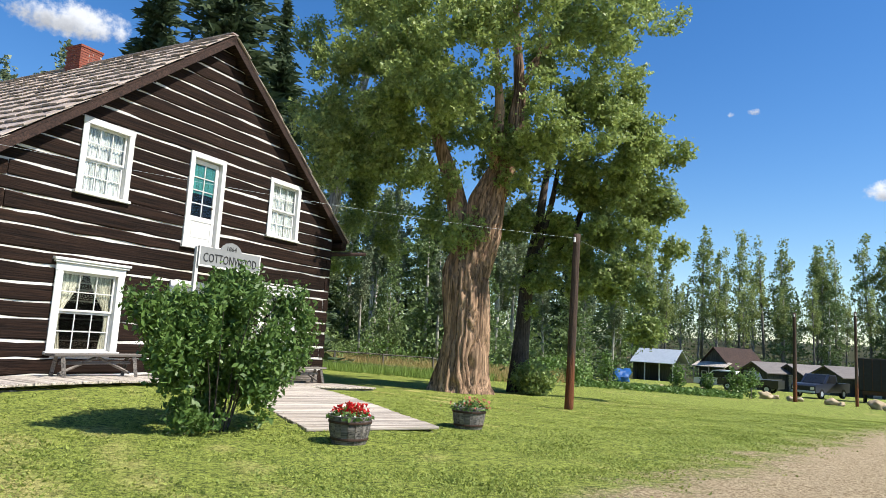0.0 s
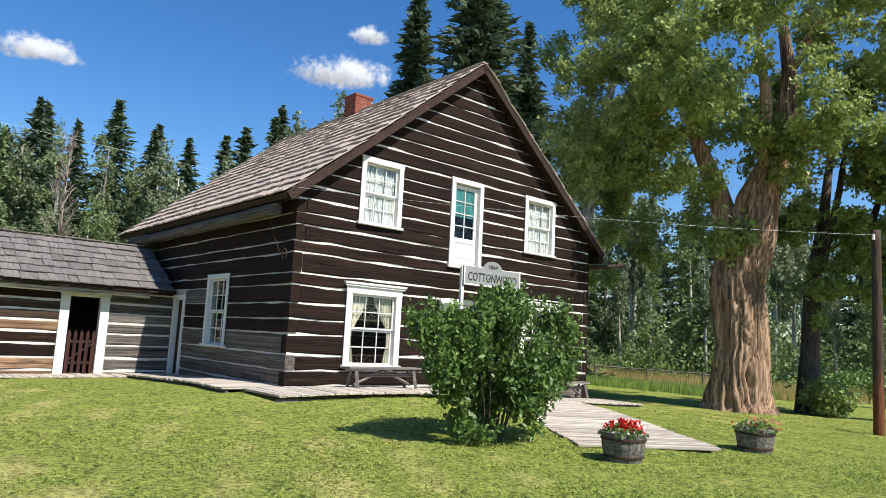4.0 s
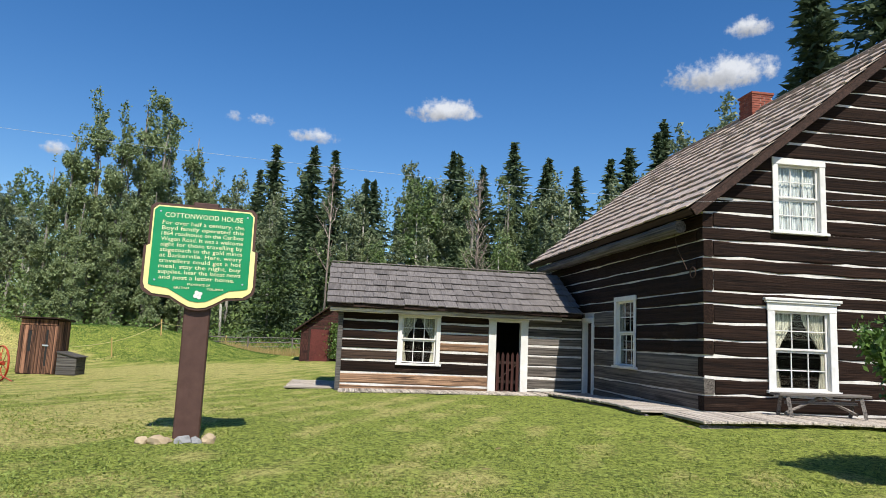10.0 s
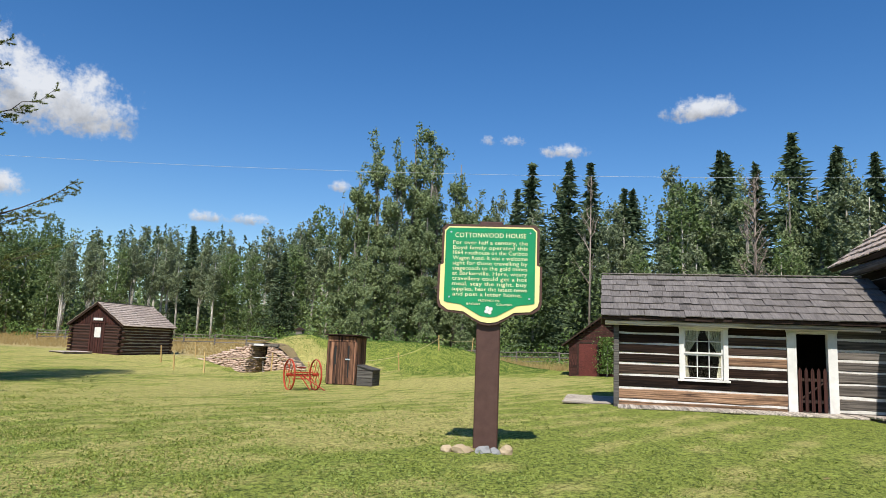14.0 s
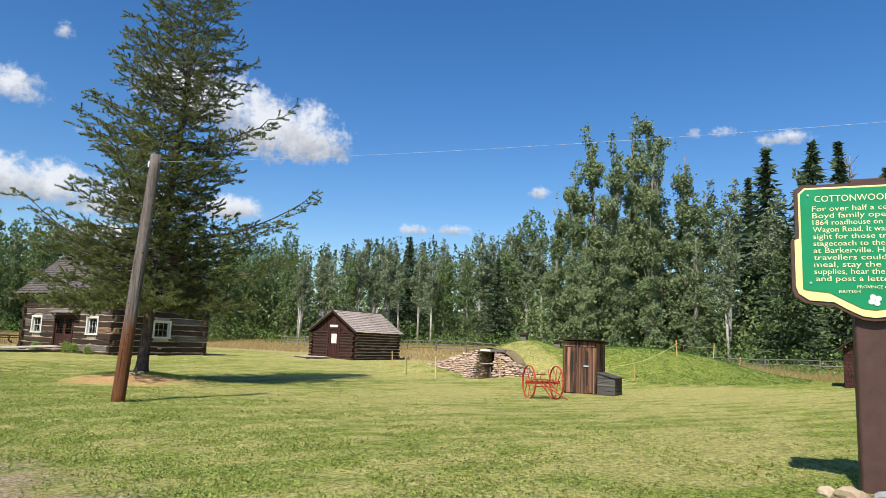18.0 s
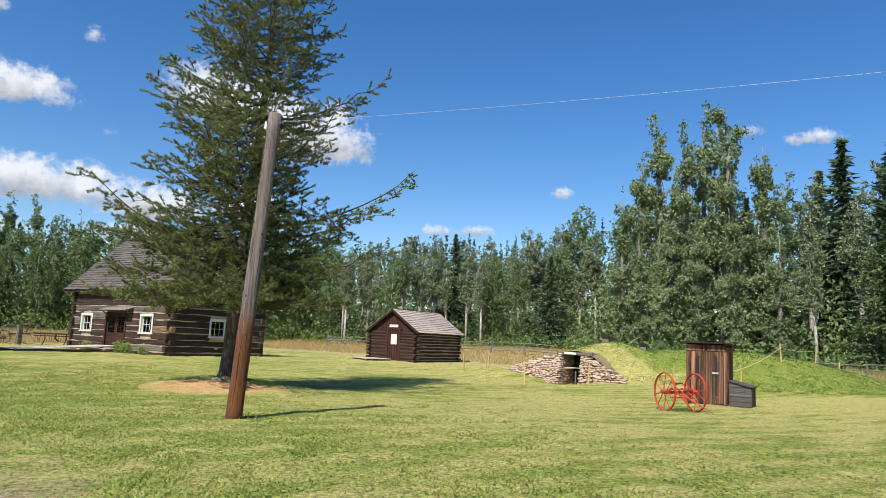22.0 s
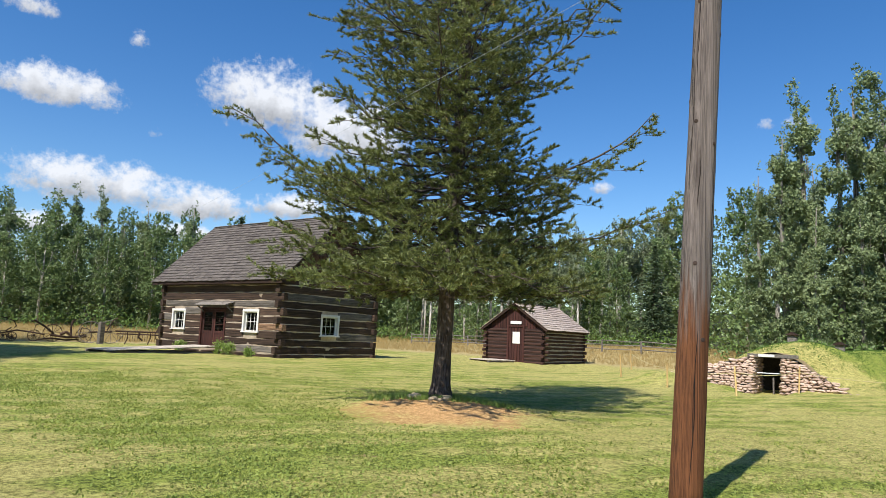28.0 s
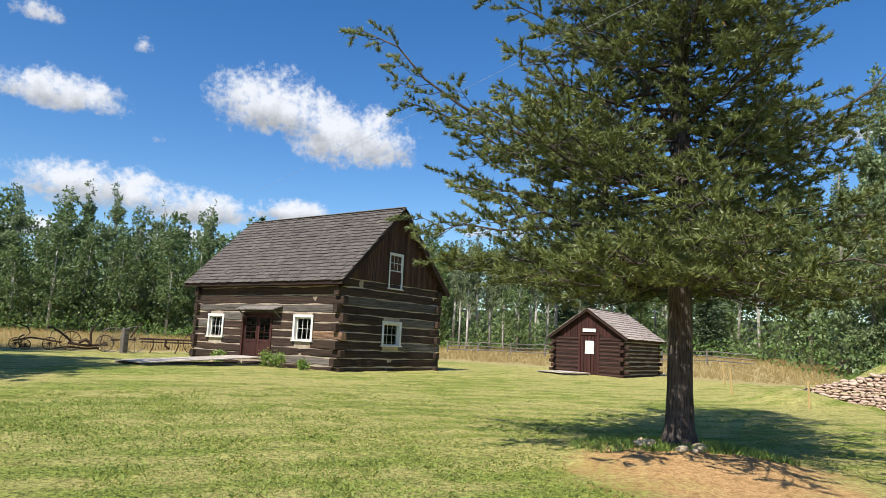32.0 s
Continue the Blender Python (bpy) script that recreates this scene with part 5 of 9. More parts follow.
def store_cabin():
    X, Y1, Y0, XB, B = -40.99, -32.755, -36.91, -46.54, -0.45
    c = thing("log_store_cabin", pose(0, 0, 0), "small red-brown log storehouse with shake roof and front door", "cabin")
    rng = random.Random(71)
    courses = [B]
    while courses[-1] < 1.78:
        courses.append(courses[-1] + rng.uniform(0.19, 0.24))
    kw = dict(rounding=0.4, gap=0.04, depth=0.24, over=0.2, inset=0.05, body_in=0.1, wob=0.014)
    log_wall(c, "wall", wall_pose(X, 0, 0, 90), Y0, Y1, courses, [(-35.25, -34.25, -0.3, 2.0)], log_red, trim_dark, seed=72, parity=1, **kw)
    log_wall(c, "wall", wall_pose(0, Y1, 0, 180), -X, -XB, courses, [], log_red, mortar_grey, seed=73, **kw)
    log_wall(c, "wall", wall_pose(XB, 0, 0, -90), -Y1, -Y0, courses, [], log_red, trim_dark, seed=74, parity=1, **kw)
    log_wall(c, "wall", wall_pose(0, Y0, 0, 0), XB, X, courses, [], log_red, trim_dark, seed=75, **kw)
    top, yc, half, apex = courses[-1], (Y0 + Y1) / 2, (Y1 - Y0) / 2, 3.30
    g = part("gable_backing", Shape().add([(X - 0.1, Y0, top), (X - 0.1, Y1, top), (X - 0.1, yc, apex), (X - 0.16, Y0, top), (X - 0.16, Y1, top), (X - 0.16, yc, apex)], [(0, 1, 2), (5, 4, 3), (0, 3, 4, 1), (1, 4, 5, 2), (2, 5, 3, 0)]), trim_dark, c)
    part("gable_backing", Shape().add([(XB + 0.1, Y0, top), (XB + 0.1, Y1, top), (XB + 0.1, yc, apex), (XB + 0.16, Y0, top), (XB + 0.16, Y1, top), (XB + 0.16, yc, apex)], [(0, 1, 2), (5, 4, 3), (0, 3, 4, 1), (1, 4, 5, 2), (2, 5, 3, 0)]), trim_dark, c)
    n = 20
    for i in range(n):
        ya = Y0 + (Y1 - Y0) * i / n
        wd = (Y1 - Y0) / n - 0.012
        za = top + (apex - top) * (1 - abs(ya + wd / 2 - yc) / half) - 0.02
        z0 = 2.05 if -35.35 < ya < -34.15 else top
        if za > z0 + 0.1:
            part("board", Shape().box(X - 0.1, ya, z0 - 0.04, X - 0.07, ya + wd, za), red_board, g)
    d = part("door_casing", Shape().box(-0.1, -0.03, 0, 0.02, 0.16, 2.35).box(0.98, -0.03, 0, 1.1, 0.16, 2.35).box(0.02, -0.03, 2.25, 0.98, 0.16, 2.35), red_board, c, "", wall_pose(X, -35.25, -0.28, 90))
    for i in range(5):
        part("plank", Shape().box(0.03 + 0.19 * i, 0.02, 0.02, 0.2 + 0.19 * i, 0.06, 2.23), red_board, d)
    part("notice", Shape().box(0.28, 0.005, 1.25, 0.78, 0.015, 1.95, 0.002), white_paint, d, "blank white paper notice")
    part("name_board", Shape().box(0.15, -0.06, 2.42, 0.9, -0.035, 2.6, 0.003), white_paint, d, "small white name board")
    run, rise = half + 0.23, (apex - top) * (half + 0.23) / half
    ez, sl = apex + 0.12 - rise, math.hypot(run, rise)
    xs, xe = XB - 0.28, X + 0.18
    mr = plane_pose((xe, yc + run, ez), (-1, 0, 0), (0, -run, rise))
    shake_roof(c, "roof", mr, xe - xs, sl, shake_tan, 0.24, 0.12, 0.26, 81, near=lambda x, y: x < 3.0, thick=0.025, lift=0.025)
    ml = plane_pose((xs, yc - run, ez), (1, 0, 0), (0, run, rise))
    shake_roof(c, "roof", ml, xe - xs, sl, shake_tan, 0.24, 0.12, 0.26, 82)
    for mm, px in ((mr, 0.03), (ml, xe - xs)):
        part("verge_board", Shape().box(px - 0.03, 0, -0.14, px, sl, -0.062), trim_dark, c, "", mm)
    part("ridge_board", Shape().box(xs, yc - 0.08, apex + 0.13, xe, yc + 0.08, apex + 0.165), grey_plank, c)


store_cabin()


# ---- things in the yard ----
def face_text(body, size, material, name, parent, m, thick=0.004, spacing=1.0, width=None, label=""):
    cu = bpy.data.curves.new(name, "FONT")
    cu.body, cu.size, cu.extrude, cu.align_x, cu.space_character = body, size, thick / 2, "CENTER", spacing
    cu.resolution_u = 2
    tmp = new("tmp_text", cu)
    me = bpy.data.meshes.new_from_object(tmp.evaluated_get(bpy.context.evaluated_depsgraph_get()))
    bpy.data.objects.remove(tmp)
    bpy.data.curves.remove(cu)
    if width and len(me.vertices):
        xs = [v.co.x for v in me.vertices]
        k = width / (max(xs) - min(xs))
        mid = (max(xs) + min(xs)) / 2
        for v in me.vertices:
            v.co.x = (v.co.x - mid) * k
    me.materials.clear()
    return part(name, me, material, parent, label, m @ pose(0, 0, 0, 90, 0, 0))


def slab(outline, y0, y1):
    """A plate in the x-z plane from an outline, y0 in front and y1 behind."""
    n = len(outline)
    s = Shape()
    s.add([(x, y0, z) for x, z in outline] + [(x, y1, z) for x, z in outline], [tuple(range(n)), tuple(range(2 * n - 1, n - 1, -1))] + [(i, (i + 1) % n, n + (i + 1) % n, n + i) for i in range(n)])
    return s


def stone_shape(r, rng, flat=0.7, detail=1):
    bm = bmesh.new()
    bmesh.ops.create_icosphere(bm, subdivisions=detail + 1, radius=r)
    ax = Vector((rng.uniform(0.8, 1.25), rng.uniform(0.8, 1.25), flat))
    off = Vector((rng.uniform(0, 50), rng.uniform(0, 50), rng.uniform(0, 50)))
    for v in bm.verts:
        v.co *= 1 + 0.5 * noise.noise(v.co / r * 1.5 + off)
        v.co = Vector((v.co.x * ax.x, v.co.y * ax.y, v.co.z * ax.z))
    s = Shape()
    bm.verts.index_update()
    s.v, s.f = [tuple(v.co) for v in bm.verts], [tuple(v.index for v in f.verts) for f in bm.faces]
    bm.free()
    return s


grey_stone = surf("grey_field_stone", (0.16, 0.16, 0.16), (0.38, 0.38, 0.37), 8, (1, 1, 1), 0.9, 0.5)


def info_sign():
    x, y = -9.95, -2.28
    z = gz(x, y)
    s = thing("history_sign", pose(x, y, z, 0, 0, 97), "green roadside history sign with cream lettering on brown post", "sign")
    part("post", Shape().box(-0.17, 0.03, -0.1, 0.17, 0.25, 3.24, 0.015), sign_brown, s)

    def outline(k, d):
        w, t = 0.70 - d, 3.18 - d
        pts = [(-w + 0.06, t), (w - 0.06, t), (w, t - 0.06), (w, 2.60), (w + 0.045 * k, 2.58), (w + 0.045 * k, 2.05 + d)]
        right = [(w + 0.02, 1.98 + d * 0.8), (w - 0.08, 1.91 + d * 0.8), (0.36, 1.885 + d), (0.22, 1.80 + d), (0.11, 1.745 + d)]
        pts += right + [(0, 1.73 + d)] + [(-a, b) for a, b in right[::-1]]
        pts += [(-w - 0.045 * k, 2.05 + d), (-w - 0.045 * k, 2.58), (-w, 2.60), (-w, t - 0.06)]
        return pts

    board = part("board", slab(outline(1, 0.0), -0.04, 0.028), sign_brown, s)
    part("border", slab(outline(1, 0.035), -0.052, -0.041), sign_edge, board)
    # the border is wide at the foot: the green field stops higher up
    w = 0.645
    field = [(-w + 0.05, 3.125), (w - 0.05, 3.125), (w, 3.075), (w, 2.06), (0.60, 2.045), (0.40, 2.02), (0.24, 1.93), (0.11, 1.86), (0, 1.845), (-0.11, 1.86), (-0.24, 1.93), (-0.40, 2.02), (-0.60, 2.045), (-w, 2.06), (-w, 3.075)]
    part("field", slab(field, -0.060, -0.053), sign_green, board)
    lines = ["For over half a century, the", "Boyd family operated this", "1864 roadhouse on the Cariboo", "Wagon Road. It was a welcome", "sight for those travelling by", "stagecoach to the gold mines", "at Barkerville. Here, weary", "travellers could get a hot", "meal, stay the night, buy", "supplies, hear the latest news", "and post a letter home."]
    face_text("COTTONWOOD HOUSE", 0.098, sign_cream, "heading", board, pose(0, -0.0635, 2.985), width=1.02)
    for i, t in enumerate(lines):
        last = i == len(lines) - 1
        face_text(t, 0.080, sign_cream, "line_of_text", board, pose(-0.03 if last else 0, -0.0635, 2.885 - 0.0745 * i), width=0.98 if last else 1.07)
    face_text("PROVINCE OF", 0.045, sign_cream, "line_of_text", board, pose(0.0, -0.0635, 2.065), width=0.30)
    face_text("BRITISH", 0.042, sign_cream, "line_of_text", board, pose(-0.22, -0.0635, 2.015), width=0.19)
    face_text("COLUMBIA", 0.042, sign_cream, "line_of_text", board, pose(0.22, -0.0635, 2.015), width=0.22)
    fl = Shape()
    for k in range(4):
        a = math.pi / 2 * k + 0.5
        pts = []
        for i in range(12):
            t = 2 * math.pi * i / 12
            u, v = 0.034 + 0.03 * math.cos(t), 0.028 * math.sin(t)
            pts.append((u * math.cos(a) - v * math.sin(a), 1.945 + u * math.sin(a) + v * math.cos(a)))
        q = slab(pts, -0.0655 - 0.0006 * k, -0.061)
        fl.add(q.v, q.f)
    part("flower_emblem", fl, white_paint, board, "white four-petalled flower")
    for bx in (-0.57, 0.57):
        for bz in (3.06, 2.12):
            part("bolt", Shape().ring((bx, -0.062, bz), 0.006, 0.008, "y", 10, 6), galvanised, board)
    rng = random.Random(8)
    for i, (a, b, r) in enumerate([(-0.30, -0.20, 0.115), (-0.02, -0.22, 0.10), (0.14, -0.20, 0.085), (0.30, -0.16, 0.105), (0.30, 0.08, 0.08), (-0.52, -0.18, 0.085)]):
        p = pose(x, y, 0, 0, 0, 97) @ Vector((a, b, 0))
        st = part("stone", stone_shape(r, rng, 0.75, 1), pale_stone if i not in (1, 2) else grey_stone, None, m=pose(p.x, p.y, gz(p.x, p.y) + r * 0.2, 0, 0, 40 * i))
        tagged(st, "rounded pale stone at the foot of the sign post", "stone", "stones round the sign")


info_sign()


def hanging_sign():
    s = thing("name_sign", pose(-12.0, 11.94, 2.76, 0, 0, 90), "white name board toned grey for shade, with arched top and black letters", "sign")
    pts = [(-1.0, 0.0), (1.0, 0.0), (1.0, 0.46), (0.34, 0.46), (0.28, 0.55), (0.16, 0.63), (0, 0.66), (-0.16, 0.63), (-0.28, 0.55), (-0.34, 0.46), (-1.0, 0.46)]
    # white board coloured grey: the shade on it is put into the paint
    part("board", slab(pts, -0.02, 0.02), surf("shade_toned_sign_white", (0.20, 0.205, 0.20), (0.30, 0.305, 0.30), 6, (1, 1, 1), 0.6, 0.1), s)
    for a, b in (((-1.0, 0.0), (-0.96, 0.46)), ((0.96, 0.0), (1.0, 0.46))):
        part("edge_strip", Shape().box(a[0], -0.032, a[1], b[0], -0.021, b[1]), white_paint, s)
    part("edge_strip", Shape().box(-0.96, -0.032, 0.0, 0.96, -0.021, 0.04), white_paint, s)
    face_text("COTTONWOOD", 0.30, black_paint, "lettering", s, pose(0, -0.026, 0.12), width=1.72, thick=0.006)
    face_text("1864", 0.15, black_paint, "lettering", s, pose(0, -0.026, 0.46), width=0.30, thick=0.006)
    for x in (-0.98, 0.98):
        part("sign_post", Shape().box(x - 0.045, 0.021, -2.65, x + 0.045, 0.10, 0.44), white_paint, s)


hanging_sign()


def barrel(x, y, flowers, label):
    z = gz(x, y)
    b = thing("barrel_planter", pose(x, y, z, 0, 0, 20) @ Matrix.Scale(0.87, 4), label, "planter", "half-barrel flower planters")
    n = 18
    for i in range(n):
        st = Shape()
        a0, a1 = 2 * math.pi * i / n + 0.01, 2 * math.pi * (i + 1) / n - 0.01
        for zz, r in ((0.0, 0.27), (0.2, 0.315), (0.42, 0.335)):
            for rr in (r, r - 0.03):
                st.v += [(rr * math.cos(a0), rr * math.sin(a0), zz), (rr * math.cos(a1), rr * math.sin(a1), zz)]
        for k in range(2):
            o = 4 * k
            st.f += [(o, o + 1, o + 5, o + 4), (o + 2, o + 6, o + 7, o + 3), (o, o + 4, o + 6, o + 2), (o + 1, o + 3, o + 7, o + 5)]
        st.f += [(0, 2, 3, 1), (8, 9, 11, 10)]
        part("stave", st, grey_plank, b)
    for zz, r in ((0.08, 0.293), (0.33, 0.335)):
        part("hoop", Shape().ring((0, 0, zz), r, 0.006, "z", 28, 6, 3.5), iron, b)
    part("soil", Shape().tube([(0, 0, 0.30), (0, 0, 0.37)], [0.30, 0.31], 18), bark_pine, b)
    rng = np.random.default_rng(int(abs(x) * 100))
    k = 420
    r, t = np.sqrt(rng.uniform(0, 1, k)) * 0.36, rng.uniform(0, 6.28, k)
    C = np.stack([r * np.cos(t), r * np.sin(t), 0.38 + 0.16 * (1 - (r / 0.36) ** 2) * rng.uniform(0.3, 1.1, k)], 1)
    part("foliage", cards("foliage", C, 0.035, leaf_bush, rng, 0.8), None, b)
    k = 190 if flowers else 60
    t = rng.normal(size=(k, 2)) * (0.13 if flowers else 0.2)
    C = np.stack([t[:, 0] + 0.02, t[:, 1], 0.54 + 0.07 * rng.uniform(-1, 1, k) - 0.4 * (t ** 2).sum(1)], 1)
    part("blossoms", cards("blossoms", C, 0.032, red_flower if flowers else pink_flower, rng, 0.6), None, b, "bright red geranium blossoms" if flowers else "faded red blossoms")
    k = 110
    t = rng.uniform(0, 6.28, k)
    C = np.stack([0.30 * np.cos(t), 0.30 * np.sin(t), 0.40 + 0.07 * rng.uniform(-1, 1, k)], 1)
    part("small_blossoms", cards("small_blossoms", C, 0.018, lace_mat, rng, 0.6), None, b, "small white and pink blossoms")


red_flower = leaf_mat("red_petal", (0.42, 0.008, 0.012), (0.72, 0.03, 0.03), 0.2)
pink_flower = leaf_mat("faded_petal", (0.36, 0.08, 0.06), (0.55, 0.18, 0.14), 0.2)
barrel(-5.3, 7.72, True, "half-barrel planter of grey staves with bright red geraniums")
barrel(-4.95, 10.75, False, "half-barrel planter of grey staves with sparse faded flowers")


def boardwalk(name, p0, p1, width, lift, label, seed, plank=0.14, along=False, tilt=None):
    """Planks laid across the way from p0 to p1 on the ground."""
    rng = random.Random(seed)
    a, b = Vector((*p0, 0)), Vector((*p1, 0))
    d = (b - a).normalized()
    L = (b - a).length
    w = thing(name, pose(0, 0, 0), label, "walkway", kind="structure")
    side = Vector((-d.y, d.x, 0))
    ang = math.degrees(math.atan2(side.y, side.x))
    me = Shape().box(-width / 2, -plank / 2, -0.045, width / 2, plank / 2, 0.0, 0.006).mesh("plank")
    me.materials.append(deck_wood)
    for e in (-1, 1):
        s = Shape()
        q0, q1 = a + side * e * (width / 2 - 0.12), b + side * e * (width / 2 - 0.12)
        s.tube([(q0.x, q0.y, gz(q0.x, q0.y) + lift - 0.11), ((q0.x + q1.x) / 2, (q0.y + q1.y) / 2, gz((q0.x + q1.x) / 2, (q0.y + q1.y) / 2) + lift - 0.11), (q1.x, q1.y, gz(q1.x, q1.y) + lift - 0.11)], [0.06] * 3, 4)
        part("joist", s, grey_plank, w)
    n = int(L / (plank + 0.008))
    for i in range(n):
        rise = (tilt or 0.0) * (1 - i / n)
        c = a + d * (i + 0.5) * (plank + 0.008)
        e0, e1 = c - side * width * 0.4, c + side * width * 0.4
        z = max(gz(c.x, c.y), 0.5 * (gz(e0.x, e0.y) + gz(e1.x, e1.y))) + lift + rise
        slope = math.degrees(math.atan2(gz(c.x + d.x, c.y + d.y) - gz(c.x - d.x, c.y - d.y), 2))
        part("plank", me, None, w, m=pose(c.x, c.y, z + rng.uniform(-0.004, 0.004), 0, 0, ang + rng.uniform(-0.4, 0.4)) @ pose(rng.uniform(-0.02, 0.02), 0, 0, slope * -1.0 * 0 + rng.uniform(-0.4, 0.4), 0, 0))


boardwalk("entrance_walk", (-5.65, 8.95), (-11.2, 12.55), 2.2, 0.06, "bleached plank walkway laid on the lawn", 91)
boardwalk("front_deck", (-12.0, 5.9), (-12.0, 17.6), 1.5, 0.10, "grey plank deck along the gable wall", 92)
boardwalk("side_deck", (-12.8, 6.12), (-19.3, 6.12), 1.25, 0.09, "grey plank walk beside the house wall", 93)
boardwalk("wing_deck", (-18.98, 5.5), (-18.98, -0.3), 0.85, 0.06, "narrow plank walk along the kitchen wing", 94)
boardwalk("end_platform", (-20.0, -1.0), (-23.4, -1.0), 1.5, 0.045, "low bleached plank platform at the wing end", 95)
boardwalk("cabin_walk", (-26.0, -44.0), (-20.2, -43.6), 1.8, 0.13, "bleached plank ramp to the cabin door", 96, tilt=0.24)
boardwalk("store_step", (-40.7, -35.3), (-38.9, -36.0), 2.0, 0.12, "low plank step at the storehouse door", 97)


def bench(y, z, label):
    b = thing("bench", pose(-12.28, y, z, 0, 0, 90), label, "bench", "benches on the deck")
    part("seat", Shape().box(0, -0.16, 0.40, 1.95, 0.16, 0.45), grey_plank, b)
    for x in (0.16, 1.72):
        for e in (-1, 1):
            s = Shape()
            s.tube([(x + 0.04, e * 0.10, 0.40), (x + 0.04, e * 0.21, 0.0)], [0.045, 0.045], 4)
            part("leg", s, grey_plank, b)
    for x0, x1 in ((0.2, 0.95), (1.75, 1.0)):
        part("brace", Shape().tube([(x0, 0, 0.06), (x1, 0, 0.38)], [0.03, 0.03], 4), grey_plank, b)
    part("stretcher", Shape().box(0.2, -0.02, 0.24, 1.75, 0.02, 0.30), grey_plank, b)


bench(7.95, gz(-12.3, 9.2) + 0.10, "long weathered wooden bench against the gable wall")
bench(14.3, gz(-12.3, 15.2) + 0.10, "weathered wooden bench beyond the bush")


def utility_pole(name, x, y, top, lean, r, label, foot_to=1.7, foot=True, wood=None):
    z = gz(x, y)
    p = thing(name, pose(x, y, z), label, "pole")
    rng = random.Random(int(top * 10))
    n = 16
    pts = [(lean[0] * (-0.2 + (top + 0.2) * i / n) / top, lean[1] * (-0.2 + (top + 0.2) * i / n) / top, -0.2 + (top + 0.2) * i / n) for i in range(n + 1)]
    part("shaft", Shape().tube(pts, [r * 1.06 - (r * 0.2) * i / n for i in range(n + 1)], 20, True, 0.02, rng), wood or pole_wood, p, smooth=True)
    for i in range(16 if r > 0.13 else 0):
        h, a = 0.9 + 0.29 * i + rng.uniform(-0.1, 0.1), rng.uniform(0, 6.28)
        rr, q = r * (1.05 - 0.2 * h / top), Vector((lean[0] * h / top, lean[1] * h / top, h))
        d = Vector((math.cos(a), math.sin(a), 0))
        part("knot", Shape().tube([q + d * (rr - 0.02), q + d * (rr + 0.004), q + d * (rr + 0.007)], [0.022, 0.020, 0.010], 9), pole_knot, p)
    for i in range(22 if r > 0.13 else 0):
        h0, a = rng.uniform(0.1, top - 1.2), rng.uniform(0, 6.28)
        ln = rng.uniform(0.5, 1.5)
        sh = []
        for j in range(6):
            h = h0 + ln * j / 5
            d = Vector((math.cos(a + 0.05 * math.sin(j * 1.7 + i)), math.sin(a + 0.05 * math.sin(j * 1.7 + i)), 0))
            sh.append(Vector((lean[0] * h / top, lean[1] * h / top, h)) + d * (r * (1.06 - 0.2 * h / top) - 0.0015))
        part("crack", Shape().tube(sh, [0.001, 0.0035, 0.0045, 0.004, 0.003, 0.001], 5), pole_crack, p)
    bk = part("bracket", Shape().box(lean[0] - 0.03, lean[1] - r * 0.9 - 0.06, top - 0.3, lean[0] + 0.03, lean[1] - r * 0.6, top - 0.12), iron, p)
    part("insulator", Shape().tube([(lean[0], lean[1] - r - 0.09, top - 0.26), (lean[0], lean[1] - r - 0.09, top - 0.12)], [0.035, 0.028], 10), white_paint, bk)
    return Vector((x + lean[0], y + lean[1] - r - 0.09, z + top - 0.14))


S_TOP = utility_pole("utility_pole", -11.255, -16.327, 5.6, (-0.2, 0.22), 0.138, "leaning grey wooden pole with rust-red foot on the lawn")
N_TOP = utility_pole("utility_pole", -5.45, 18.3, 4.85, (0.05, 0.10), 0.115, "dark wooden pole standing on the lawn", 1.2, wood=pole_dark)
F_TOP = utility_pole("utility_pole", 0.05, 46.0, 5.3, (0.0, 0.0), 0.11, "dark wooden pole beside the far parking", 0.5, wood=pole_dark)
utility_pole("utility_pole", 3.3, 47.5, 5.6, (0.0, 0.0), 0.085, "thin wooden pole beside the far parking", 0.5, wood=pole_dark)


def wire(a, b, sag, r=0.0025, label="thin overhead wire between poles"):
    pts = [a.lerp(b, t / 24) - Vector((0, 0, 4 * sag * (t / 24) * (1 - t / 24))) for t in range(25)]
    tagged(part("overhead_wire", Shape().tube(pts, [r] * 25, 5, False), galvanised), label, "wire")


EAVE = Vector((-12.4, 6.3, 4.36))
wire(S_TOP, EAVE, 0.25, label="thin overhead wire from the pole to the house")
wire(EAVE, N_TOP, 0.15, label="thin overhead wire from the house to the pole")
wire(N_TOP, F_TOP, 0.5)
wire(S_TOP, Vector((-42.0, -84.0, 9.0)), 0.3)


def wheel(parent, c, radius, name="wheel"):
    w = part(name, Shape().ring(c, radius, 0.022, "y", 40, 8, 1.6), red_paint, parent)
    part("hub", Shape().tube([(c[0], c[1] - 0.12, c[2]), (c[0], c[1] + 0.12, c[2])], [0.06, 0.06], 12), red_paint, w)
    for k in range(10):
        a = 2 * math.pi * k / 10 + 0.2
        part("spoke", Shape().tube([(c[0] + 0.05 * math.cos(a), c[1] + (0.05 if k % 2 else -0.05), c[2] + 0.05 * math.sin(a)), (c[0] + (radius - 0.01) * math.cos(a), c[1], c[2] + (radius - 0.01) * math.sin(a))], [0.014, 0.012], 6), red_paint, w)
    return w


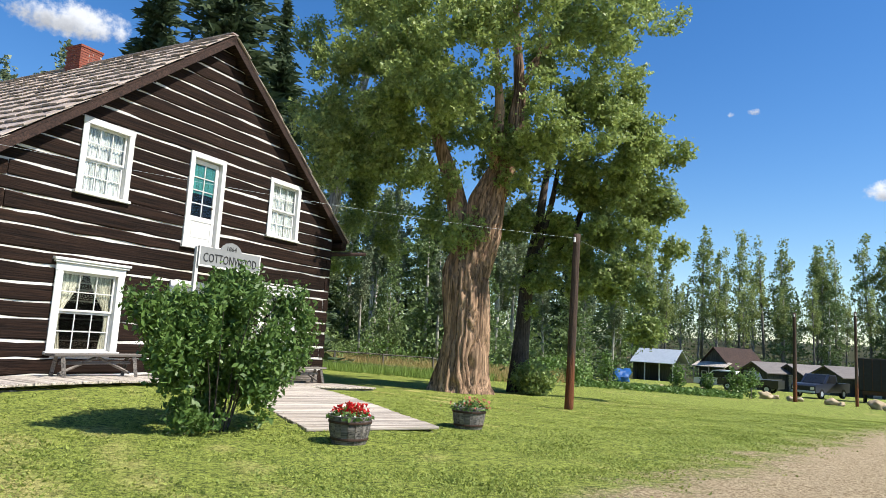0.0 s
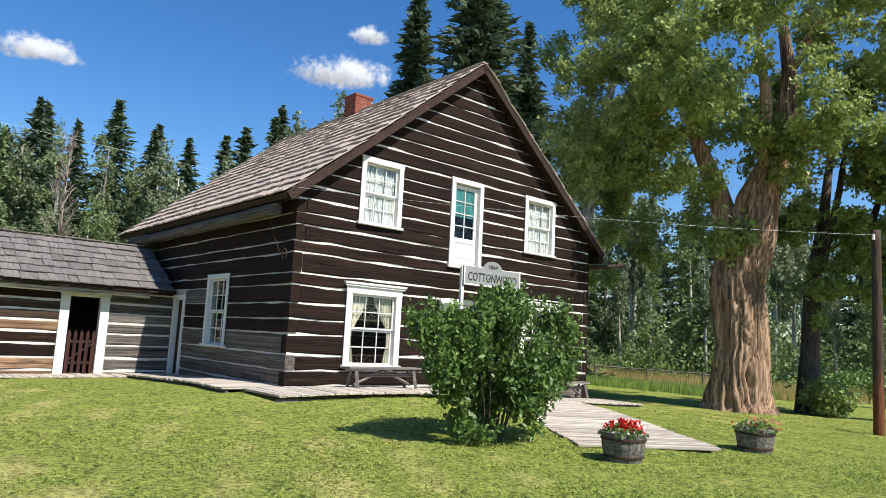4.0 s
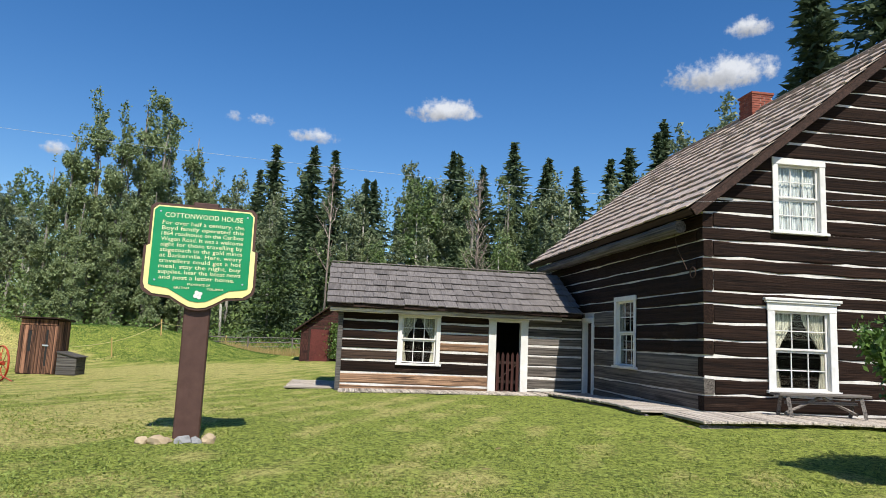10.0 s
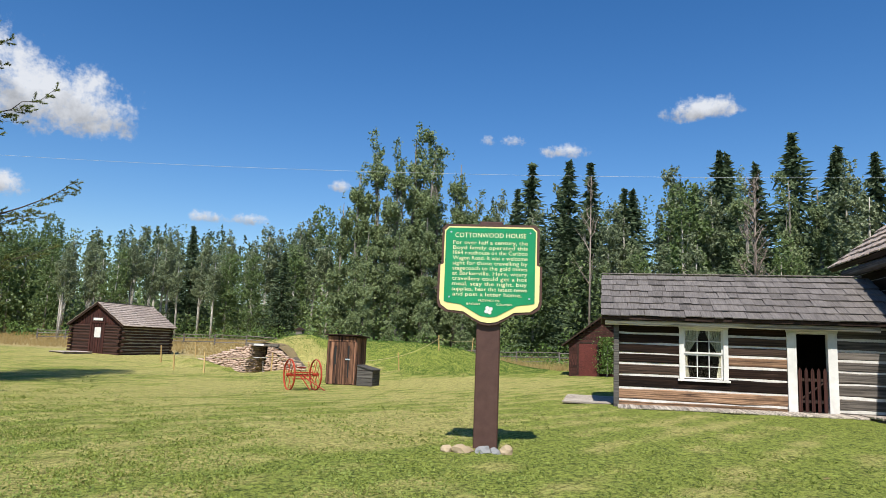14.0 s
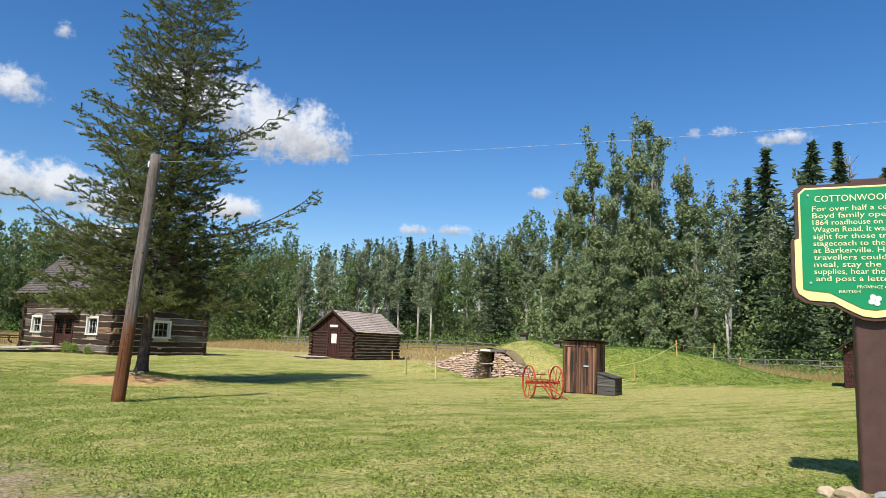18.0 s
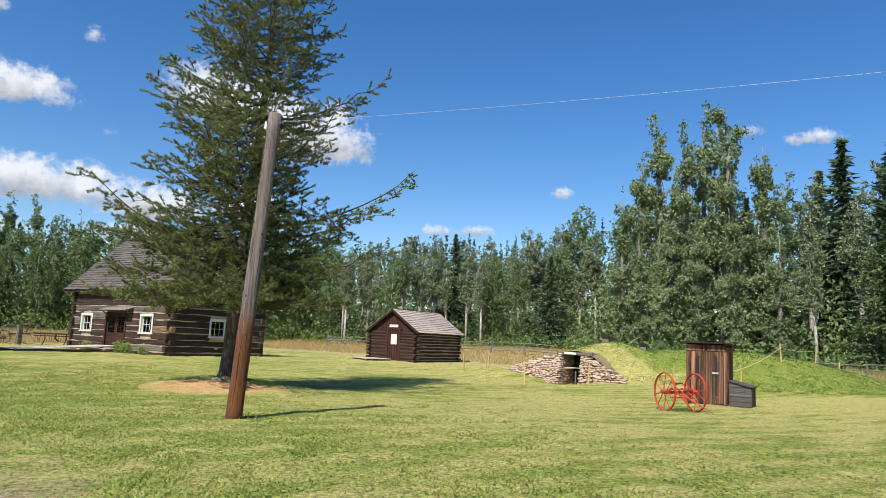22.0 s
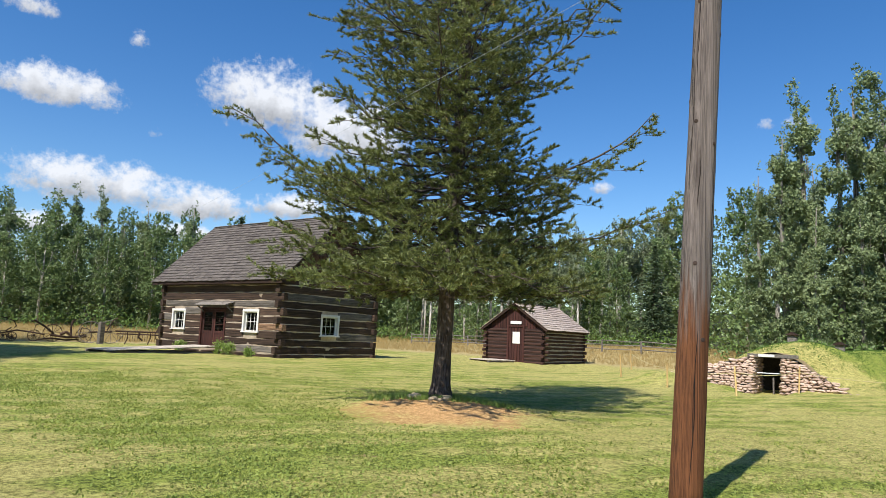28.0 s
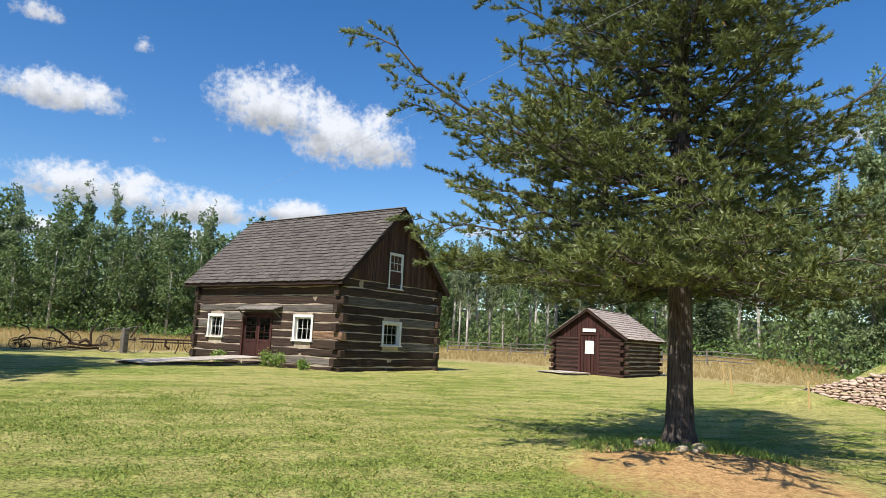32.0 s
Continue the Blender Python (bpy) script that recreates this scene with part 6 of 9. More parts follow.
def red_rig():
    x, y = -24.75, -11.8
    z = gz(x, y)
    c = thing("wheeled_rig", pose(x, y, z, 0, 0, 46), "red-painted antique two-wheeled farm rig with spoked wheels", "farm rig")
    R = 0.575
    wheel(c, (0, -0.53, R), R), wheel(c, (0.0, 0.53, R), R)
    part("axle", Shape().tube([(0, -0.62, R), (0, 0.62, R)], [0.028, 0.028], 10), red_paint, c)
    for zz, xx in ((0.42, 0.1), (0.52, -0.12), (0.66, 0.05)):
        part("cross_bar", Shape().box(xx - 0.025, -0.40, zz - 0.02, xx + 0.025, 0.40, zz + 0.02), red_paint, c)
    for yy in (-0.18, 0.0, 0.2):
        part("long_bar", Shape().tube([(-0.25, yy, 0.68), (0.15, yy, 0.56), (0.42, yy + 0.1, 0.36)], [0.018] * 3, 6), red_paint, c)
    part("drag_pole", Shape().tube([(0.0, 0.05, 0.5), (0.75, 0.62, 0.03)], [0.025, 0.022], 6), red_paint, c)
    part("drag_pole", Shape().tube([(0.0, -0.05, 0.5), (0.6, 0.1, 0.03)], [0.022, 0.02], 6), red_paint, c)
    part("lever", Shape().tube([(0.05, 0.25, 0.55), (-0.2, 0.3, 1.05)], [0.016, 0.014], 6), red_paint, c)
    part("seat_plate", Shape().tube([(-0.2, 0.02, 0.82), (-0.2, 0.02, 0.85)], [0.16, 0.19], 14), red_paint, c)
    part("seat_spring", Shape().tube([(-0.05, 0.02, 0.6), (-0.28, 0.02, 0.7), (-0.2, 0.02, 0.82)], [0.02] * 3, 6), red_paint, c)


red_rig()


def outhouse():
    x0, y0, y1, d, h = -28.6, -12.47, -11.08, 1.25, 2.14
    z = gz(-29.0, -11.8) - 0.02
    o = thing("outhouse", pose(x0, y0, z), "weathered brown board outhouse with closed plank door", "outhouse")
    W = y1 - y0
    rng = random.Random(17)
    wf = part("front_wall", Shape().box(-0.06, 0.03, 0.02, -0.03, W - 0.03, h), trim_dark, o)
    n, yy = 9, 0.0
    for i in range(n):
        w = W / n * rng.uniform(0.9, 1.1) if i < n - 1 else W - yy
        top = h - 0.26 if True else h
        part("board", Shape().box(-0.03, yy + 0.006, 0.03 + rng.uniform(0, 0.05), 0.0 if 2 <= i <= 6 else -0.006, yy + w - 0.006, top), barn_board, wf)
        yy += w
    part("header", Shape().box(-0.02, 0.04, h - 0.24, 0.012, W / 2 - 0.02, h - 0.02), barn_board, o)
    part("header", Shape().box(-0.02, W / 2 + 0.02, h - 0.24, 0.012, W - 0.04, h - 0.02), barn_board, o)
    ws = part("side_wall", Shape().box(-d, W - 0.06, 0.02, -0.065, W - 0.03, h), trim_dark, o)
    part("side_wall", Shape().box(-d, 0.03, 0.02, -0.065, 0.06, h), trim_dark, o)
    part("back_wall", Shape().box(-d - 0.03, 0.03, 0.02, -d - 0.002, W - 0.03, h - 0.1), trim_dark, o)
    for i in range(7):
        part("board", Shape().box(-d + 0.17 * i, W - 0.03, 0.03, -d + 0.17 * i + 0.16, W - 0.003, h - 0.08), barn_board, ws)
    part("roof", Shape().add([(0.18, -0.12, h + 0.03), (0.18, W + 0.12, h + 0.03), (-d - 0.15, W + 0.12, h - 0.06), (-d - 0.15, -0.12, h - 0.06), (0.18, -0.12, h + 0.075), (0.18, W + 0.12, h + 0.075), (-d - 0.15, W + 0.12, h - 0.015), (-d - 0.15, -0.12, h - 0.015)], [(3, 2, 1, 0), (4, 5, 6, 7), (0, 1, 5, 4), (1, 2, 6, 5), (2, 3, 7, 6), (3, 0, 4, 7)]), trim_dark, o)
    # black strips on the boards paint the shade in the gaps beside the door
    dr = part("vent_slot", Shape().box(0.001, 0.36, 0.9, 0.006, 0.46, h - 0.42), black_paint, o, "black strip painted as the dark gap beside the door")
    part("vent_slot", Shape().box(0.001, W - 0.40, 0.35, 0.006, W - 0.33, h - 0.42), black_paint, o)
    part("door_latch", Shape().box(0.0, W - 0.5, 1.1, 0.04, W - 0.28, 1.16), galvanised, o)
    part("door_hinge", Shape().box(0.0, 0.38, 1.68, 0.02, 0.5, 1.72), iron, o)
    b = thing("storage_box", pose(x0 - 0.5, y1 + 0.05, z), "low grey plank bin with sloping lid beside the outhouse", "bin")
    for i in range(4):
        part("plank", Shape().box(0.44, 0, 0.02 + 0.17 * i, 0.47, 0.72, 0.18 + 0.17 * i), bin_plank, b)
        part("plank", Shape().box(-0.5, 0.69, 0.02 + 0.17 * i, 0.44, 0.72, 0.18 + 0.17 * i), bin_plank, b)
    part("plank", Shape().add([(0.44, 0, 0.70), (0.44, 0.72, 0.70), (0.44, 0, 0.88), (0.47, 0, 0.70), (0.47, 0.72, 0.70), (0.47, 0, 0.88)], [(0, 2, 1), (3, 4, 5), (0, 1, 4, 3), (1, 2, 5, 4), (2, 0, 3, 5)]), bin_plank, b)
    part("back_plank", Shape().box(-0.53, 0.0, 0.02, -0.502, 0.72, 0.7), bin_plank, b)
    part("lid", Shape().add([(-0.56, -0.02, 0.88), (0.52, -0.02, 0.88), (0.52, 0.78, 0.69), (-0.56, 0.78, 0.69), (-0.56, -0.02, 0.915), (0.52, -0.02, 0.915), (0.52, 0.78, 0.725), (-0.56, 0.78, 0.725)], [(3, 2, 1, 0), (4, 5, 6, 7), (0, 1, 5, 4), (1, 2, 6, 5), (2, 3, 7, 6), (3, 0, 4, 7)]), bin_plank, b)


outhouse()


def root_cellar():
    x, y = -36.9, -20.1
    c = thing("root_cellar", pose(x, y, -0.62) @ Matrix.Diagonal((1.0, 0.80, 0.90, 1)), "dry-stone root cellar front set into a grassy mound", "cellar")
    rng = random.Random(23)
    kinds = []
    for i in range(12):
        me = stone_shape(0.16, rng, rng.uniform(0.42, 0.62), 1).mesh("stone")
        me.materials.append(stone_mat)
        kinds.append(me)
    H = 1.72
    for e, ln, out, back in ((-1, 5.0, 0.85, 0.20), (1, 3.3, 0.42, 0.10)):
        # battered wing wall, highest beside the doorway, with a dark rubble core behind its stones
        def front(u, z):
            return out * (1 - z / 1.8) - back * u
        prof = [(0, 0), (ln, 0), (ln, H * 0.3) if e < 0 else (ln * 0.55, H * 0.47), (0.3, H), (0, H)]
        v = [(front(u, z) - 0.10, e * (0.70 + u), z) for u, z in prof] + [(-1.6, e * (0.70 + u), z) for u, z in prof]
        wl = part("wing_wall", Shape().add(v, [(0, 1, 2, 3, 4), (9, 8, 7, 6, 5)] + [(i, (i + 1) % 5, 5 + (i + 1) % 5, 5 + i) for i in range(5)]), rubble_core, c)
        z = 0.05
        while z < H - 0.02:
            u, top = rng.uniform(-0.1, 0.0), z / H
            end = ln * min(1.0, (1 - top) / 0.7) + 0.1 if e < 0 else ln * (1 - top) ** 1.05 + 0.3
            h = rng.uniform(0.10, 0.16)
            while u < end:
                st = rng.uniform(0.20, 0.48)
                part("stone", rng.choice(kinds), None, wl, m=pose(front(u, z) - 0.06 + rng.uniform(-0.05, 0.04), e * (0.66 + u + st / 2), z + rng.uniform(-0.02, 0.03), rng.uniform(-9, 9), rng.uniform(-12, 12), rng.uniform(-25, 25)) @ Matrix.Diagonal((1.0, st * 3.3, h * 6.4, 1)))
                u += st * 0.94
            # jamb facing the doorway
            w = front(0, z) - 0.1
            while w > -1.5:
                st = rng.uniform(0.22, 0.42)
                part("stone", rng.choice(kinds), None, wl, m=pose(w - st / 2, e * (0.70 + rng.uniform(-0.03, 0.03)), z, rng.uniform(-10, 10), rng.uniform(-10, 10), rng.uniform(-15, 15)) @ Matrix.Diagonal((st * 3.3, 0.8, h * 6.4, 1)))
                w -= st * 0.92
            z += h * 0.92
    part("lintel", Shape().box(-0.12, -1.0, 1.70, 0.12, 1.45, 1.86), grey_plank, c)
    part("lintel", Shape().box(-1.6, -1.0, 1.68, -0.13, 1.0, 1.82), grey_plank, c)
    cap = Shape()
    n = 14
    for i in range(n + 1):
        for j in range(n + 1):
            u, w = i / n, j / n * 2 - 1
            hh = (1 - w * w) ** 0.6 * (0.14 - 0.05 * u)
            cap.v.append((-0.14 - 3.2 * u - 0.5 * w * w, 0.2 + 2.8 * w, 1.80 - 1.75 * abs(w) ** 2.0 + hh + rng.uniform(-0.03, 0.03)))
    cap.f = [(i * (n + 1) + j, i * (n + 1) + j + 1, (i + 1) * (n + 1) + j + 1, (i + 1) * (n + 1) + j) for i in range(n) for j in range(n)]
    part("earth_cover", cap, dry_earth, c, "brown earth and dead grass over the cellar roof", smooth=True)
    part("name_board", Shape().box(0.122, -0.45, 1.72, 0.14, 0.35, 1.84), white_paint, c, "small white name board")
    part("barrier_rail", Shape().tube([(-0.1, -0.72, 0.95), (-0.1, 0.72, 0.95)], [0.025, 0.025], 6), galvanised, c)
    part("door", Shape().box(-1.66, -0.72, 0, -1.6, 0.72, 1.66), dark_inside, c)
    part("prop_post", Shape().box(-0.2, 0.18, 0, -0.12, 0.26, 0.75), grey_plank, c)
    for vy, vx, s in ((0.3, -4.6, 1.0), (2.2, -5.5, 1.0)):
        zz = gz(x + vx, y + vy)
        v = thing("vent_box", pose(x + vx, y + vy, zz), "small roofed wooden vent on the grassy mound", "vent", "vents on the mound")
        part("body", Shape().box(-0.16, -0.2, -0.1, 0.16, 0.2, 0.32), grey_plank, v)
        part("roof", Shape().add([(-0.26, -0.32, 0.32), (0.26, -0.32, 0.32), (0.26, 0.32, 0.32), (-0.26, 0.32, 0.32), (-0.26, 0, 0.47), (0.26, 0, 0.47)], [(3, 2, 1, 0), (0, 1, 5, 4), (2, 3, 4, 5), (0, 4, 3), (1, 2, 5)]), trim_dark, v)


root_cellar()


def stakes():
    spots = [(-36.9, -26.6), (-43.3, -28.4), (-33.4, -23.3), (-31.4, -20.2), (-35.9, -18.8), (-32.3, -13.9), (-38.6, -12.1), (-43.0, -10.8), (-47.5, -9.5), (-52.0, -8.5)]
    wood = surf("yellow_stake_wood", (0.42, 0.27, 0.10), (0.62, 0.44, 0.20), 12, (1, 1, 0.1), 0.8, 0.3)
    rope = surf("yellow_rope", (0.45, 0.38, 0.18), (0.6, 0.52, 0.28), 20, (1, 1, 1), 0.8, 0.0)
    rng = random.Random(5)
    tops = []
    for x, y in spots:
        z = gz(x, y)
        h = rng.uniform(0.95, 1.15)
        tl = (rng.uniform(-5, 5), rng.uniform(-5, 5))
        s = Shape().box(-0.03, -0.03, -0.1, 0.03, 0.03, h, 0.006)
        tagged(part("stake", s, wood, None, m=pose(x, y, z, *tl)), "yellow wooden stake holding a barrier rope", "stake", "rope stakes")
        tops.append(Vector((x, y, z + h * 0.8)))
    for k, (a, b) in enumerate(zip(tops, tops[1:])):
        if k in (0,):
            continue
        pts = [a.lerp(b, t / 12) - Vector((0, 0, 0.5 * (t / 12) * (1 - t / 12))) for t in range(13)]
        tagged(part("rope", Shape().tube(pts, [0.012] * 13, 5), rope), "thin yellow barrier rope strung between stakes", "rope", "barrier ropes")


stakes()


def red_shed():
    x, y0, y1, h = -40.0, -2.45, 1.3, 1.9
    z = gz(x, -1) - 0.05
    s = thing("red_shed", pose(x, 0, z), "dark red board shed with closed door behind the wing", "shed")
    w = part("front_wall", Shape().box(-0.06, y0, 0, -0.03, y1, h), red_board, s)
    rng, zz, mid, half = random.Random(31), 0.0, (y0 + y1) / 2, (y1 - y0) / 2
    while zz < h + 1.3:
        k = 1.0 if zz + 0.08 < h else 1 - (zz + 0.08 - h) / 1.45
        part("board", Shape().box(-0.03, mid - half * k, zz + 0.006, rng.uniform(-0.006, 0.0), mid + half * k, zz + 0.155), red_board, w)
        zz += 0.16
    part("door_frame", Shape().box(0.003, y0 + 0.44, 0.03, 0.05, y0 + 0.54, 1.95).box(0.003, y0 + 1.56, 0.03, 0.05, y0 + 1.66, 1.95).box(0.003, y0 + 0.54, 1.86, 0.05, y0 + 1.56, 1.95), trim_dark, s)
    part("door_step", Shape().box(0.0, y0 + 0.4, 0.0, 0.35, y0 + 1.7, 0.05), barn_board, s)
    part("side_wall", Shape().box(-4, y0, 0, -0.06, y0 + 0.05, h), red_board, s)
    part("side_wall", Shape().box(-4, y1 - 0.05, 0, -0.06, y1, h), red_board, s)
    part("back_wall", Shape().box(-4.05, y0, 0, -4.0, y1, h), red_board, s)
    d = part("door", Shape().box(0.002, y0 + 0.55, 0.05, 0.04, y0 + 1.55, 1.85), surf("dark_red_door", (0.07, 0.014, 0.011), (0.15, 0.036, 0.028), 8, GRAIN, 0.7, 0.3), s)
    yc = (y0 + y1) / 2
    for e in (-1, 1):
        a, b = (yc + e * 2.3, h - 0.25), (yc, h + 1.5)
        part("roof", Shape().add([(0.35, a[0], a[1]), (0.35, b[0], b[1]), (-4.3, b[0], b[1]), (-4.3, a[0], a[1]), (0.35, a[0], a[1] + 0.09), (0.35, b[0], b[1] + 0.09), (-4.3, b[0], b[1] + 0.09), (-4.3, a[0], a[1] + 0.09)], [(3, 2, 1, 0), (4, 5, 6, 7), (0, 1, 5, 4), (1, 2, 6, 5), (2, 3, 7, 6), (3, 0, 4, 7)]), trim_dark, s)


red_shed()


def shed_shrub():
    x, y = -39.3, -0.35
    rng = np.random.default_rng(77)
    b = thing("shrub", pose(x, y, gz(x, y)), "green climbing shrub beside the red shed door", "shrub")
    part("stem", Shape().tube([(0, 0, -0.05), (-0.1, 0.05, 1.2), (-0.2, 0.0, 2.0)], [0.03, 0.02, 0.01], 5), bark_grey, b)
    C = np.stack([rng.normal(-0.2, 0.16, 1500), rng.normal(0.0, 0.27, 1500), rng.uniform(0.2, 2.2, 1500)], 1)
    part("foliage", cards("foliage", C, 0.055, leaf_bush, rng, 0.4), None, b)


shed_shrub()


# ---- the far parking with its sheds ----
def spot(az, d):
    return d * math.cos(radians(az)), d * math.sin(radians(az))


def gable_shed(name, az, d, w, l, h, rise, turn, wall, roof, label, door=True, porch=False, windows=0):
    x, y = spot(az, d)
    z = gz(x, y) - 0.05
    s = thing(name, pose(x, y, z, 0, 0, turn), label, "shed")
    # front towards -y, width along x
    part("wall", Shape().box(0, 0, 0, w, 0.1, h), wall, s)
    part("wall", Shape().box(0, l - 0.1, 0, w, l, h), wall, s)
    part("wall", Shape().box(0, 0.1, 0, 0.1, l - 0.1, h), wall, s)
    part("wall", Shape().box(w - 0.1, 0.1, 0, w, l - 0.1, h), wall, s)
    for yy in (0, l - 0.1):
        part("gable", slab([(0, h), (w, h), (w / 2, h + rise)], yy, yy + 0.1), wall, s)
    for e in (-1, 1):
        x0 = w / 2 + e * (w / 2 + 0.35)
        z0 = h - rise * 0.35 / (w / 2)
        part("roof", Shape().add([(x0, -0.4, z0), (w / 2, -0.4, h + rise), (w / 2, l + 0.3, h + rise), (x0, l + 0.3, z0), (x0, -0.4, z0 + 0.1), (w / 2, -0.4, h + rise + 0.1), (w / 2, l + 0.3, h + rise + 0.1), (x0, l + 0.3, z0 + 0.1)], [(3, 2, 1, 0), (4, 5, 6, 7), (0, 1, 5, 4), (1, 2, 6, 5), (2, 3, 7, 6), (3, 0, 4, 7)]), roof, s)
    if door:
        part("door", Shape().box(w * 0.5 - 0.45, -0.04, 0.05, w * 0.5 + 0.45, 0.0, 2.0), white_paint if door == "white" else deck_wood, s)
    for i in range(windows):
        sash_window(s, pose(0.4 + (w - 1.6) * i / max(1, windows - 1), -0.01, 0.95), 0.9, 1.0, 0.1, 2, (2,), "")
    if porch:
        part("porch_roof", Shape().add([(-0.2, -1.6, h - 0.15), (w + 0.2, -1.6, h - 0.15), (w + 0.2, 0, h + 0.5), (-0.2, 0, h + 0.5), (-0.2, -1.6, h - 0.05), (w + 0.2, -1.6, h - 0.05), (w + 0.2, 0, h + 0.6), (-0.2, 0, h + 0.6)], [(3, 2, 1, 0), (4, 5, 6, 7), (0, 1, 5, 4), (1, 2, 6, 5), (2, 3, 7, 6), (3, 0, 4, 7)]), deck_wood, s)
        for i in range(3):
            part("porch_post", Shape().box(0.05 + (w - 0.2) * i / 2, -1.5, 0, 0.17 + (w - 0.2) * i / 2, -1.38, h - 0.1), deck_wood, s)
    return s


def far_sheds():
    # long side of the first towards the road
    x, y = spot(101.6, 101)
    z = gz(x, y)
    s = thing("shop_shed", pose(x, y, z, 0, 0, -12), "dark shed with pale metal roof and open porch", "shed")
    part("wall", Shape().box(0, 0, 0, 0.15, 5, 2.6), olive_wall, s)
    part("wall", Shape().box(0.15, 1.2, 0, 5.8, 1.3, 2.5), olive_wall, s)
    part("wall", Shape().box(0.15, 4.9, 0, 5.8, 5.0, 2.5), olive_wall, s)
    part("wall", Shape().box(5.7, 1.3, 0, 5.8, 4.9, 2.5), olive_wall, s)
    part("gable", slab([(0, 2.6), (5, 2.6), (2.5, 4.3)], 0, 0.12), olive_wall, s, m=pose(0.12, 0, 0, 0, 0, 90))
    # black panel on the closed wall, painted as the shade of an open entrance
    part("doorway", Shape().box(2.0, 1.15, 0.05, 3.4, 1.2, 2.1), black_paint, s)
    for px in (1.6, 3.7, 5.6):
        part("porch_post", Shape().box(px, 0.05, 0, px + 0.14, 0.19, 2.5), white_paint, s)
    for e in (-1, 1):
        y0, y1 = 2.5 + e * 2.9, 2.5
        part("roof", Shape().add([(-0.3, y0, 2.42), (-0.3, y1, 4.35), (6.1, y1, 4.35), (6.1, y0, 2.42), (-0.3, y0, 2.5), (-0.3, y1, 4.43), (6.1, y1, 4.43), (6.1, y0, 2.5)], [(3, 2, 1, 0), (4, 5, 6, 7), (0, 1, 5, 4), (1, 2, 6, 5), (2, 3, 7, 6), (3, 0, 4, 7)]), galvanised, s)
    gable_shed("cottage", 96.6, 106, 5.0, 9.0, 2.7, 2.6, -28, olive_wall, trim_dark, "pale-fronted cottage with steep dark roof and porch", "white", True, 2)
    for i, (az, d, w) in enumerate(((93.6, 88, 3.4), (91.2, 90, 3.4), (88.9, 88, 3.6), (85.9, 88, 4.0))):
        gable_shed("rental_cabin", az, d, w, 5.5, 2.2, 1.0, -35, olive_wall, shake_grey, "small dark olive cabin with pale door and dull grey roof", True)
    x, y = spot(85.9, 60)
    t = thing("cargo_trailer", pose(x, y, gz(x, y), 0, 0, -6), "black enclosed trailer on a low frame", "trailer")
    part("box", Shape().box(0, 0, 0.9, 2.3, 5, 3.3, 0.03), black_paint, t)
    part("chassis", Shape().box(0.2, 0.1, 0.6, 2.1, 4.9, 0.9), iron, t)
    for i in range(4):
        part("rib", Shape().box(0.3 + 0.55 * i, -0.03, 0.95, 0.36 + 0.55 * i, 0.0, 3.25), iron, t)
    for px in (0.25, 1.85):
        w = part("wheel", Shape().tube([(px, 1.2, 0.42), (px + 0.22, 1.2, 0.42)], [0.42, 0.42], 20), black_paint, t)
        part("support_leg", Shape().box(px, 0.2, 0, px + 0.1, 0.3, 0.6), iron, t)


far_sheds()


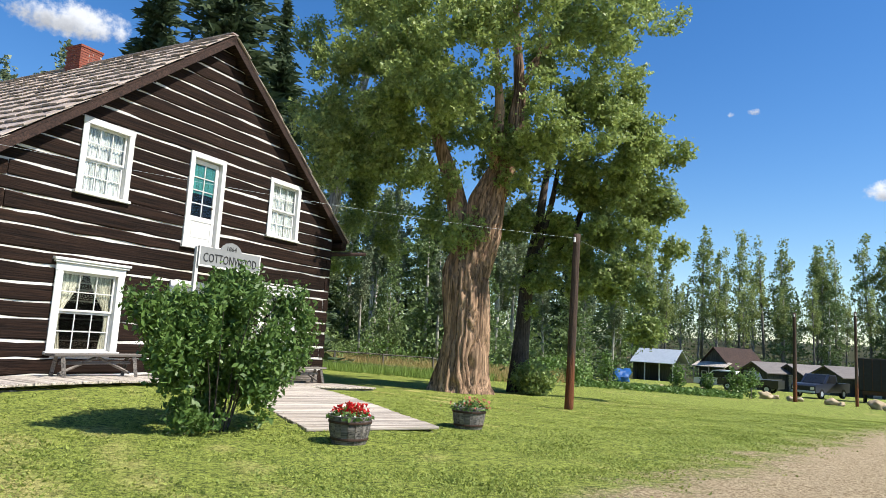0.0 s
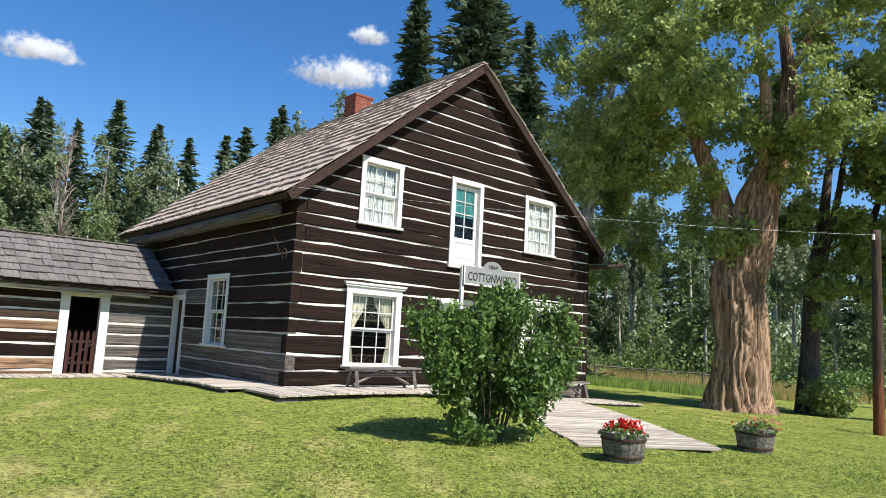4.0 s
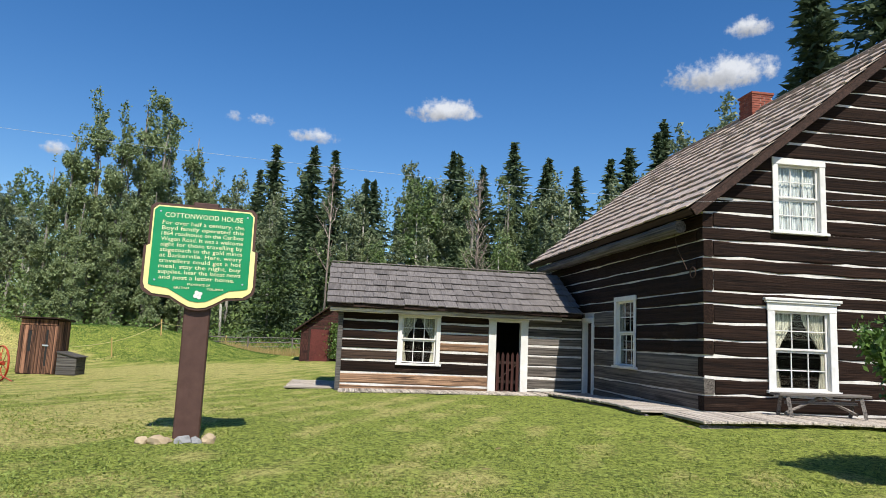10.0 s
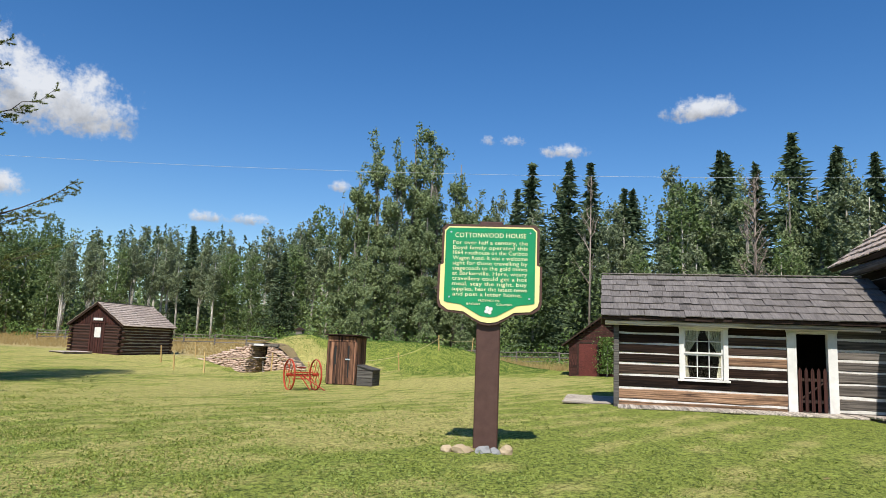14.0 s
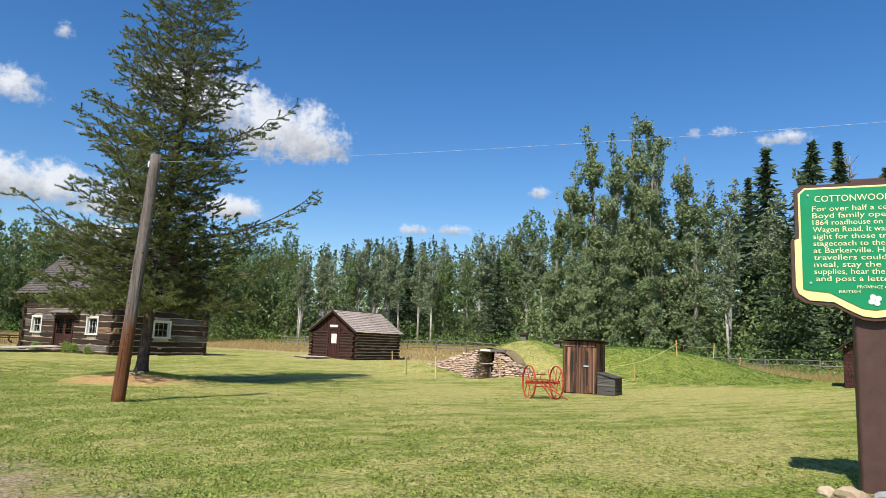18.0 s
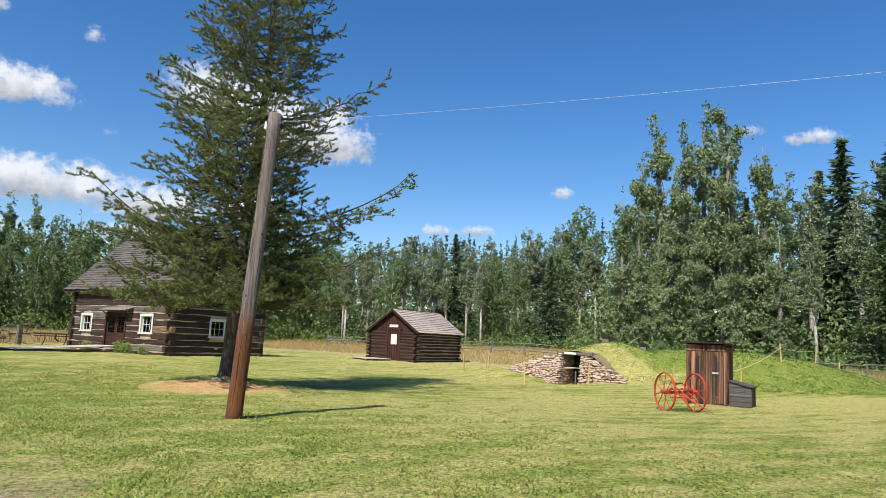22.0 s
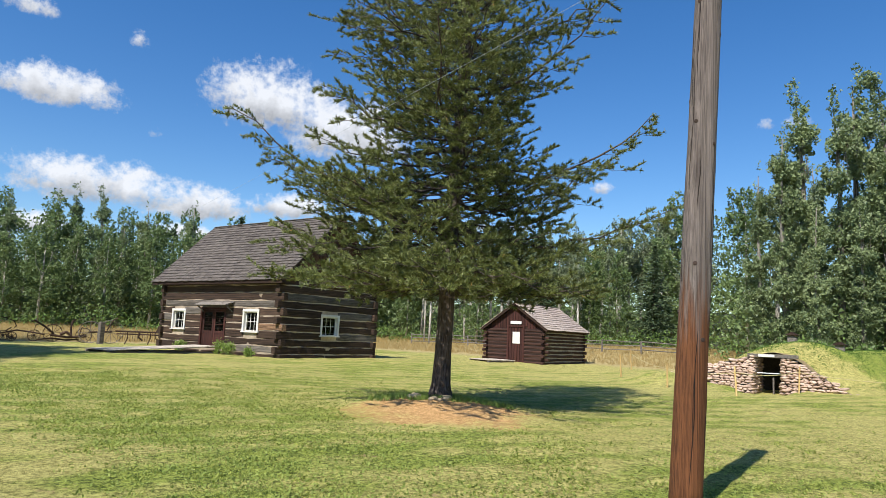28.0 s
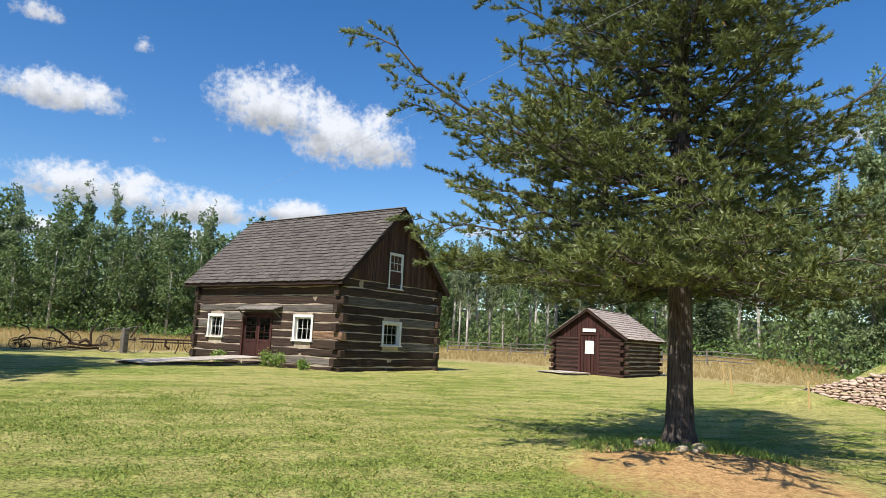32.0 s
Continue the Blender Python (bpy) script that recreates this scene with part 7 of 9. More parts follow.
def car(name, az, d, turn, paint, label, pickup=False, L=5.4, H=1.85):
    x, y = spot(az, d)
    c = thing(name, pose(x, y, gz(x, y), 0, 0, turn), label, "car")
    W = 1.9
    if pickup:
        prof = [(0, 0.45), (0, 0.95), (0.15, 1.08), (1.45, 1.15), (2.15, H), (3.2, H), (3.5, 1.2), (L, 1.2), (L, 0.45)]
        glass_prof = [(1.62, 1.2), (2.2, H - 0.1), (3.1, H - 0.1), (3.32, 1.2)]
    else:
        prof = [(0, 0.4), (0, 0.85), (0.1, 0.95), (1.2, 1.05), (1.9, H - 0.05), (2.3, H), (4.1, H - 0.05), (4.5, 1.0), (4.55, 0.4)]
        glass_prof = [(1.4, 1.08), (1.98, H - 0.12), (4.0, H - 0.14), (4.25, 1.08)]
        L = 4.55
    body = slab([(a, b) for a, b in prof], 0, W)
    part("body", body, paint, c)
    gl = bpy.data.materials.get("dark_car_glass") or surf("dark_car_glass", (0.01, 0.012, 0.014), (0.03, 0.033, 0.036), 2, (1, 1, 1), 0.08, 0.0, spec=0.6)
    part("side_window", slab(glass_prof, -0.012, -0.002), gl, c)
    part("side_window", slab(glass_prof, W + 0.002, W + 0.012), gl, c)
    fx0, fz0, fx1, fz1 = (1.46, 1.18, 2.1, H - 0.06) if pickup else (1.24, 1.09, 1.86, H - 0.1)
    part("windscreen", Shape().add([(fx0 - 0.01, 0.15, fz0 + 0.01), (fx0 - 0.01, W - 0.15, fz0 + 0.01), (fx1 - 0.01, W - 0.22, fz1 + 0.01), (fx1 - 0.01, 0.22, fz1 + 0.01), (fx0 + 0.05, 0.15, fz0), (fx0 + 0.05, W - 0.15, fz0), (fx1 + 0.05, W - 0.22, fz1), (fx1 + 0.05, 0.22, fz1)], [(0, 1, 2, 3), (7, 6, 5, 4), (0, 4, 5, 1), (1, 5, 6, 2), (2, 6, 7, 3), (3, 7, 4, 0)]), gl, c)
    part("grille", Shape().box(-0.02, 0.45, 0.62, 0.0, W - 0.45, 0.9), black_paint, c)
    part("bumper", Shape().box(-0.08, 0.05, 0.42, 0.0, W - 0.05, 0.58, 0.03), galvanised, c)
    for yy in (0.12, W - 0.4):
        part("headlight", Shape().box(-0.025, yy, 0.68, -0.002, yy + 0.28, 0.88), white_paint, c)
    for px in (0.95, L - 1.0):
        for yy in (-0.01, W - 0.2):
            w = part("wheel", Shape().tube([(px, yy, 0.37), (px, yy + 0.21, 0.37)], [0.37, 0.37], 20), black_paint, c)
            part("rim", Shape().tube([(px, yy - 0.012, 0.37), (px, yy + 0.222, 0.37)], [0.2, 0.2], 12), galvanised, w)


car_blue = surf("dark_blue_car_paint", (0.02, 0.025, 0.04), (0.04, 0.05, 0.075), 2, (1, 1, 1), 0.3, 0.0, spec=0.6)
car_white = surf("white_car_paint", (0.6, 0.6, 0.6), (0.72, 0.72, 0.72), 2, (1, 1, 1), 0.3, 0.0, spec=0.6)
car_dark = surf("dark_car_paint", (0.015, 0.015, 0.016), (0.03, 0.03, 0.032), 2, (1, 1, 1), 0.3, 0.0, spec=0.6)
car("pickup_truck", 88.6, 60, 62, car_blue, "dark blue pickup truck parked facing the lawn", True)
car("estate_car", 97.0, 74, -15, car_white, "white estate car parked before the cottage")
car("pickup_truck", 95.3, 70, -15, car_dark, "black pickup truck parked beside the white car", True)


def boulders():
    rng = random.Random(33)
    for az, d, r in ((91.9, 48, 0.75), (91.3, 49, 0.45), (90.2, 47, 0.5), (89.6, 48, 0.42), (87.6, 46, 0.6), (87.0, 45, 0.4), (84.8, 45, 0.85), (84.2, 43, 0.5), (96.3, 50, 0.6), (94.3, 49, 0.5), (99.5, 52, 0.5), (98.0, 51, 0.5)):
        x, y = spot(az, d)
        b = part("boulder", stone_shape(r * 0.5, rng, 0.75, 2), pale_stone, None, smooth=True, m=pose(x, y, gz(x, y) + r * 0.25, 0, 0, rng.uniform(0, 360)))
        tagged(b, "pale grey boulder lining the far parking edge", "boulder", "boulders along the parking")
    x, y = spot(102.6, 70)
    b = thing("tarp_pile", pose(x, y, gz(x, y)), "blue tarpaulin heaped beside the shop shed", "tarpaulin")
    part("tarp", stone_shape(1.1, rng, 0.8, 2), surf("blue_tarpaulin", (0.01, 0.06, 0.22), (0.02, 0.12, 0.36), 3, (1, 1, 1), 0.5, 0.4), b, m=pose(0, 0, 0.5))


boulders()


def farm_machine(x, y, turn, wheels, bars, label, pale=False, seat=None):
    """An old implement: spoked wheels (place, radius, band width) and bent iron bars; an iron seat on its spring."""
    c = thing("farm_implement", pose(x, y, gz(x, y), 0, 0, turn), label, "farm implement", "old farm implements in a row")
    mat = grey_plank if pale else iron
    for (px, py, r, band) in wheels:
        w = part("wheel", Shape().ring((px, py, r), r - 0.02, 0.022, "y", 32, 6, band), mat, c)
        for k in range(12):
            a = 2 * math.pi * k / 12 + 0.1
            part("spoke", Shape().tube([(px, py + 0.04 * (-1) ** k, r), (px + (r - 0.02) * math.cos(a), py, r + (r - 0.02) * math.sin(a))], [0.016, 0.012], 5), mat, w)
        part("hub", Shape().tube([(px, py - 0.12, r), (px, py + 0.12, r)], [0.065, 0.055], 10), iron, w)
    for pts, r in bars:
        part("bar", Shape().tube(pts, [r] * len(pts), 7), iron, c)
    if seat:
        st = Shape()
        for i in range(7):
            for j in range(7):
                u, v = i / 3 - 1, j / 3 - 1
                st.v.append((seat[0] + 0.22 * u, seat[1] + 0.2 * v * (1 - 0.3 * max(0, u)), seat[2] + 0.07 * (u * u + v * v)))
        st.f = [(i * 7 + j, i * 7 + j + 1, i * 7 + j + 8, i * 7 + j + 7) for i in range(6) for j in range(6)]
        part("seat", st, iron, c, smooth=True)


ROW = 154
farm_machine(-22.96, -57.19, ROW, [(-0.95, 0.0, 0.30, 1.6), (0.55, 0.2, 0.34, 1.6), (-0.5, -0.5, 0.26, 1.4)], [([(-1.1, 0, 0.42), (-0.3, 0, 0.62), (0.5, 0, 0.52), (1.1, 0, 0.42)], 0.045), ([(-0.7, 0, 0.5), (-0.35, 0, 0.85), (-0.5, 0, 1.15), (-0.85, 0, 1.25)], 0.032), ([(0.5, 0.2, 0.5), (0.6, 0.2, 0.95), (0.8, 0.2, 1.05)], 0.028), ([(-0.6, 0.1, 0.75), (-0.8, 0.1, 0.62), (-0.85, 0.1, 0.35), (-0.6, 0.1, 0.12), (-0.3, 0.1, 0.18)], 0.04)], "rusty riding plough with curved spring seat", seat=(-0.95, 0, 1.27))
farm_machine(-24.77, -56.37, ROW, [(-0.5, 0.3, 0.52, 4.0), (1.15, 0.2, 0.45, 4.0)], [([(-0.6, 0, 0.42), (0.3, 0, 0.30), (1.3, 0, 0.40)], 0.07), ([(-0.5, 0, 0.55), (-1.0, 0, 0.95), (-1.45, 0, 1.22), (-1.6, 0, 1.15)], 0.055), ([(0.5, 0, 0.3), (0.42, 0, 0.9), (0.5, 0, 1.3), (0.66, 0, 1.4)], 0.06), ([(-1.2, 0.1, 0.1), (-0.6, 0.1, 0.22), (0.2, 0.1, 0.14), (0.9, 0.1, 0.2)], 0.05), ([(0.9, 0, 0.4), (1.0, 0, 0.9), (1.15, 0, 0.98)], 0.03), ([(-0.1, -0.2, 0.45), (0.2, -0.2, 0.62), (0.5, -0.2, 0.42)], 0.09)], "rusty mower with thick levers and broad iron wheels")
farm_machine(-26.53, -55.47, ROW, [(-0.5, -0.1, 0.66, 1.6), (0.62, 0.3, 0.72, 1.6)], [([(-0.5, -0.3, 0.66), (0.62, 0.5, 0.72)], 0.05), ([(0.4, 0.2, 0.8), (0.75, 0.2, 1.5), (0.95, 0.2, 1.56)], 0.04)], "pair of large pale spoked cart wheels", pale=True)
farm_machine(-27.27, -55.07, ROW, [(2.95, 0.4, 0.62, 1.5)], [([(0.0, 0, 0.78), (3.1, 0, 0.78)], 0.05), ([(0.1, 0.2, 0.62), (3.0, 0.2, 0.62)], 0.04), ([(0.7, 0, 0.8), (0.75, 0.1, 0.4), (0.6, 0.1, 0.0)], 0.035), ([(2.0, 0, 0.8), (2.05, 0.1, 0.4), (1.9, 0.1, 0.0)], 0.035), ([(1.4, 0, 0.78), (1.35, 0, 0.45), (1.6, 0, 0.25)], 0.06), ([(2.8, 0, 0.8), (2.75, 0, 1.2), (2.85, 0, 1.45)], 0.03)] + [([(0.15 + 0.14 * i, 0, 0.86), (0.15 + 0.14 * i, -0.22, 0.76), (0.15 + 0.14 * i, -0.34, 0.48), (0.15 + 0.14 * i, -0.22, 0.22)], 0.012) for i in range(21)], "long rusty hay rake with a row of curved teeth")
tagged(part("gate_post", Shape().box(-0.15, -0.15, -0.1, 0.15, 0.15, 1.3, 0.03), log_grey, None, m=pose(-26.14, -54.55, gz(-26.14, -54.55))), "thick weathered wooden post beside the hay rake", "post")


def rail_fence(points, label, h=1.05, rails=3, gap=3.2):
    f = thing("rail_fence", pose(0, 0, 0), label, "fence")
    rng = random.Random(int(abs(points[0][0]) * 7 + abs(points[0][1])))
    for (x0, y0), (x1, y1) in zip(points, points[1:]):
        n = max(1, int(math.hypot(x1 - x0, y1 - y0) / gap))
        for i in range(n):
            a, b = Vector((x0 + (x1 - x0) * i / n, y0 + (y1 - y0) * i / n, 0)), Vector((x0 + (x1 - x0) * (i + 1) / n, y0 + (y1 - y0) * (i + 1) / n, 0))
            part("post", Shape().tube([(a.x, a.y, gz(a.x, a.y) - 0.1), (a.x + rng.uniform(-0.05, 0.05), a.y, gz(a.x, a.y) + h)], [0.08, 0.065], 7), grey_plank, f)
            for k in range(rails):
                z = h * (0.3 + 0.62 * k / max(1, rails - 1))
                part("rail", Shape().tube([(a.x, a.y, gz(a.x, a.y) + z + rng.uniform(-0.05, 0.05)), (b.x, b.y, gz(b.x, b.y) + z + rng.uniform(-0.05, 0.05))], [0.05, 0.04], 6), grey_plank, f)


rail_fence([(-52.5, -20), (-53.5, 6)], "grey pole rail fence before the woods")
rail_fence([(-58, -56), (-59, -30)], "grey pole rail fence across the hay field")
rail_fence([(-36, 33.5), (-17, 39)], "grey pole rail fence at the meadow edge", 1.1, 2)


# ---- trees ----
def twig_points(blobs, n, rng, gap=0.05, freq=0.45, seed=0.0, shell=0.55):
    """Points inside a set of ellipsoids, more of them near the surface, with noisy gaps."""
    vol = np.array([b[3] * b[4] * b[5] for b in blobs])
    vol = vol / vol.sum()
    out = []
    while len(out) < n:
        b = blobs[rng.choice(len(blobs), p=vol)]
        d = rng.normal(size=3)
        d /= np.linalg.norm(d)
        r = rng.uniform(0, 1) ** shell
        p = np.array(b[:3]) + d * r * np.array(b[3:6])
        f = noise.noise(Vector(p * freq) + Vector((seed, seed, 0))) + 0.5 * noise.noise(Vector(p * freq * 2.3) + Vector((0, seed, seed)))
        if f > gap - 0.25 * (1 - r):
            out.append(p)
    return np.array(out)


def lobes_of(blobs, n, lo, hi, rng, squash=0.8):
    """Splits the large masses of a crown into many rounded lobes near their surface."""
    vol = np.array([(b[3] * b[4] * b[5]) ** 0.55 for b in blobs])
    out = []
    for k in rng.choice(len(blobs), size=n, p=vol / vol.sum()):
        b = blobs[k]
        d = rng.normal(size=3)
        d /= np.linalg.norm(d)
        c = np.array(b[:3]) + d * rng.uniform(0.25, 1) ** 0.5 * np.array(b[3:6]) * 0.9
        r = rng.uniform(lo, hi)
        out.append((c[0], c[1], c[2], r, r, r * squash))
    return out


def clump(points, per, spread, rng, centre=None):
    """Leaves strung along short twigs that point outwards and up."""
    n = len(points)
    out = rng.normal(size=(n, 3)) * 0.6
    if centre is not None:
        d = points - np.asarray(centre)
        out += d / (np.linalg.norm(d, axis=1)[:, None] + 1e-6)
    out[:, 2] += 0.35
    out /= np.linalg.norm(out, axis=1)[:, None]
    P, D = np.repeat(points, per, axis=0), np.repeat(out, per, axis=0)
    return P + D * rng.uniform(-1.9, 1.9, (len(P), 1)) * spread + rng.normal(size=P.shape) * spread * 0.42


def leafy_tree(name, trunk, radii, blobs, twigs, per, leaf, material, bark, seed, spread=0.32, gap=0.0, freq=0.45, limbs=10, limb_r=0.12, sides=12, m=None, label="", category="tree", group="", up=0.4, ridge=0.0, lobes=None, low=0.4, shell=0.33, fill=0.0, steep=0.0):
    rng = np.random.default_rng(seed)
    t = thing(name, m or pose(0, 0, 0), label, category, group)
    if lobes:
        blobs = [(*b[:3], b[3] * fill, b[4] * fill, b[5] * fill) for b in blobs if fill] + lobes_of(blobs, *lobes, rng)
    P = twig_points(blobs, twigs, rng, gap, freq, seed * 1.7, shell)
    path, rad = list(trunk), list(radii)
    if ridge:
        # close rings for the flared foot and the furrowed bark
        path, rad = [], []
        for (p, q), (r0, r1) in zip(zip(trunk, trunk[1:]), zip(radii, radii[1:])):
            n = max(1, int((q[2] - p[2]) / 0.14))
            for i in range(n):
                path.append(Vector(p).lerp(Vector(q), i / n))
                rad.append(r0 + (r1 - r0) * i / n)
        path.append(Vector(trunk[-1]))
        rad.append(radii[-1])
    sh = Shape().tube(path, rad, sides)
    if ridge:
        for i, v in enumerate(sh.v):
            a, c = 2 * math.pi * (i % sides) / sides, Vector(path[i // sides])
            warp = 1.5 * noise.noise(Vector((math.cos(a) * 1.3, math.sin(a) * 1.3, v[2] * 0.45))) + 0.5 * noise.noise(Vector((math.cos(a) * 4, math.sin(a) * 4, v[2] * 1.6)))
            k = 1 + ridge * (abs(math.sin(12 * a + 4.5 * warp)) ** 0.7 - 0.65) + 0.5 * ridge * noise.noise(Vector((math.cos(a) * 3, math.sin(a) * 3, v[2] * 0.5 + 9)))
            sh.v[i] = tuple(c + (Vector(v) - c) * k)
    part("trunk", sh, bark, t, smooth=True)
    tips = rng.choice(len(P), size=min(limbs, len(P)), replace=False)
    tr = [Vector(p) for p in trunk]
    lo = max(1, int(len(tr) * low))
    for k in tips:
        q = Vector(P[k])
        cand = [p for p in tr[lo:] if p.z < q.z] or [tr[lo]]
        s = min(cand, key=lambda p: (p - q).length + 0.6 * abs(q.z - p.z - (q - p).length * 0.5))
        L = (q - s).length
        if steep and q.z - s.z < steep * math.hypot(q.x - s.x, q.y - s.y):
            continue
        mid = s.lerp(q, 0.5) + Vector((0, 0, 0.06 * L)) + Vector(rng.normal(size=3)) * 0.05 * L
        r0 = limb_r * (0.5 + 0.5 * min(1, L / 5))
        part("limb", Shape().tube([s, s.lerp(mid, 0.5) + Vector(rng.normal(size=3)) * 0.03 * L, mid, mid.lerp(q, 0.6) + Vector(rng.normal(size=3)) * 0.03 * L, q], [r0, r0 * 0.8, r0 * 0.55, r0 * 0.35, r0 * 0.12], 6), bark, t, smooth=True)
    C = clump(P, per, spread, rng, P.mean(axis=0))
    part("crown", cards("crown", C, leaf, material, rng, up, tri=True), None, t)
    return t


def spruce_tree(name, h, r, seed, m=None, label="", group="", whorls=34, per=9, dens=9, size=0.24, bark=None, base=0.06, material=None):
    rng = np.random.default_rng(seed)
    t = thing(name, m or pose(0, 0, 0), label, "tree", group)
    part("trunk", Shape().tube([(0, 0, -0.2), (0.04, 0, h * 0.5), (0, 0, h)], [h * 0.014, h * 0.008, 0.01], 8), bark or bark_pine, t, smooth=True)
    C, D, Nn = [], [], []
    for i in range(whorls):
        f = base + (1 - base) * (i + rng.uniform(-0.4, 0.4)) / whorls
        f = min(max(f, base), 0.995)
        R = r * (1 - f) ** 1.02 * rng.uniform(0.62, 1.12) + 0.07
        for k in range(per):
            a = rng.uniform(0, 2 * math.pi)
            Rk = R * rng.uniform(0.6, 1.15)
            dz = rng.uniform(-0.9, 0.9) * h / whorls
            n = max(3, int(dens * Rk / r * 1.6))
            for s in np.linspace(0.12, 1.0, n):
                droop = -0.46 * s * Rk + 0.26 * s * s * Rk
                p = np.array([math.cos(a) * s * Rk, math.sin(a) * s * Rk, min(f * h + dz, h) + droop])
                side = rng.normal() * 0.16 * Rk * (1 - 0.6 * s)
                p += np.array([-math.sin(a) * side, math.cos(a) * side, rng.normal() * 0.05])
                C.append(p)
                D.append([math.cos(a), math.sin(a), -0.35 + 0.3 * s])
                Nn.append([0, 0, 1])
    part("crown", cards("crown", C, size, material or needle_spruce, rng, 0.0, 1.7, 0.3, D, None, tri=True), None, t)
    return t


# the great cottonwood beside the house, its dark neighbour and the poplar behind the gable
def near_trees():
    x, y = -10.4, 21.8
    z = gz(x, y)
    trunk = [(0, 0, -0.2), (0.0, 0, 0.25), (0.04, 0.02, 0.9), (0.10, 0.04, 2.0), (0.02, 0.0, 3.2), (-0.08, -0.05, 4.1), (0.1, 0.02, 4.7), (0.38, 0.14, 5.5), (0.52, 0.2, 6.7), (0.85, 0.36, 7.7), (1.3, 0.55, 8.8), (1.5, 0.6, 11), (1.2, 0.4, 15)]
    radii = [1.16, 0.95, 0.84, 0.78, 0.76, 0.78, 0.75, 0.70, 0.62, 0.50, 0.36, 0.21, 0.08]
    blobs = [(0.5, 0.3, 13.0, 5.8, 5.8, 5.5), (3.4, 1.2, 9.8, 3.4, 3.2, 3.4), (4.2, 3.0, 8.0, 2.4, 1.9, 1.7), (-3.0, -1.0, 10.5, 3.6, 3.4, 3.4), (-1.6, -1.6, 8.2, 1.9, 1.9, 1.6), (0.5, 0.3, 18.0, 5.0, 5.0, 4.5), (-4.4, -2.2, 8.4, 2.2, 2.2, 2.6), (-3.6, -1.6, 15.5, 3.4, 3.4, 4.0), (4.4, 1.8, 14.5, 3.0, 3.0, 4.0), (1.6, -3.4, 11.0, 3.4, 2.4, 2.8), (-1.6, -3.2, 12.0, 3.0, 2.2, 3.4), (-0.6, -1.8, 9.8, 2.2, 1.2, 1.5), (-0.5, -1.3, 7.6, 1.3, 0.8, 0.9), (1.9, -0.9, 8.6, 1.2, 0.8, 0.9), (-1.2, -1.1, 6.2, 1.1, 0.8, 1.2), (-0.1, -1.05, 5.6, 0.8, 0.4, 0.6), (4.9, 1.7, 9.2, 1.8, 1.8, 1.7)]
    t = leafy_tree("cottonwood_tree", trunk, radii, blobs, 8600, 17, 0.078, leaf_cotton, bark_cotton, 101, 0.15, 0.0, 0.8, 30, 0.11, 120, pose(x, y, z), "huge old cottonwood with deeply furrowed brown bark", ridge=0.24, lobes=(260, 0.45, 1.1), low=0.6, steep=0.8, up=0.8)
    part("limb", Shape().tube([(0.0, 0.0, 5.0), (-0.25, -0.2, 6.0), (-0.6, -0.3, 7.4), (-1.2, -0.6, 9.2), (-1.6, -0.7, 12.0)], [0.5, 0.42, 0.34, 0.22, 0.08], 18), bark_cotton, t, smooth=True)
    part("limb", Shape().tube([(0.9, 0.3, 7.4), (1.0, -0.2, 8.4), (1.2, -0.5, 10.0), (1.0, -0.6, 12.5)], [0.3, 0.24, 0.18, 0.06], 12), bark_cotton, t, smooth=True)
    x, y = -9.6, 25.2
    dark = leafy_tree("cottonwood_tree", [(0, 0, -0.2), (0.1, 0, 2), (0.2, 0.1, 4.4), (0.5, 0.3, 6.5), (0.9, 0.4, 10)], [0.46, 0.31, 0.27, 0.20, 0.08],
               [(1.5, 0.5, 10, 4.4, 4.2, 4.2), (2.6, 0.8, 6.6, 3.2, 3.0, 2.4), (3.8, 0.6, 8.5, 3.0, 2.6, 2.6), (3.0, 0.4, 4.9, 2.2, 1.8, 1.3), (0.3, -0.4, 6.0, 1.6, 1.2, 1.4), (1.5, -0.8, 6.0, 1.6, 1.0, 1.4), (2.2, -0.7, 4.7, 1.4, 0.9, 1.0), (1.0, -0.7, 5.0, 1.0, 0.8, 1.0), (0.2, -0.6, 3.5, 0.7, 0.6, 0.8), (0.2, 0.0, 1.5, 0.8, 0.8, 1.3), (0.6, -0.2, 0.8, 1.0, 0.9, 0.8), (0.3, -0.5, 4.2, 0.9, 0.6, 0.9), (4.6, 0.2, 3.2, 1.3, 1.1, 1.1), (3.2, 0.0, 3.7, 1.5, 1.3, 1.2), (4.4, 0.3, 5.6, 1.6, 1.4, 1.5), (4.0, 0.5, 7.6, 1.8, 1.8, 1.8)], 4700, 15, 0.080, leaf_cotton, bark_pine, 102, 0.16, 0.10, 0.8, 12, 0.10, 12, pose(x, y, gz(x, y)), "dark-trunked cottonwood with leafy shoots at its foot", lobes=(110, 0.35, 0.75), low=0.5, steep=0.7, up=0.8)
    for q, r in (((2.0, 0.3, 6.4), 0.17), ((1.2, -0.1, 7.6), 0.14)):
        part("limb", Shape().tube([(0.15, 0.05, 4.0), Vector((0.15, 0.05, 4.0)).lerp(Vector(q), 0.5) - Vector((0, 0, 0.25)), q, Vector(q) * 1.35], [r, r * 0.9, r * 0.75, r * 0.3], 10), bark_pine, dark, smooth=True)
    x, y = -19.5, 24.5
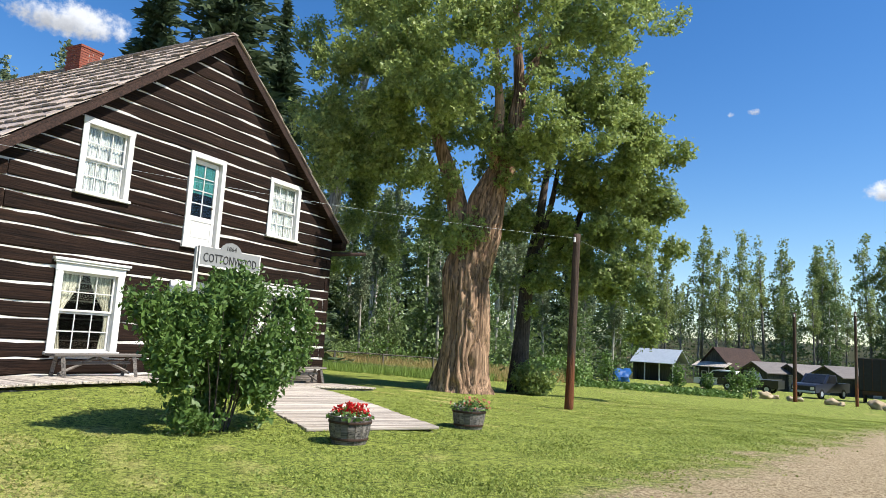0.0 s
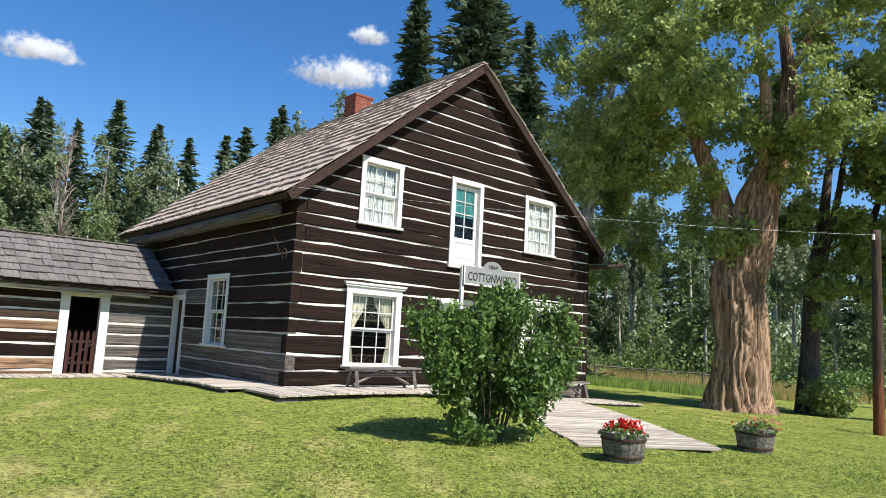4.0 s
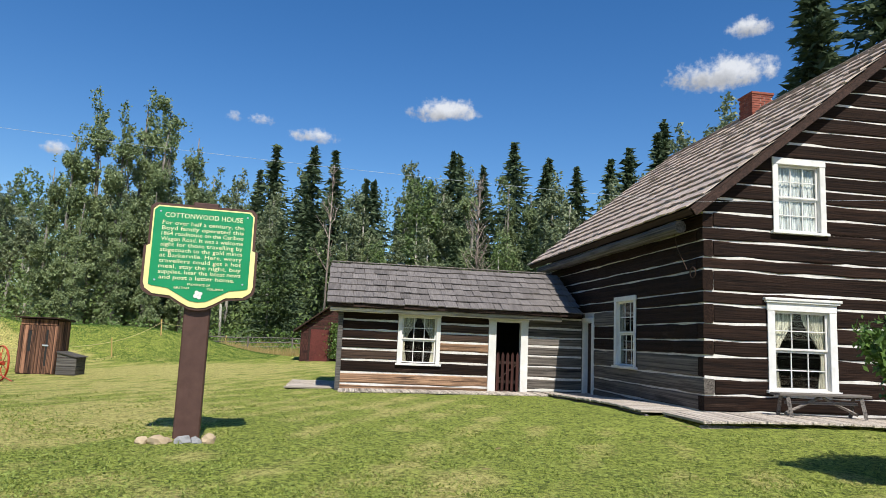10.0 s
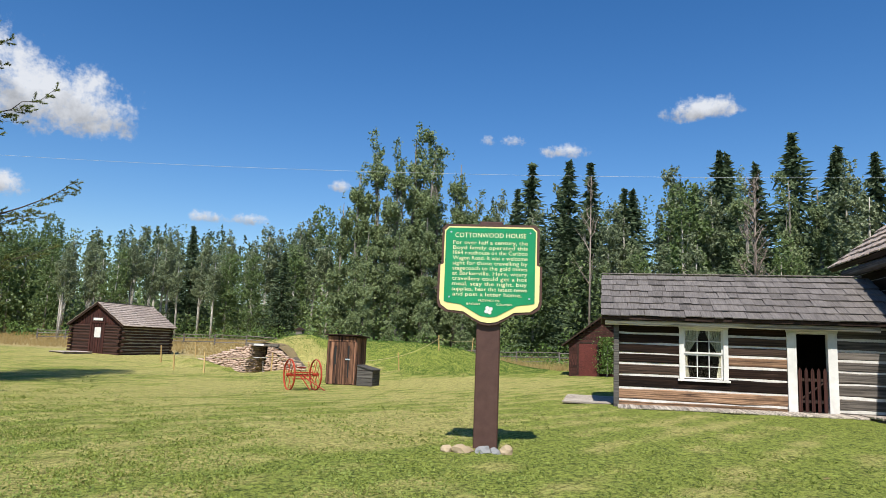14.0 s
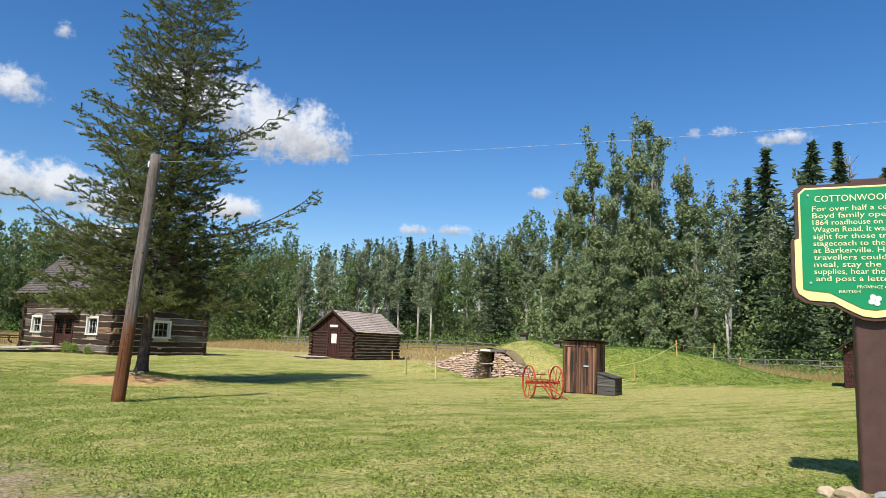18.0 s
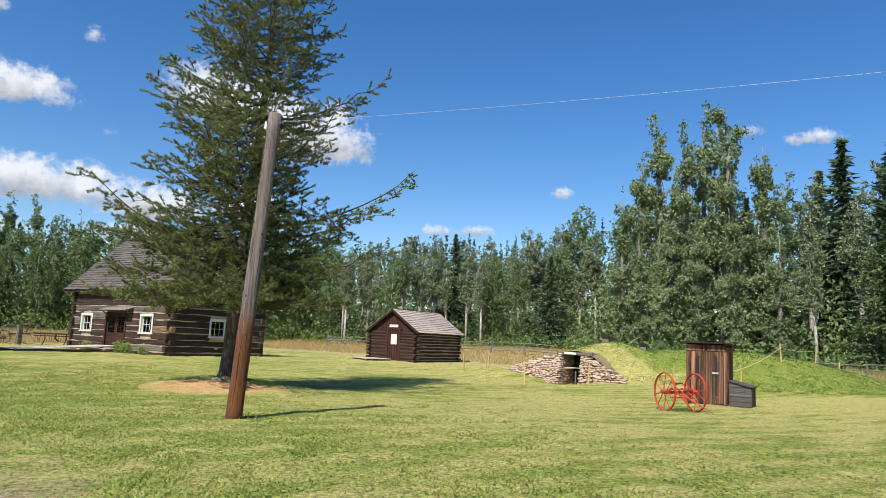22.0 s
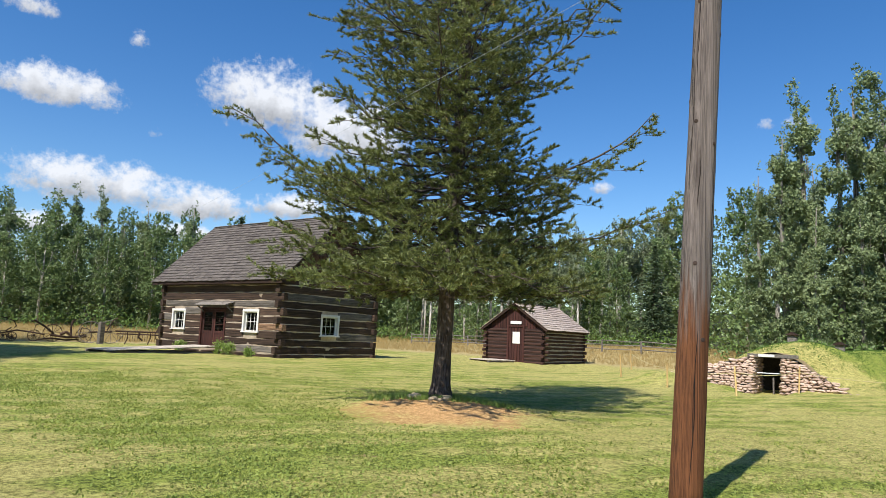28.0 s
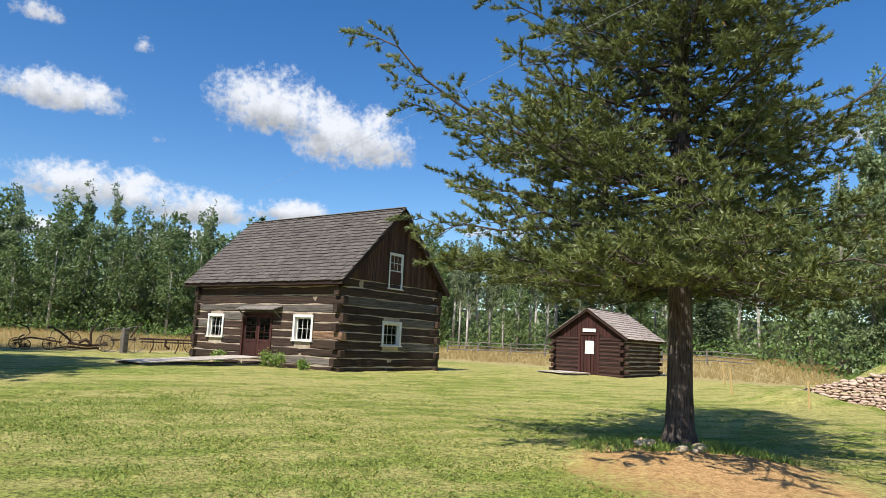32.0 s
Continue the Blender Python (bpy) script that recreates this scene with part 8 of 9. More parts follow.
    leafy_tree("poplar_tree", [(0, 0, -0.2), (0.3, 0.2, 5), (0.8, 0.6, 10), (1.7, 1.2, 16), (1.9, 1.3, 20)], [0.36, 0.30, 0.26, 0.16, 0.05],
               [(1.2, 0.8, 14.0, 3.0, 3.0, 6.5), (2.4, 1.2, 9.0, 2.4, 2.4, 3.2), (-0.6, 0.6, 10.5, 2.2, 2.2, 3.4), (2.0, 1.0, 6.0, 2.2, 2.2, 2.6), (1.8, 1.2, 19.0, 2.4, 2.4, 4.0), (3.6, 1.8, 14.0, 2.0, 2.0, 4.0)], 4200, 15, 0.078, leaf_cotton, bark_white, 103, 0.16, 0.0, 0.8, 18, 0.09, 12, pose(x, y, gz(x, y)), "tall poplar with pale mottled trunk behind the house", lobes=(90, 0.5, 1.1), steep=0.6, up=0.8)
    for i, (az, d, h, r) in enumerate(((137.2, 36, 27.5, 7.4), (142.5, 41, 25.0, 6.0), (132.5, 44, 24.0, 5.6))):
        x, y = d * math.cos(radians(az)), d * math.sin(radians(az))
        spruce_tree("spruce_tree", h, r, 110 + i, pose(x, y, gz(x, y)), "tall dark spruce rising behind the shake roof", "", 62, 24, 22, 0.20)
    for k, (px, py, h) in enumerate(((-6.5, -46.5, 1.25), (-9.0, -56.5, 1.35), (-2.5, -42.0, 1.45))):
        leafy_tree("poplar_tree", [(0, 0, -0.3), (0.1, 0, 5), (0.2, 0, 10), (0, 0, 15.2)], [0.26, 0.2, 0.13, 0.03], [(0.3, 0.2, 4.5, 2.6, 2.6, 2.3), (-0.4, 0.2, 8, 3.0, 3.0, 2.6), (0.2, -0.4, 11.5, 2.3, 2.3, 2.6), (0, 0, 14.4, 1.1, 1.1, 1.6)], 900, 8, 0.21, leaf_birch, bark_grey, 105 + k, 0.4, -0.05, 0.5, 8, 0.08, 8, pose(px, py, gz(px, py)) @ Matrix.Scale(h, 4), "tall poplar shading the lawn by the implements")
    bush_at(-7.15, 7.1)


def bush_at(x, y):
    z = gz(x, y)
    rng = np.random.default_rng(120)
    b = thing("lilac_bush", pose(x, y, z, 0, 0, -8) @ Matrix.Diagonal((0.72, 0.70, 0.76, 1)), "dense green leafy bush in front of the gable door", "bush")
    for k in range(14):
        a = rng.uniform(0, 6.28)
        h = rng.uniform(1.5, 2.5)
        part("stem", Shape().tube([(0.25 * math.cos(a), 0.25 * math.sin(a), -0.05), (0.5 * math.cos(a), 0.5 * math.sin(a), h * 0.5), (1.0 * math.cos(a), 1.0 * math.sin(a), h)], [0.022, 0.015, 0.006], 5), bark_pine, b)
    blobs = [(0.0, 0.0, 1.75, 1.3, 1.4, 1.05), (0.1, 1.3, 1.75, 0.85, 0.8, 0.95), (0.1, -1.1, 1.55, 0.9, 0.85, 0.85), (0.1, 0.1, 0.6, 0.95, 1.0, 0.62), (0.3, 0.5, 1.0, 0.8, 0.8, 0.7), (0.2, -0.3, 0.3, 0.7, 0.8, 0.35), (0.0, 1.5, 2.35, 0.45, 0.45, 0.5), (0.0, -0.2, 2.15, 0.9, 0.9, 0.5), (0.0, 0.4, 2.55, 0.6, 0.6, 0.45), (0.1, -1.5, 1.9, 0.5, 0.5, 0.5)]
    P = twig_points(blobs + lobes_of(blobs, 46, 0.22, 0.42, rng), 2900, rng, 0.10, 1.3, 5.0, 0.35)
    P = P[P[:, 2] > 0.05]
    C = clump(P, 11, 0.11, rng, (0, 0, 0.9))
    C = C[C[:, 2] > 0.04]
    part("foliage", cards("foliage", C, 0.048, leaf_bush, rng, 0.7, 1.35), None, b)


near_trees()


def lone_pine():
    x, y = -16.43, -22.71
    z = gz(x, y)
    rng = np.random.default_rng(140)
    t = thing("pine_tree", pose(x, y, z), "tall sparse pine with dark trunk on a needle-covered mound", "tree")
    H = 15.5

    def axis(h):
        return Vector((-0.09 * h + 0.08 * math.sin(h * 0.5), -0.03 * h + 0.06 * math.sin(h * 0.4), h))
    hs = [-0.3, 0.0, 0.25, 0.8, 2, 4, 6, 8, 10, 12, 14, H]
    tk = Shape().tube([axis(h) for h in hs], [0.34, 0.27, 0.20, 0.175, 0.165, 0.15, 0.135, 0.12, 0.10, 0.075, 0.045, 0.012], 18)
    part("trunk", tk, bark_pine, t, smooth=True)
    tufts, dirs = [], []
    twig = Shape()
    # height on the trunk, azimuth, reach, rise of the tip, sag of the middle
    boughs = [(4.2, 305, 5.0, 1.9, 0.5), (4.0, 298, 4.2, 1.2, 0.4), (4.7, 150, 5.7, 2.4, 0.5), (4.4, 158, 4.4, 1.4, 0.4), (8.2, 152, 4.2, 2.3, 0.3), (8.0, 310, 3.0, 1.9, 0.3), (4.6, 300, 2.1, 4.0, -0.2), (5.6, 30, 4.0, 1.4, 0.4), (5.2, 225, 4.2, 1.5, 0.4), (3.6, 125, 4.6, 0.6, 0.5), (3.2, 335, 3.8, 0.0, 0.3), (6.6, 90, 3.6, 1.5, 0.3), (9.5, 250, 2.8, 1.6, 0.2)]
    for k in range(290):
        if k < len(boughs):
            h, az, L, lift, sag = boughs[k]
            a = radians(az)
        else:
            h = 2.35 + (H - 2.65) * ((k - 13 + rng.uniform(0, 1)) / 277) ** 1.4
            prof = float(np.interp(h, [1.8, 2.4, 3.6, 4.6, 6.0, 8.0, 10.5, 12.5, 14.5, H], [2.2, 3.5, 3.9, 3.3, 3.2, 3.4, 3.2, 2.3, 1.0, 0.3]))
            L = max(0.3, prof * rng.uniform(0.5, 1.06))
            a = k * 2.399 + rng.uniform(-0.5, 0.5)
            if 3.0 < h < 12 and math.cos(a - radians(105)) > 0.55:
                L *= 0.64
            lift = L * (rng.uniform(-0.22, 0.0) if h < 3.4 else rng.uniform(-0.02, 0.28) if h < 9 else rng.uniform(0.2, 0.6))
            sag = 0.07 * L
        s = axis(h)
        out, side = Vector((math.cos(a), math.sin(a), 0)), Vector((-math.sin(a), math.cos(a), 0))
        n = 9
        bend = rng.uniform(-0.5, 0.5) * 0.12 * L
        pts = []
        for i in range(n + 1):
            u = i / n
            pts.append(s + out * (L * u) + side * (bend * math.sin(3.0 * u)) + Vector((0, 0, lift * u ** 1.3 - sag * math.sin(math.pi * u))) + Vector(rng.normal(size=3)) * 0.018 * L * u)
        r0 = 0.008 + 0.0075 * L * (1.25 if k < len(boughs) else 1.0)
        part("branch", Shape().tube(pts, [r0 * (1 - 0.85 * i / n) for i in range(n + 1)], 6), bark_pine, t, smooth=True)
        nb = max(3, int(L * 4.6))
        for j in range(nb):
            u = 0.16 + 0.84 * (j + rng.uniform(0, 1)) / nb
            i = min(n - 1, int(u * n))
            p = pts[i].lerp(pts[i + 1], u * n - i)
            sa = a + (1 if j % 2 else -1) * rng.uniform(0.35, 1.15)
            l2 = min(1.25, 0.34 + 0.28 * L * (1 - u)) * rng.uniform(0.6, 1.3)
            q = p + Vector((math.cos(sa), math.sin(sa), rng.uniform(-0.35, 0.55))) * l2
            mid = p.lerp(q, 0.5) - Vector((0, 0, 0.10 * l2))
            twig.tube([p, mid, q], [0.008, 0.006, 0.003], 3, False)
            # side shoots, each ending in an upturned brush of needles
            shoots = [(p, mid, q)]
            for w in range(max(1, int(l2 * 3.6))):
                g = rng.uniform(0.25, 0.95)
                b0 = p.lerp(mid, g * 2) if g < 0.5 else mid.lerp(q, g * 2 - 1)
                sb = sa + (1 if w % 2 else -1) * rng.uniform(0.4, 1.2)
                b1 = b0 + Vector((math.cos(sb), math.sin(sb), rng.uniform(-0.15, 0.75))) * rng.uniform(0.16, 0.38)
                twig.tube([b0, b1], [0.005, 0.003], 3, False)
                shoots.append((b0, b0.lerp(b1, 0.5), b1))
            for b0, bm, b1 in shoots:
                d = (b1 - b0).normalized()
                for f in (0.4, 0.65, 0.85, 1.02):
                    tufts.append(b0.lerp(b1, f))
                    dirs.append(d * 1.0 + Vector((0, 0, 0.35)))
        tufts.append(pts[-1])
        dirs.append(out + Vector((0, 0, 0.6)))
    tagged(part("twig", twig, bark_pine, t), kind="stuff")
    T, D = np.array(tufts), np.array(dirs)
    k = max(8, min(22, int(540000 / len(T))))
    d = np.repeat(D, k, 0) + rng.normal(size=(len(T) * k, 3)) * 0.62
    d /= np.linalg.norm(d, axis=1)[:, None]
    C = np.repeat(T, k, 0) + d * 0.04
    part("needles", cards("needles", C, 0.0150, needle_pine, rng, 0.0, 4.0, 0.2, d, tri=True), None, t)
    # dead orange sprigs
    sel = rng.choice(len(C), size=1500, replace=False)
    part("dead_needles", cards("dead_needles", C[sel] + 0.01, 0.010, surf("rusty_dead_needles", (0.24, 0.12, 0.03), (0.42, 0.24, 0.07), 4, bump=0.0), rng, 0.0, 4.5), None, t)
    # grass left standing round the foot
    n = 1500
    a, r = rng.uniform(0, 2 * math.pi, n), rng.uniform(0.35, 1.5, n)
    X, Y = x + r * np.cos(a), y + r * np.sin(a)
    keep = (X - x) * 0.8 + (Y - y) * 0.6 < 0.55
    blades("tussock_grass", X[keep], Y[keep], 0.10, 0.012, meadow_mat, rng, "uncut grass round the foot of the pine", 3, 0.8)
    # pale stones at the foot
    r2 = random.Random(12)
    for i in range(9):
        a = r2.uniform(-0.9, 1.6)
        px, py = x + 0.55 * math.cos(a) + r2.uniform(-0.1, 0.1), y + 0.55 * math.sin(a) + r2.uniform(-0.1, 0.1)
        st = part("stone", stone_shape(r2.uniform(0.06, 0.13), r2, 0.6, 1), pale_stone, None, smooth=True, m=pose(px, py, gz(px, py) + 0.02))
        tagged(st, "small pale stone at the foot of the pine", "stone", "stones round the pine")


def blades(name, X, Y, height, width, material, rng, label, per=3, lean=0.45):
    n = len(X)
    X, Y = np.repeat(X, per), np.repeat(Y, per)
    X, Y = X + rng.normal(size=n * per) * 0.025, Y + rng.normal(size=n * per) * 0.025
    h = np.repeat(height, per) if np.ndim(height) else np.full(n * per, height)
    h = h * rng.uniform(0.5, 1.25, n * per)
    a = rng.uniform(0, 2 * math.pi, n * per)
    Z = ground_z(X, Y) - 0.01
    w = width * rng.uniform(0.7, 1.3, n * per)
    dx, dy = np.cos(a), np.sin(a)
    L = rng.uniform(-lean, lean, n * per) * h
    M = rng.uniform(-lean, lean, n * per) * h
    V = np.stack([np.stack([X - dx * w, Y - dy * w, Z], 1), np.stack([X + dx * w, Y + dy * w, Z], 1), np.stack([X + L, Y + M, Z + h], 1)], 1).reshape(-1, 3)
    k = n * per
    me = bpy.data.meshes.new(name)
    me.vertices.add(3 * k), me.loops.add(3 * k), me.polygons.add(k)
    me.vertices.foreach_set("co", V.ravel())
    me.loops.foreach_set("vertex_index", np.arange(3 * k))
    me.polygons.foreach_set("loop_start", np.arange(0, 3 * k, 3))
    me.update()
    me.materials.append(material)
    tagged(new(name, me), label, "grass", kind="stuff")


lone_pine()


def bare_tree(x, y, h, r, seed, limbs, label):
    z = gz(x, y)
    t = thing("bare_tree", pose(x, y, z), label, "tree")
    rng = np.random.default_rng(seed)
    wood = surf("dead_grey_wood", (0.16, 0.12, 0.10), (0.42, 0.35, 0.30), 8, (1, 1, 0.3), 0.9, 0.3)
    part("trunk", Shape().tube([(0, 0, -0.2), (0.1, 0.05, h * 0.5), (0.0, 0.1, h)], [r, r * 0.6, 0.02], 7), wood, t, smooth=True)
    for k in range(limbs):
        f = rng.uniform(0.35, 0.96)
        a = rng.uniform(0, 2 * math.pi)
        L = (1 - f) * 3.2 + 0.7
        p, q = Vector((0.1 * (1 - f), 0.05, f * h)), Vector((math.cos(a) * L * 0.5, math.sin(a) * L * 0.5, f * h + L * rng.uniform(0.5, 1.0)))
        mid = p.lerp(q, 0.5) + Vector(rng.normal(size=3)) * 0.12
        sh = Shape().tube([p, mid, q], [0.05, 0.035, 0.012], 4)
        for j in range(4):
            s = mid.lerp(q, rng.uniform(0, 0.9))
            sh.tube([s, s + Vector((rng.normal() * 0.35, rng.normal() * 0.35, rng.uniform(0.2, 0.7)))], [0.02, 0.008], 3)
        part("limb", sh, wood, t)


bare_tree(-54.4, 10.5, 14.9 - gz(-54.4, 10.5), 0.16, 250, 46, "leafless grey tree with fine upright branches at the wood's edge")
bare_tree(-55.4, -1.6, 15.4 - gz(-55.4, -1.6), 0.12, 251, 12, "thin dead snag rising above the woods")


# ---- the woods ----
SKYLINE = [(78, 8.0), (84, 8.3), (90, 8.8), (94, 8.6), (99, 8.6), (104, 10), (112, 12), (125, 13), (140, 15), (151, 16.8), (154.5, 18.3), (158, 17.3), (163, 16.9), (169, 16.4), (174, 16.3), (179, 14.5), (184, 15.3), (189, 14.4), (191.5, 15), (193.5, 17.4), (197, 17.4), (200, 16.6), (202.3, 13.7), (204.5, 10), (209, 8.8), (214, 9.1), (220, 8.0), (227, 7.6), (234, 7.4), (240, 7.6), (245, 8.0), (250, 7.2), (262, 7)]


def woods():
    far = pose(0, 0, -400)
    rng = np.random.default_rng(150)
    kinds = {"aspen": [], "park": [], "silver": [], "spruce": [], "broad": []}
    H = 16.0
    for i in range(5):
        lean = rng.uniform(-0.5, 0.5)
        blobs = [(lean * 0.6 + rng.uniform(-0.6, 0.6), rng.uniform(-0.6, 0.6), zz, rr * rng.uniform(0.85, 1.2), rr * rng.uniform(0.85, 1.2), 1.9) for zz, rr in ((8.2, 1.3), (10.4, 1.6), (12.8, 1.4), (14.9, 0.8))]
        kinds["aspen"].append(leafy_tree("aspen_tree", [(0, 0, -0.3), (lean * 0.3, 0, 5), (lean * 0.7, 0, 10), (lean, 0, 14.6)], [0.21, 0.18, 0.12, 0.03], blobs, 560, 8, 0.135, leaf_aspen, bark_white, 160 + i, 0.17, -0.1, 0.8, 7, 0.05, 7, far, "slender aspen with pale trunk at the wood's edge", "tree", "trees of the surrounding woods", lobes=(18, 0.4, 0.75), fill=0.85))
    for i in range(4):
        lean = rng.uniform(-0.6, 0.6)
        blobs = [(lean * 0.6 + rng.uniform(-0.5, 0.5), rng.uniform(-0.5, 0.5), zz, rr, rr, 1.7) for zz, rr in ((7.4, 1.0), (9.4, 1.5), (11.4, 1.5), (13.3, 1.1), (15, 0.6))]
        kinds["park"].append(leafy_tree("aspen_tree", [(0, 0, -0.3), (lean * 0.3, 0, 5), (lean * 0.7, 0, 10), (lean, 0, 14.6)], [0.17, 0.14, 0.09, 0.03], blobs, 330, 8, 0.125, leaf_park, bark_grey, 165 + i, 0.2, 0.05, 0.8, 9, 0.05, 7, far, "tall slender sunlit aspen behind the parking", "tree", "trees of the surrounding woods", lobes=(14, 0.4, 0.8), fill=0.85))
    for i in range(4):
        blobs = [(rng.uniform(-0.5, 0.5), rng.uniform(-0.5, 0.5), zz, rr * rng.uniform(0.85, 1.15), rr * rng.uniform(0.85, 1.15), 2.2) for zz, rr in ((2.6, 1.6), (5.2, 1.9), (7.8, 1.7), (10.4, 1.3), (12.8, 0.9), (14.9, 0.5))]
        kinds["silver"].append(leafy_tree("poplar_tree", [(0, 0, -0.3), (0.1, 0, 5), (0.2, 0, 10), (0, 0, 15.2)], [0.24, 0.19, 0.12, 0.03], blobs, 1050, 12, 0.10, leaf_silver, bark_grey, 170 + i, 0.17, 0.02, 0.9, 16, 0.05, 7, far, "tall silvery-green poplar at the wood's edge", "tree", "trees of the surrounding woods", lobes=(34, 0.3, 0.65), fill=0.6, steep=1.0))
    for i in range(4):
        blobs = [(rng.uniform(-0.8, 0.8), rng.uniform(-0.8, 0.8), zz, rr, rr, 2.2) for zz, rr in ((2.6, 2.1), (5.5, 2.8), (8.5, 2.9), (11.5, 2.4), (14, 1.5))]
        kinds["broad"].append(leafy_tree("birch_tree", [(0, 0, -0.3), (0.1, 0, 6), (0.2, 0, 13.2)], [0.2, 0.15, 0.03], blobs, 700, 9, 0.15, leaf_birch, bark_white, 180 + i, 0.19, -0.1, 0.8, 6, 0.05, 7, far, "leafy birch in the surrounding woods", "tree", "trees of the surrounding woods", lobes=(24, 0.5, 1.0), fill=0.85))
    for i in range(6):
        kinds["spruce"].append(spruce_tree("spruce_tree", H, rng.uniform(4.6, 6.2), 190 + i, far, "dark pointed spruce in the surrounding woods", "trees of the surrounding woods", 46, 13, 12, 0.20))

    def place(kind, x, y, h):
        src = kinds[kind][rng.integers(len(kinds[kind]))]
        s = h / H
        c = copy_thing(src, pose(x, y, gz(x, y) - 0.1, rng.uniform(-2, 2), rng.uniform(-2, 2), rng.uniform(0, 360)))
        c.scale = (s * rng.uniform(0.9, 1.12), s * rng.uniform(0.9, 1.12), s)

    az0 = np.array([a for a, _ in SKYLINE])
    el0 = np.array([e for _, e in SKYLINE])
    a = 79.0
    while a < 260:
        el = float(np.interp(a, az0, el0))
        if a < 104:
            rows, step = [(124, 0.66, "edge"), (136, 1.0, "thin")], 1.1
        elif a < 150:
            rows, step = [(56, 0.66, "leafy"), (66, 0.95, "leafy"), (76, 1.1, "mixed")], 2.9
        elif a < 190:
            rows, step = [(62, 0.60, "mixed"), (70, 0.84, "mixed"), (78, 0.98, "spruce")], 2.0
        elif a < 203:
            rows, step = [(80, 0.78, "mixed")], 2.1
        elif a < 224:
            rows, step = [(84, 0.80, "aspen"), (94, 0.95, "aspen")], 1.05
        else:
            rows, step = [(92, 0.80, "broad"), (100, 1.03, "broad")], 1.15
        for d, k, mood in rows:
            if mood == "thin" and rng.random() < 0.25:
                continue
            aa, dd = a + rng.uniform(-0.6, 0.6) * step, d + rng.uniform(-4, 4)
            x, y = dd * math.cos(radians(aa)), dd * math.sin(radians(aa))
            ee = float(np.interp(aa, az0, el0))
            h = (dd * math.tan(radians(ee)) + 1.45 - gz(x, y)) * k * (1.08 if aa < 104 else 1.0) * rng.uniform(0.88, 1.06)
            u = rng.random()
            kind = {"leafy": "spruce" if u < 0.08 else "aspen" if u < 0.6 else "broad", "mixed": "spruce" if u < 0.32 else "aspen" if u < 0.66 else "silver" if u < 0.8 else "broad", "spruce": "spruce" if u < 0.72 else "aspen", "silver": "silver", "aspen": "aspen" if u < 0.72 else "broad" if u < 0.85 else "spruce", "broad": "broad" if u < 0.75 else "silver" if u < 0.93 else "spruce", "edge": "broad" if u < 0.12 else "park", "thin": "park"}[mood]
            place(kind, x, y, h)
        a += step
    # the close poplar group rising over the outhouse
    rng = np.random.default_rng(155)
    for aa, dd, k in ((191.4, 64, 0.86), (192.8, 62, 0.97), (194.2, 65, 1.02), (195.5, 62, 0.94), (196.8, 64, 1.04), (198.1, 62, 0.98), (199.5, 65, 1.03), (201.0, 63, 0.95), (202.4, 64, 0.90), (192.2, 59, 0.6), (195.0, 58, 0.66), (197.6, 59, 0.58), (200.3, 58, 0.62)):
        x, y = dd * math.cos(radians(aa)), dd * math.sin(radians(aa))
        place("silver", x, y, (dd * math.tan(radians(float(np.interp(aa, az0, el0)))) + 1.45 - gz(x, y)) * k)
    for group in kinds.values():
        for src in group:
            for o in list(src.children_recursive):
                bpy.data.objects.remove(o)
            bpy.data.objects.remove(src)


woods()


def undergrowth():
    """Low scrub along the wood's edge and a dark thicket behind it."""
    rng = np.random.default_rng(200)
    for name, n, lo, hi, h, mat, size, label in (("scrub", 26000, -6, 1, 2.2, leaf_bush, 0.12, "low green scrub along the edge of the woods"), ("thicket", 70000, 1, 16, 7.0, leaf_birch, 0.18, "dark thicket between the trees")):
        A = rng.uniform(79, 260, n)
        base = np.interp(A, [79, 104, 105, 150, 190, 203, 206, 224, 260], [120, 118, 56, 56, 58, 58, 80, 90, 92])
        D = base + rng.uniform(lo, hi, n)
        X, Y = D * np.cos(np.radians(A)), D * np.sin(np.radians(A))
        bump = np.array([noise.noise(Vector((x * 0.16, y * 0.16, 3.0))) for x, y in zip(X, Y)])
        Hh = np.clip(h * (0.55 + 1.1 * bump), 0.25, None)
        Hh = np.where((A > 205) & (A < 225), np.minimum(Hh, 3.0), Hh)
        Hh = np.where(A < 104, np.minimum(Hh, 3.6), Hh)
        Z = ground_z(X, Y) + Hh * rng.uniform(0, 1, n) ** 0.8
        ob = new(name, cards(name, np.stack([X, Y, Z], 1), size, mat, rng, 0.5, tri=True))
        tagged(ob, label, "undergrowth", kind="stuff")


def backing():
    """Close growth deep in the aspen wood."""
    rng = np.random.default_rng(205)
    n = 42000
    A, D = rng.uniform(106, 262, n), rng.uniform(0, 14, n)
    D = D + np.where(A < 203, 86, 104)
    X, Y = D * np.cos(np.radians(A)), D * np.sin(np.radians(A))
    Z = ground_z(X, Y) + rng.uniform(0, 9, n)
    tagged(new("thicket", cards("thicket", np.stack([X, Y, Z], 1), 0.30, leaf_birch, rng, 0.4, tri=True)), "dark thicket deep in the woods", "undergrowth", kind="stuff")


undergrowth()
backing()


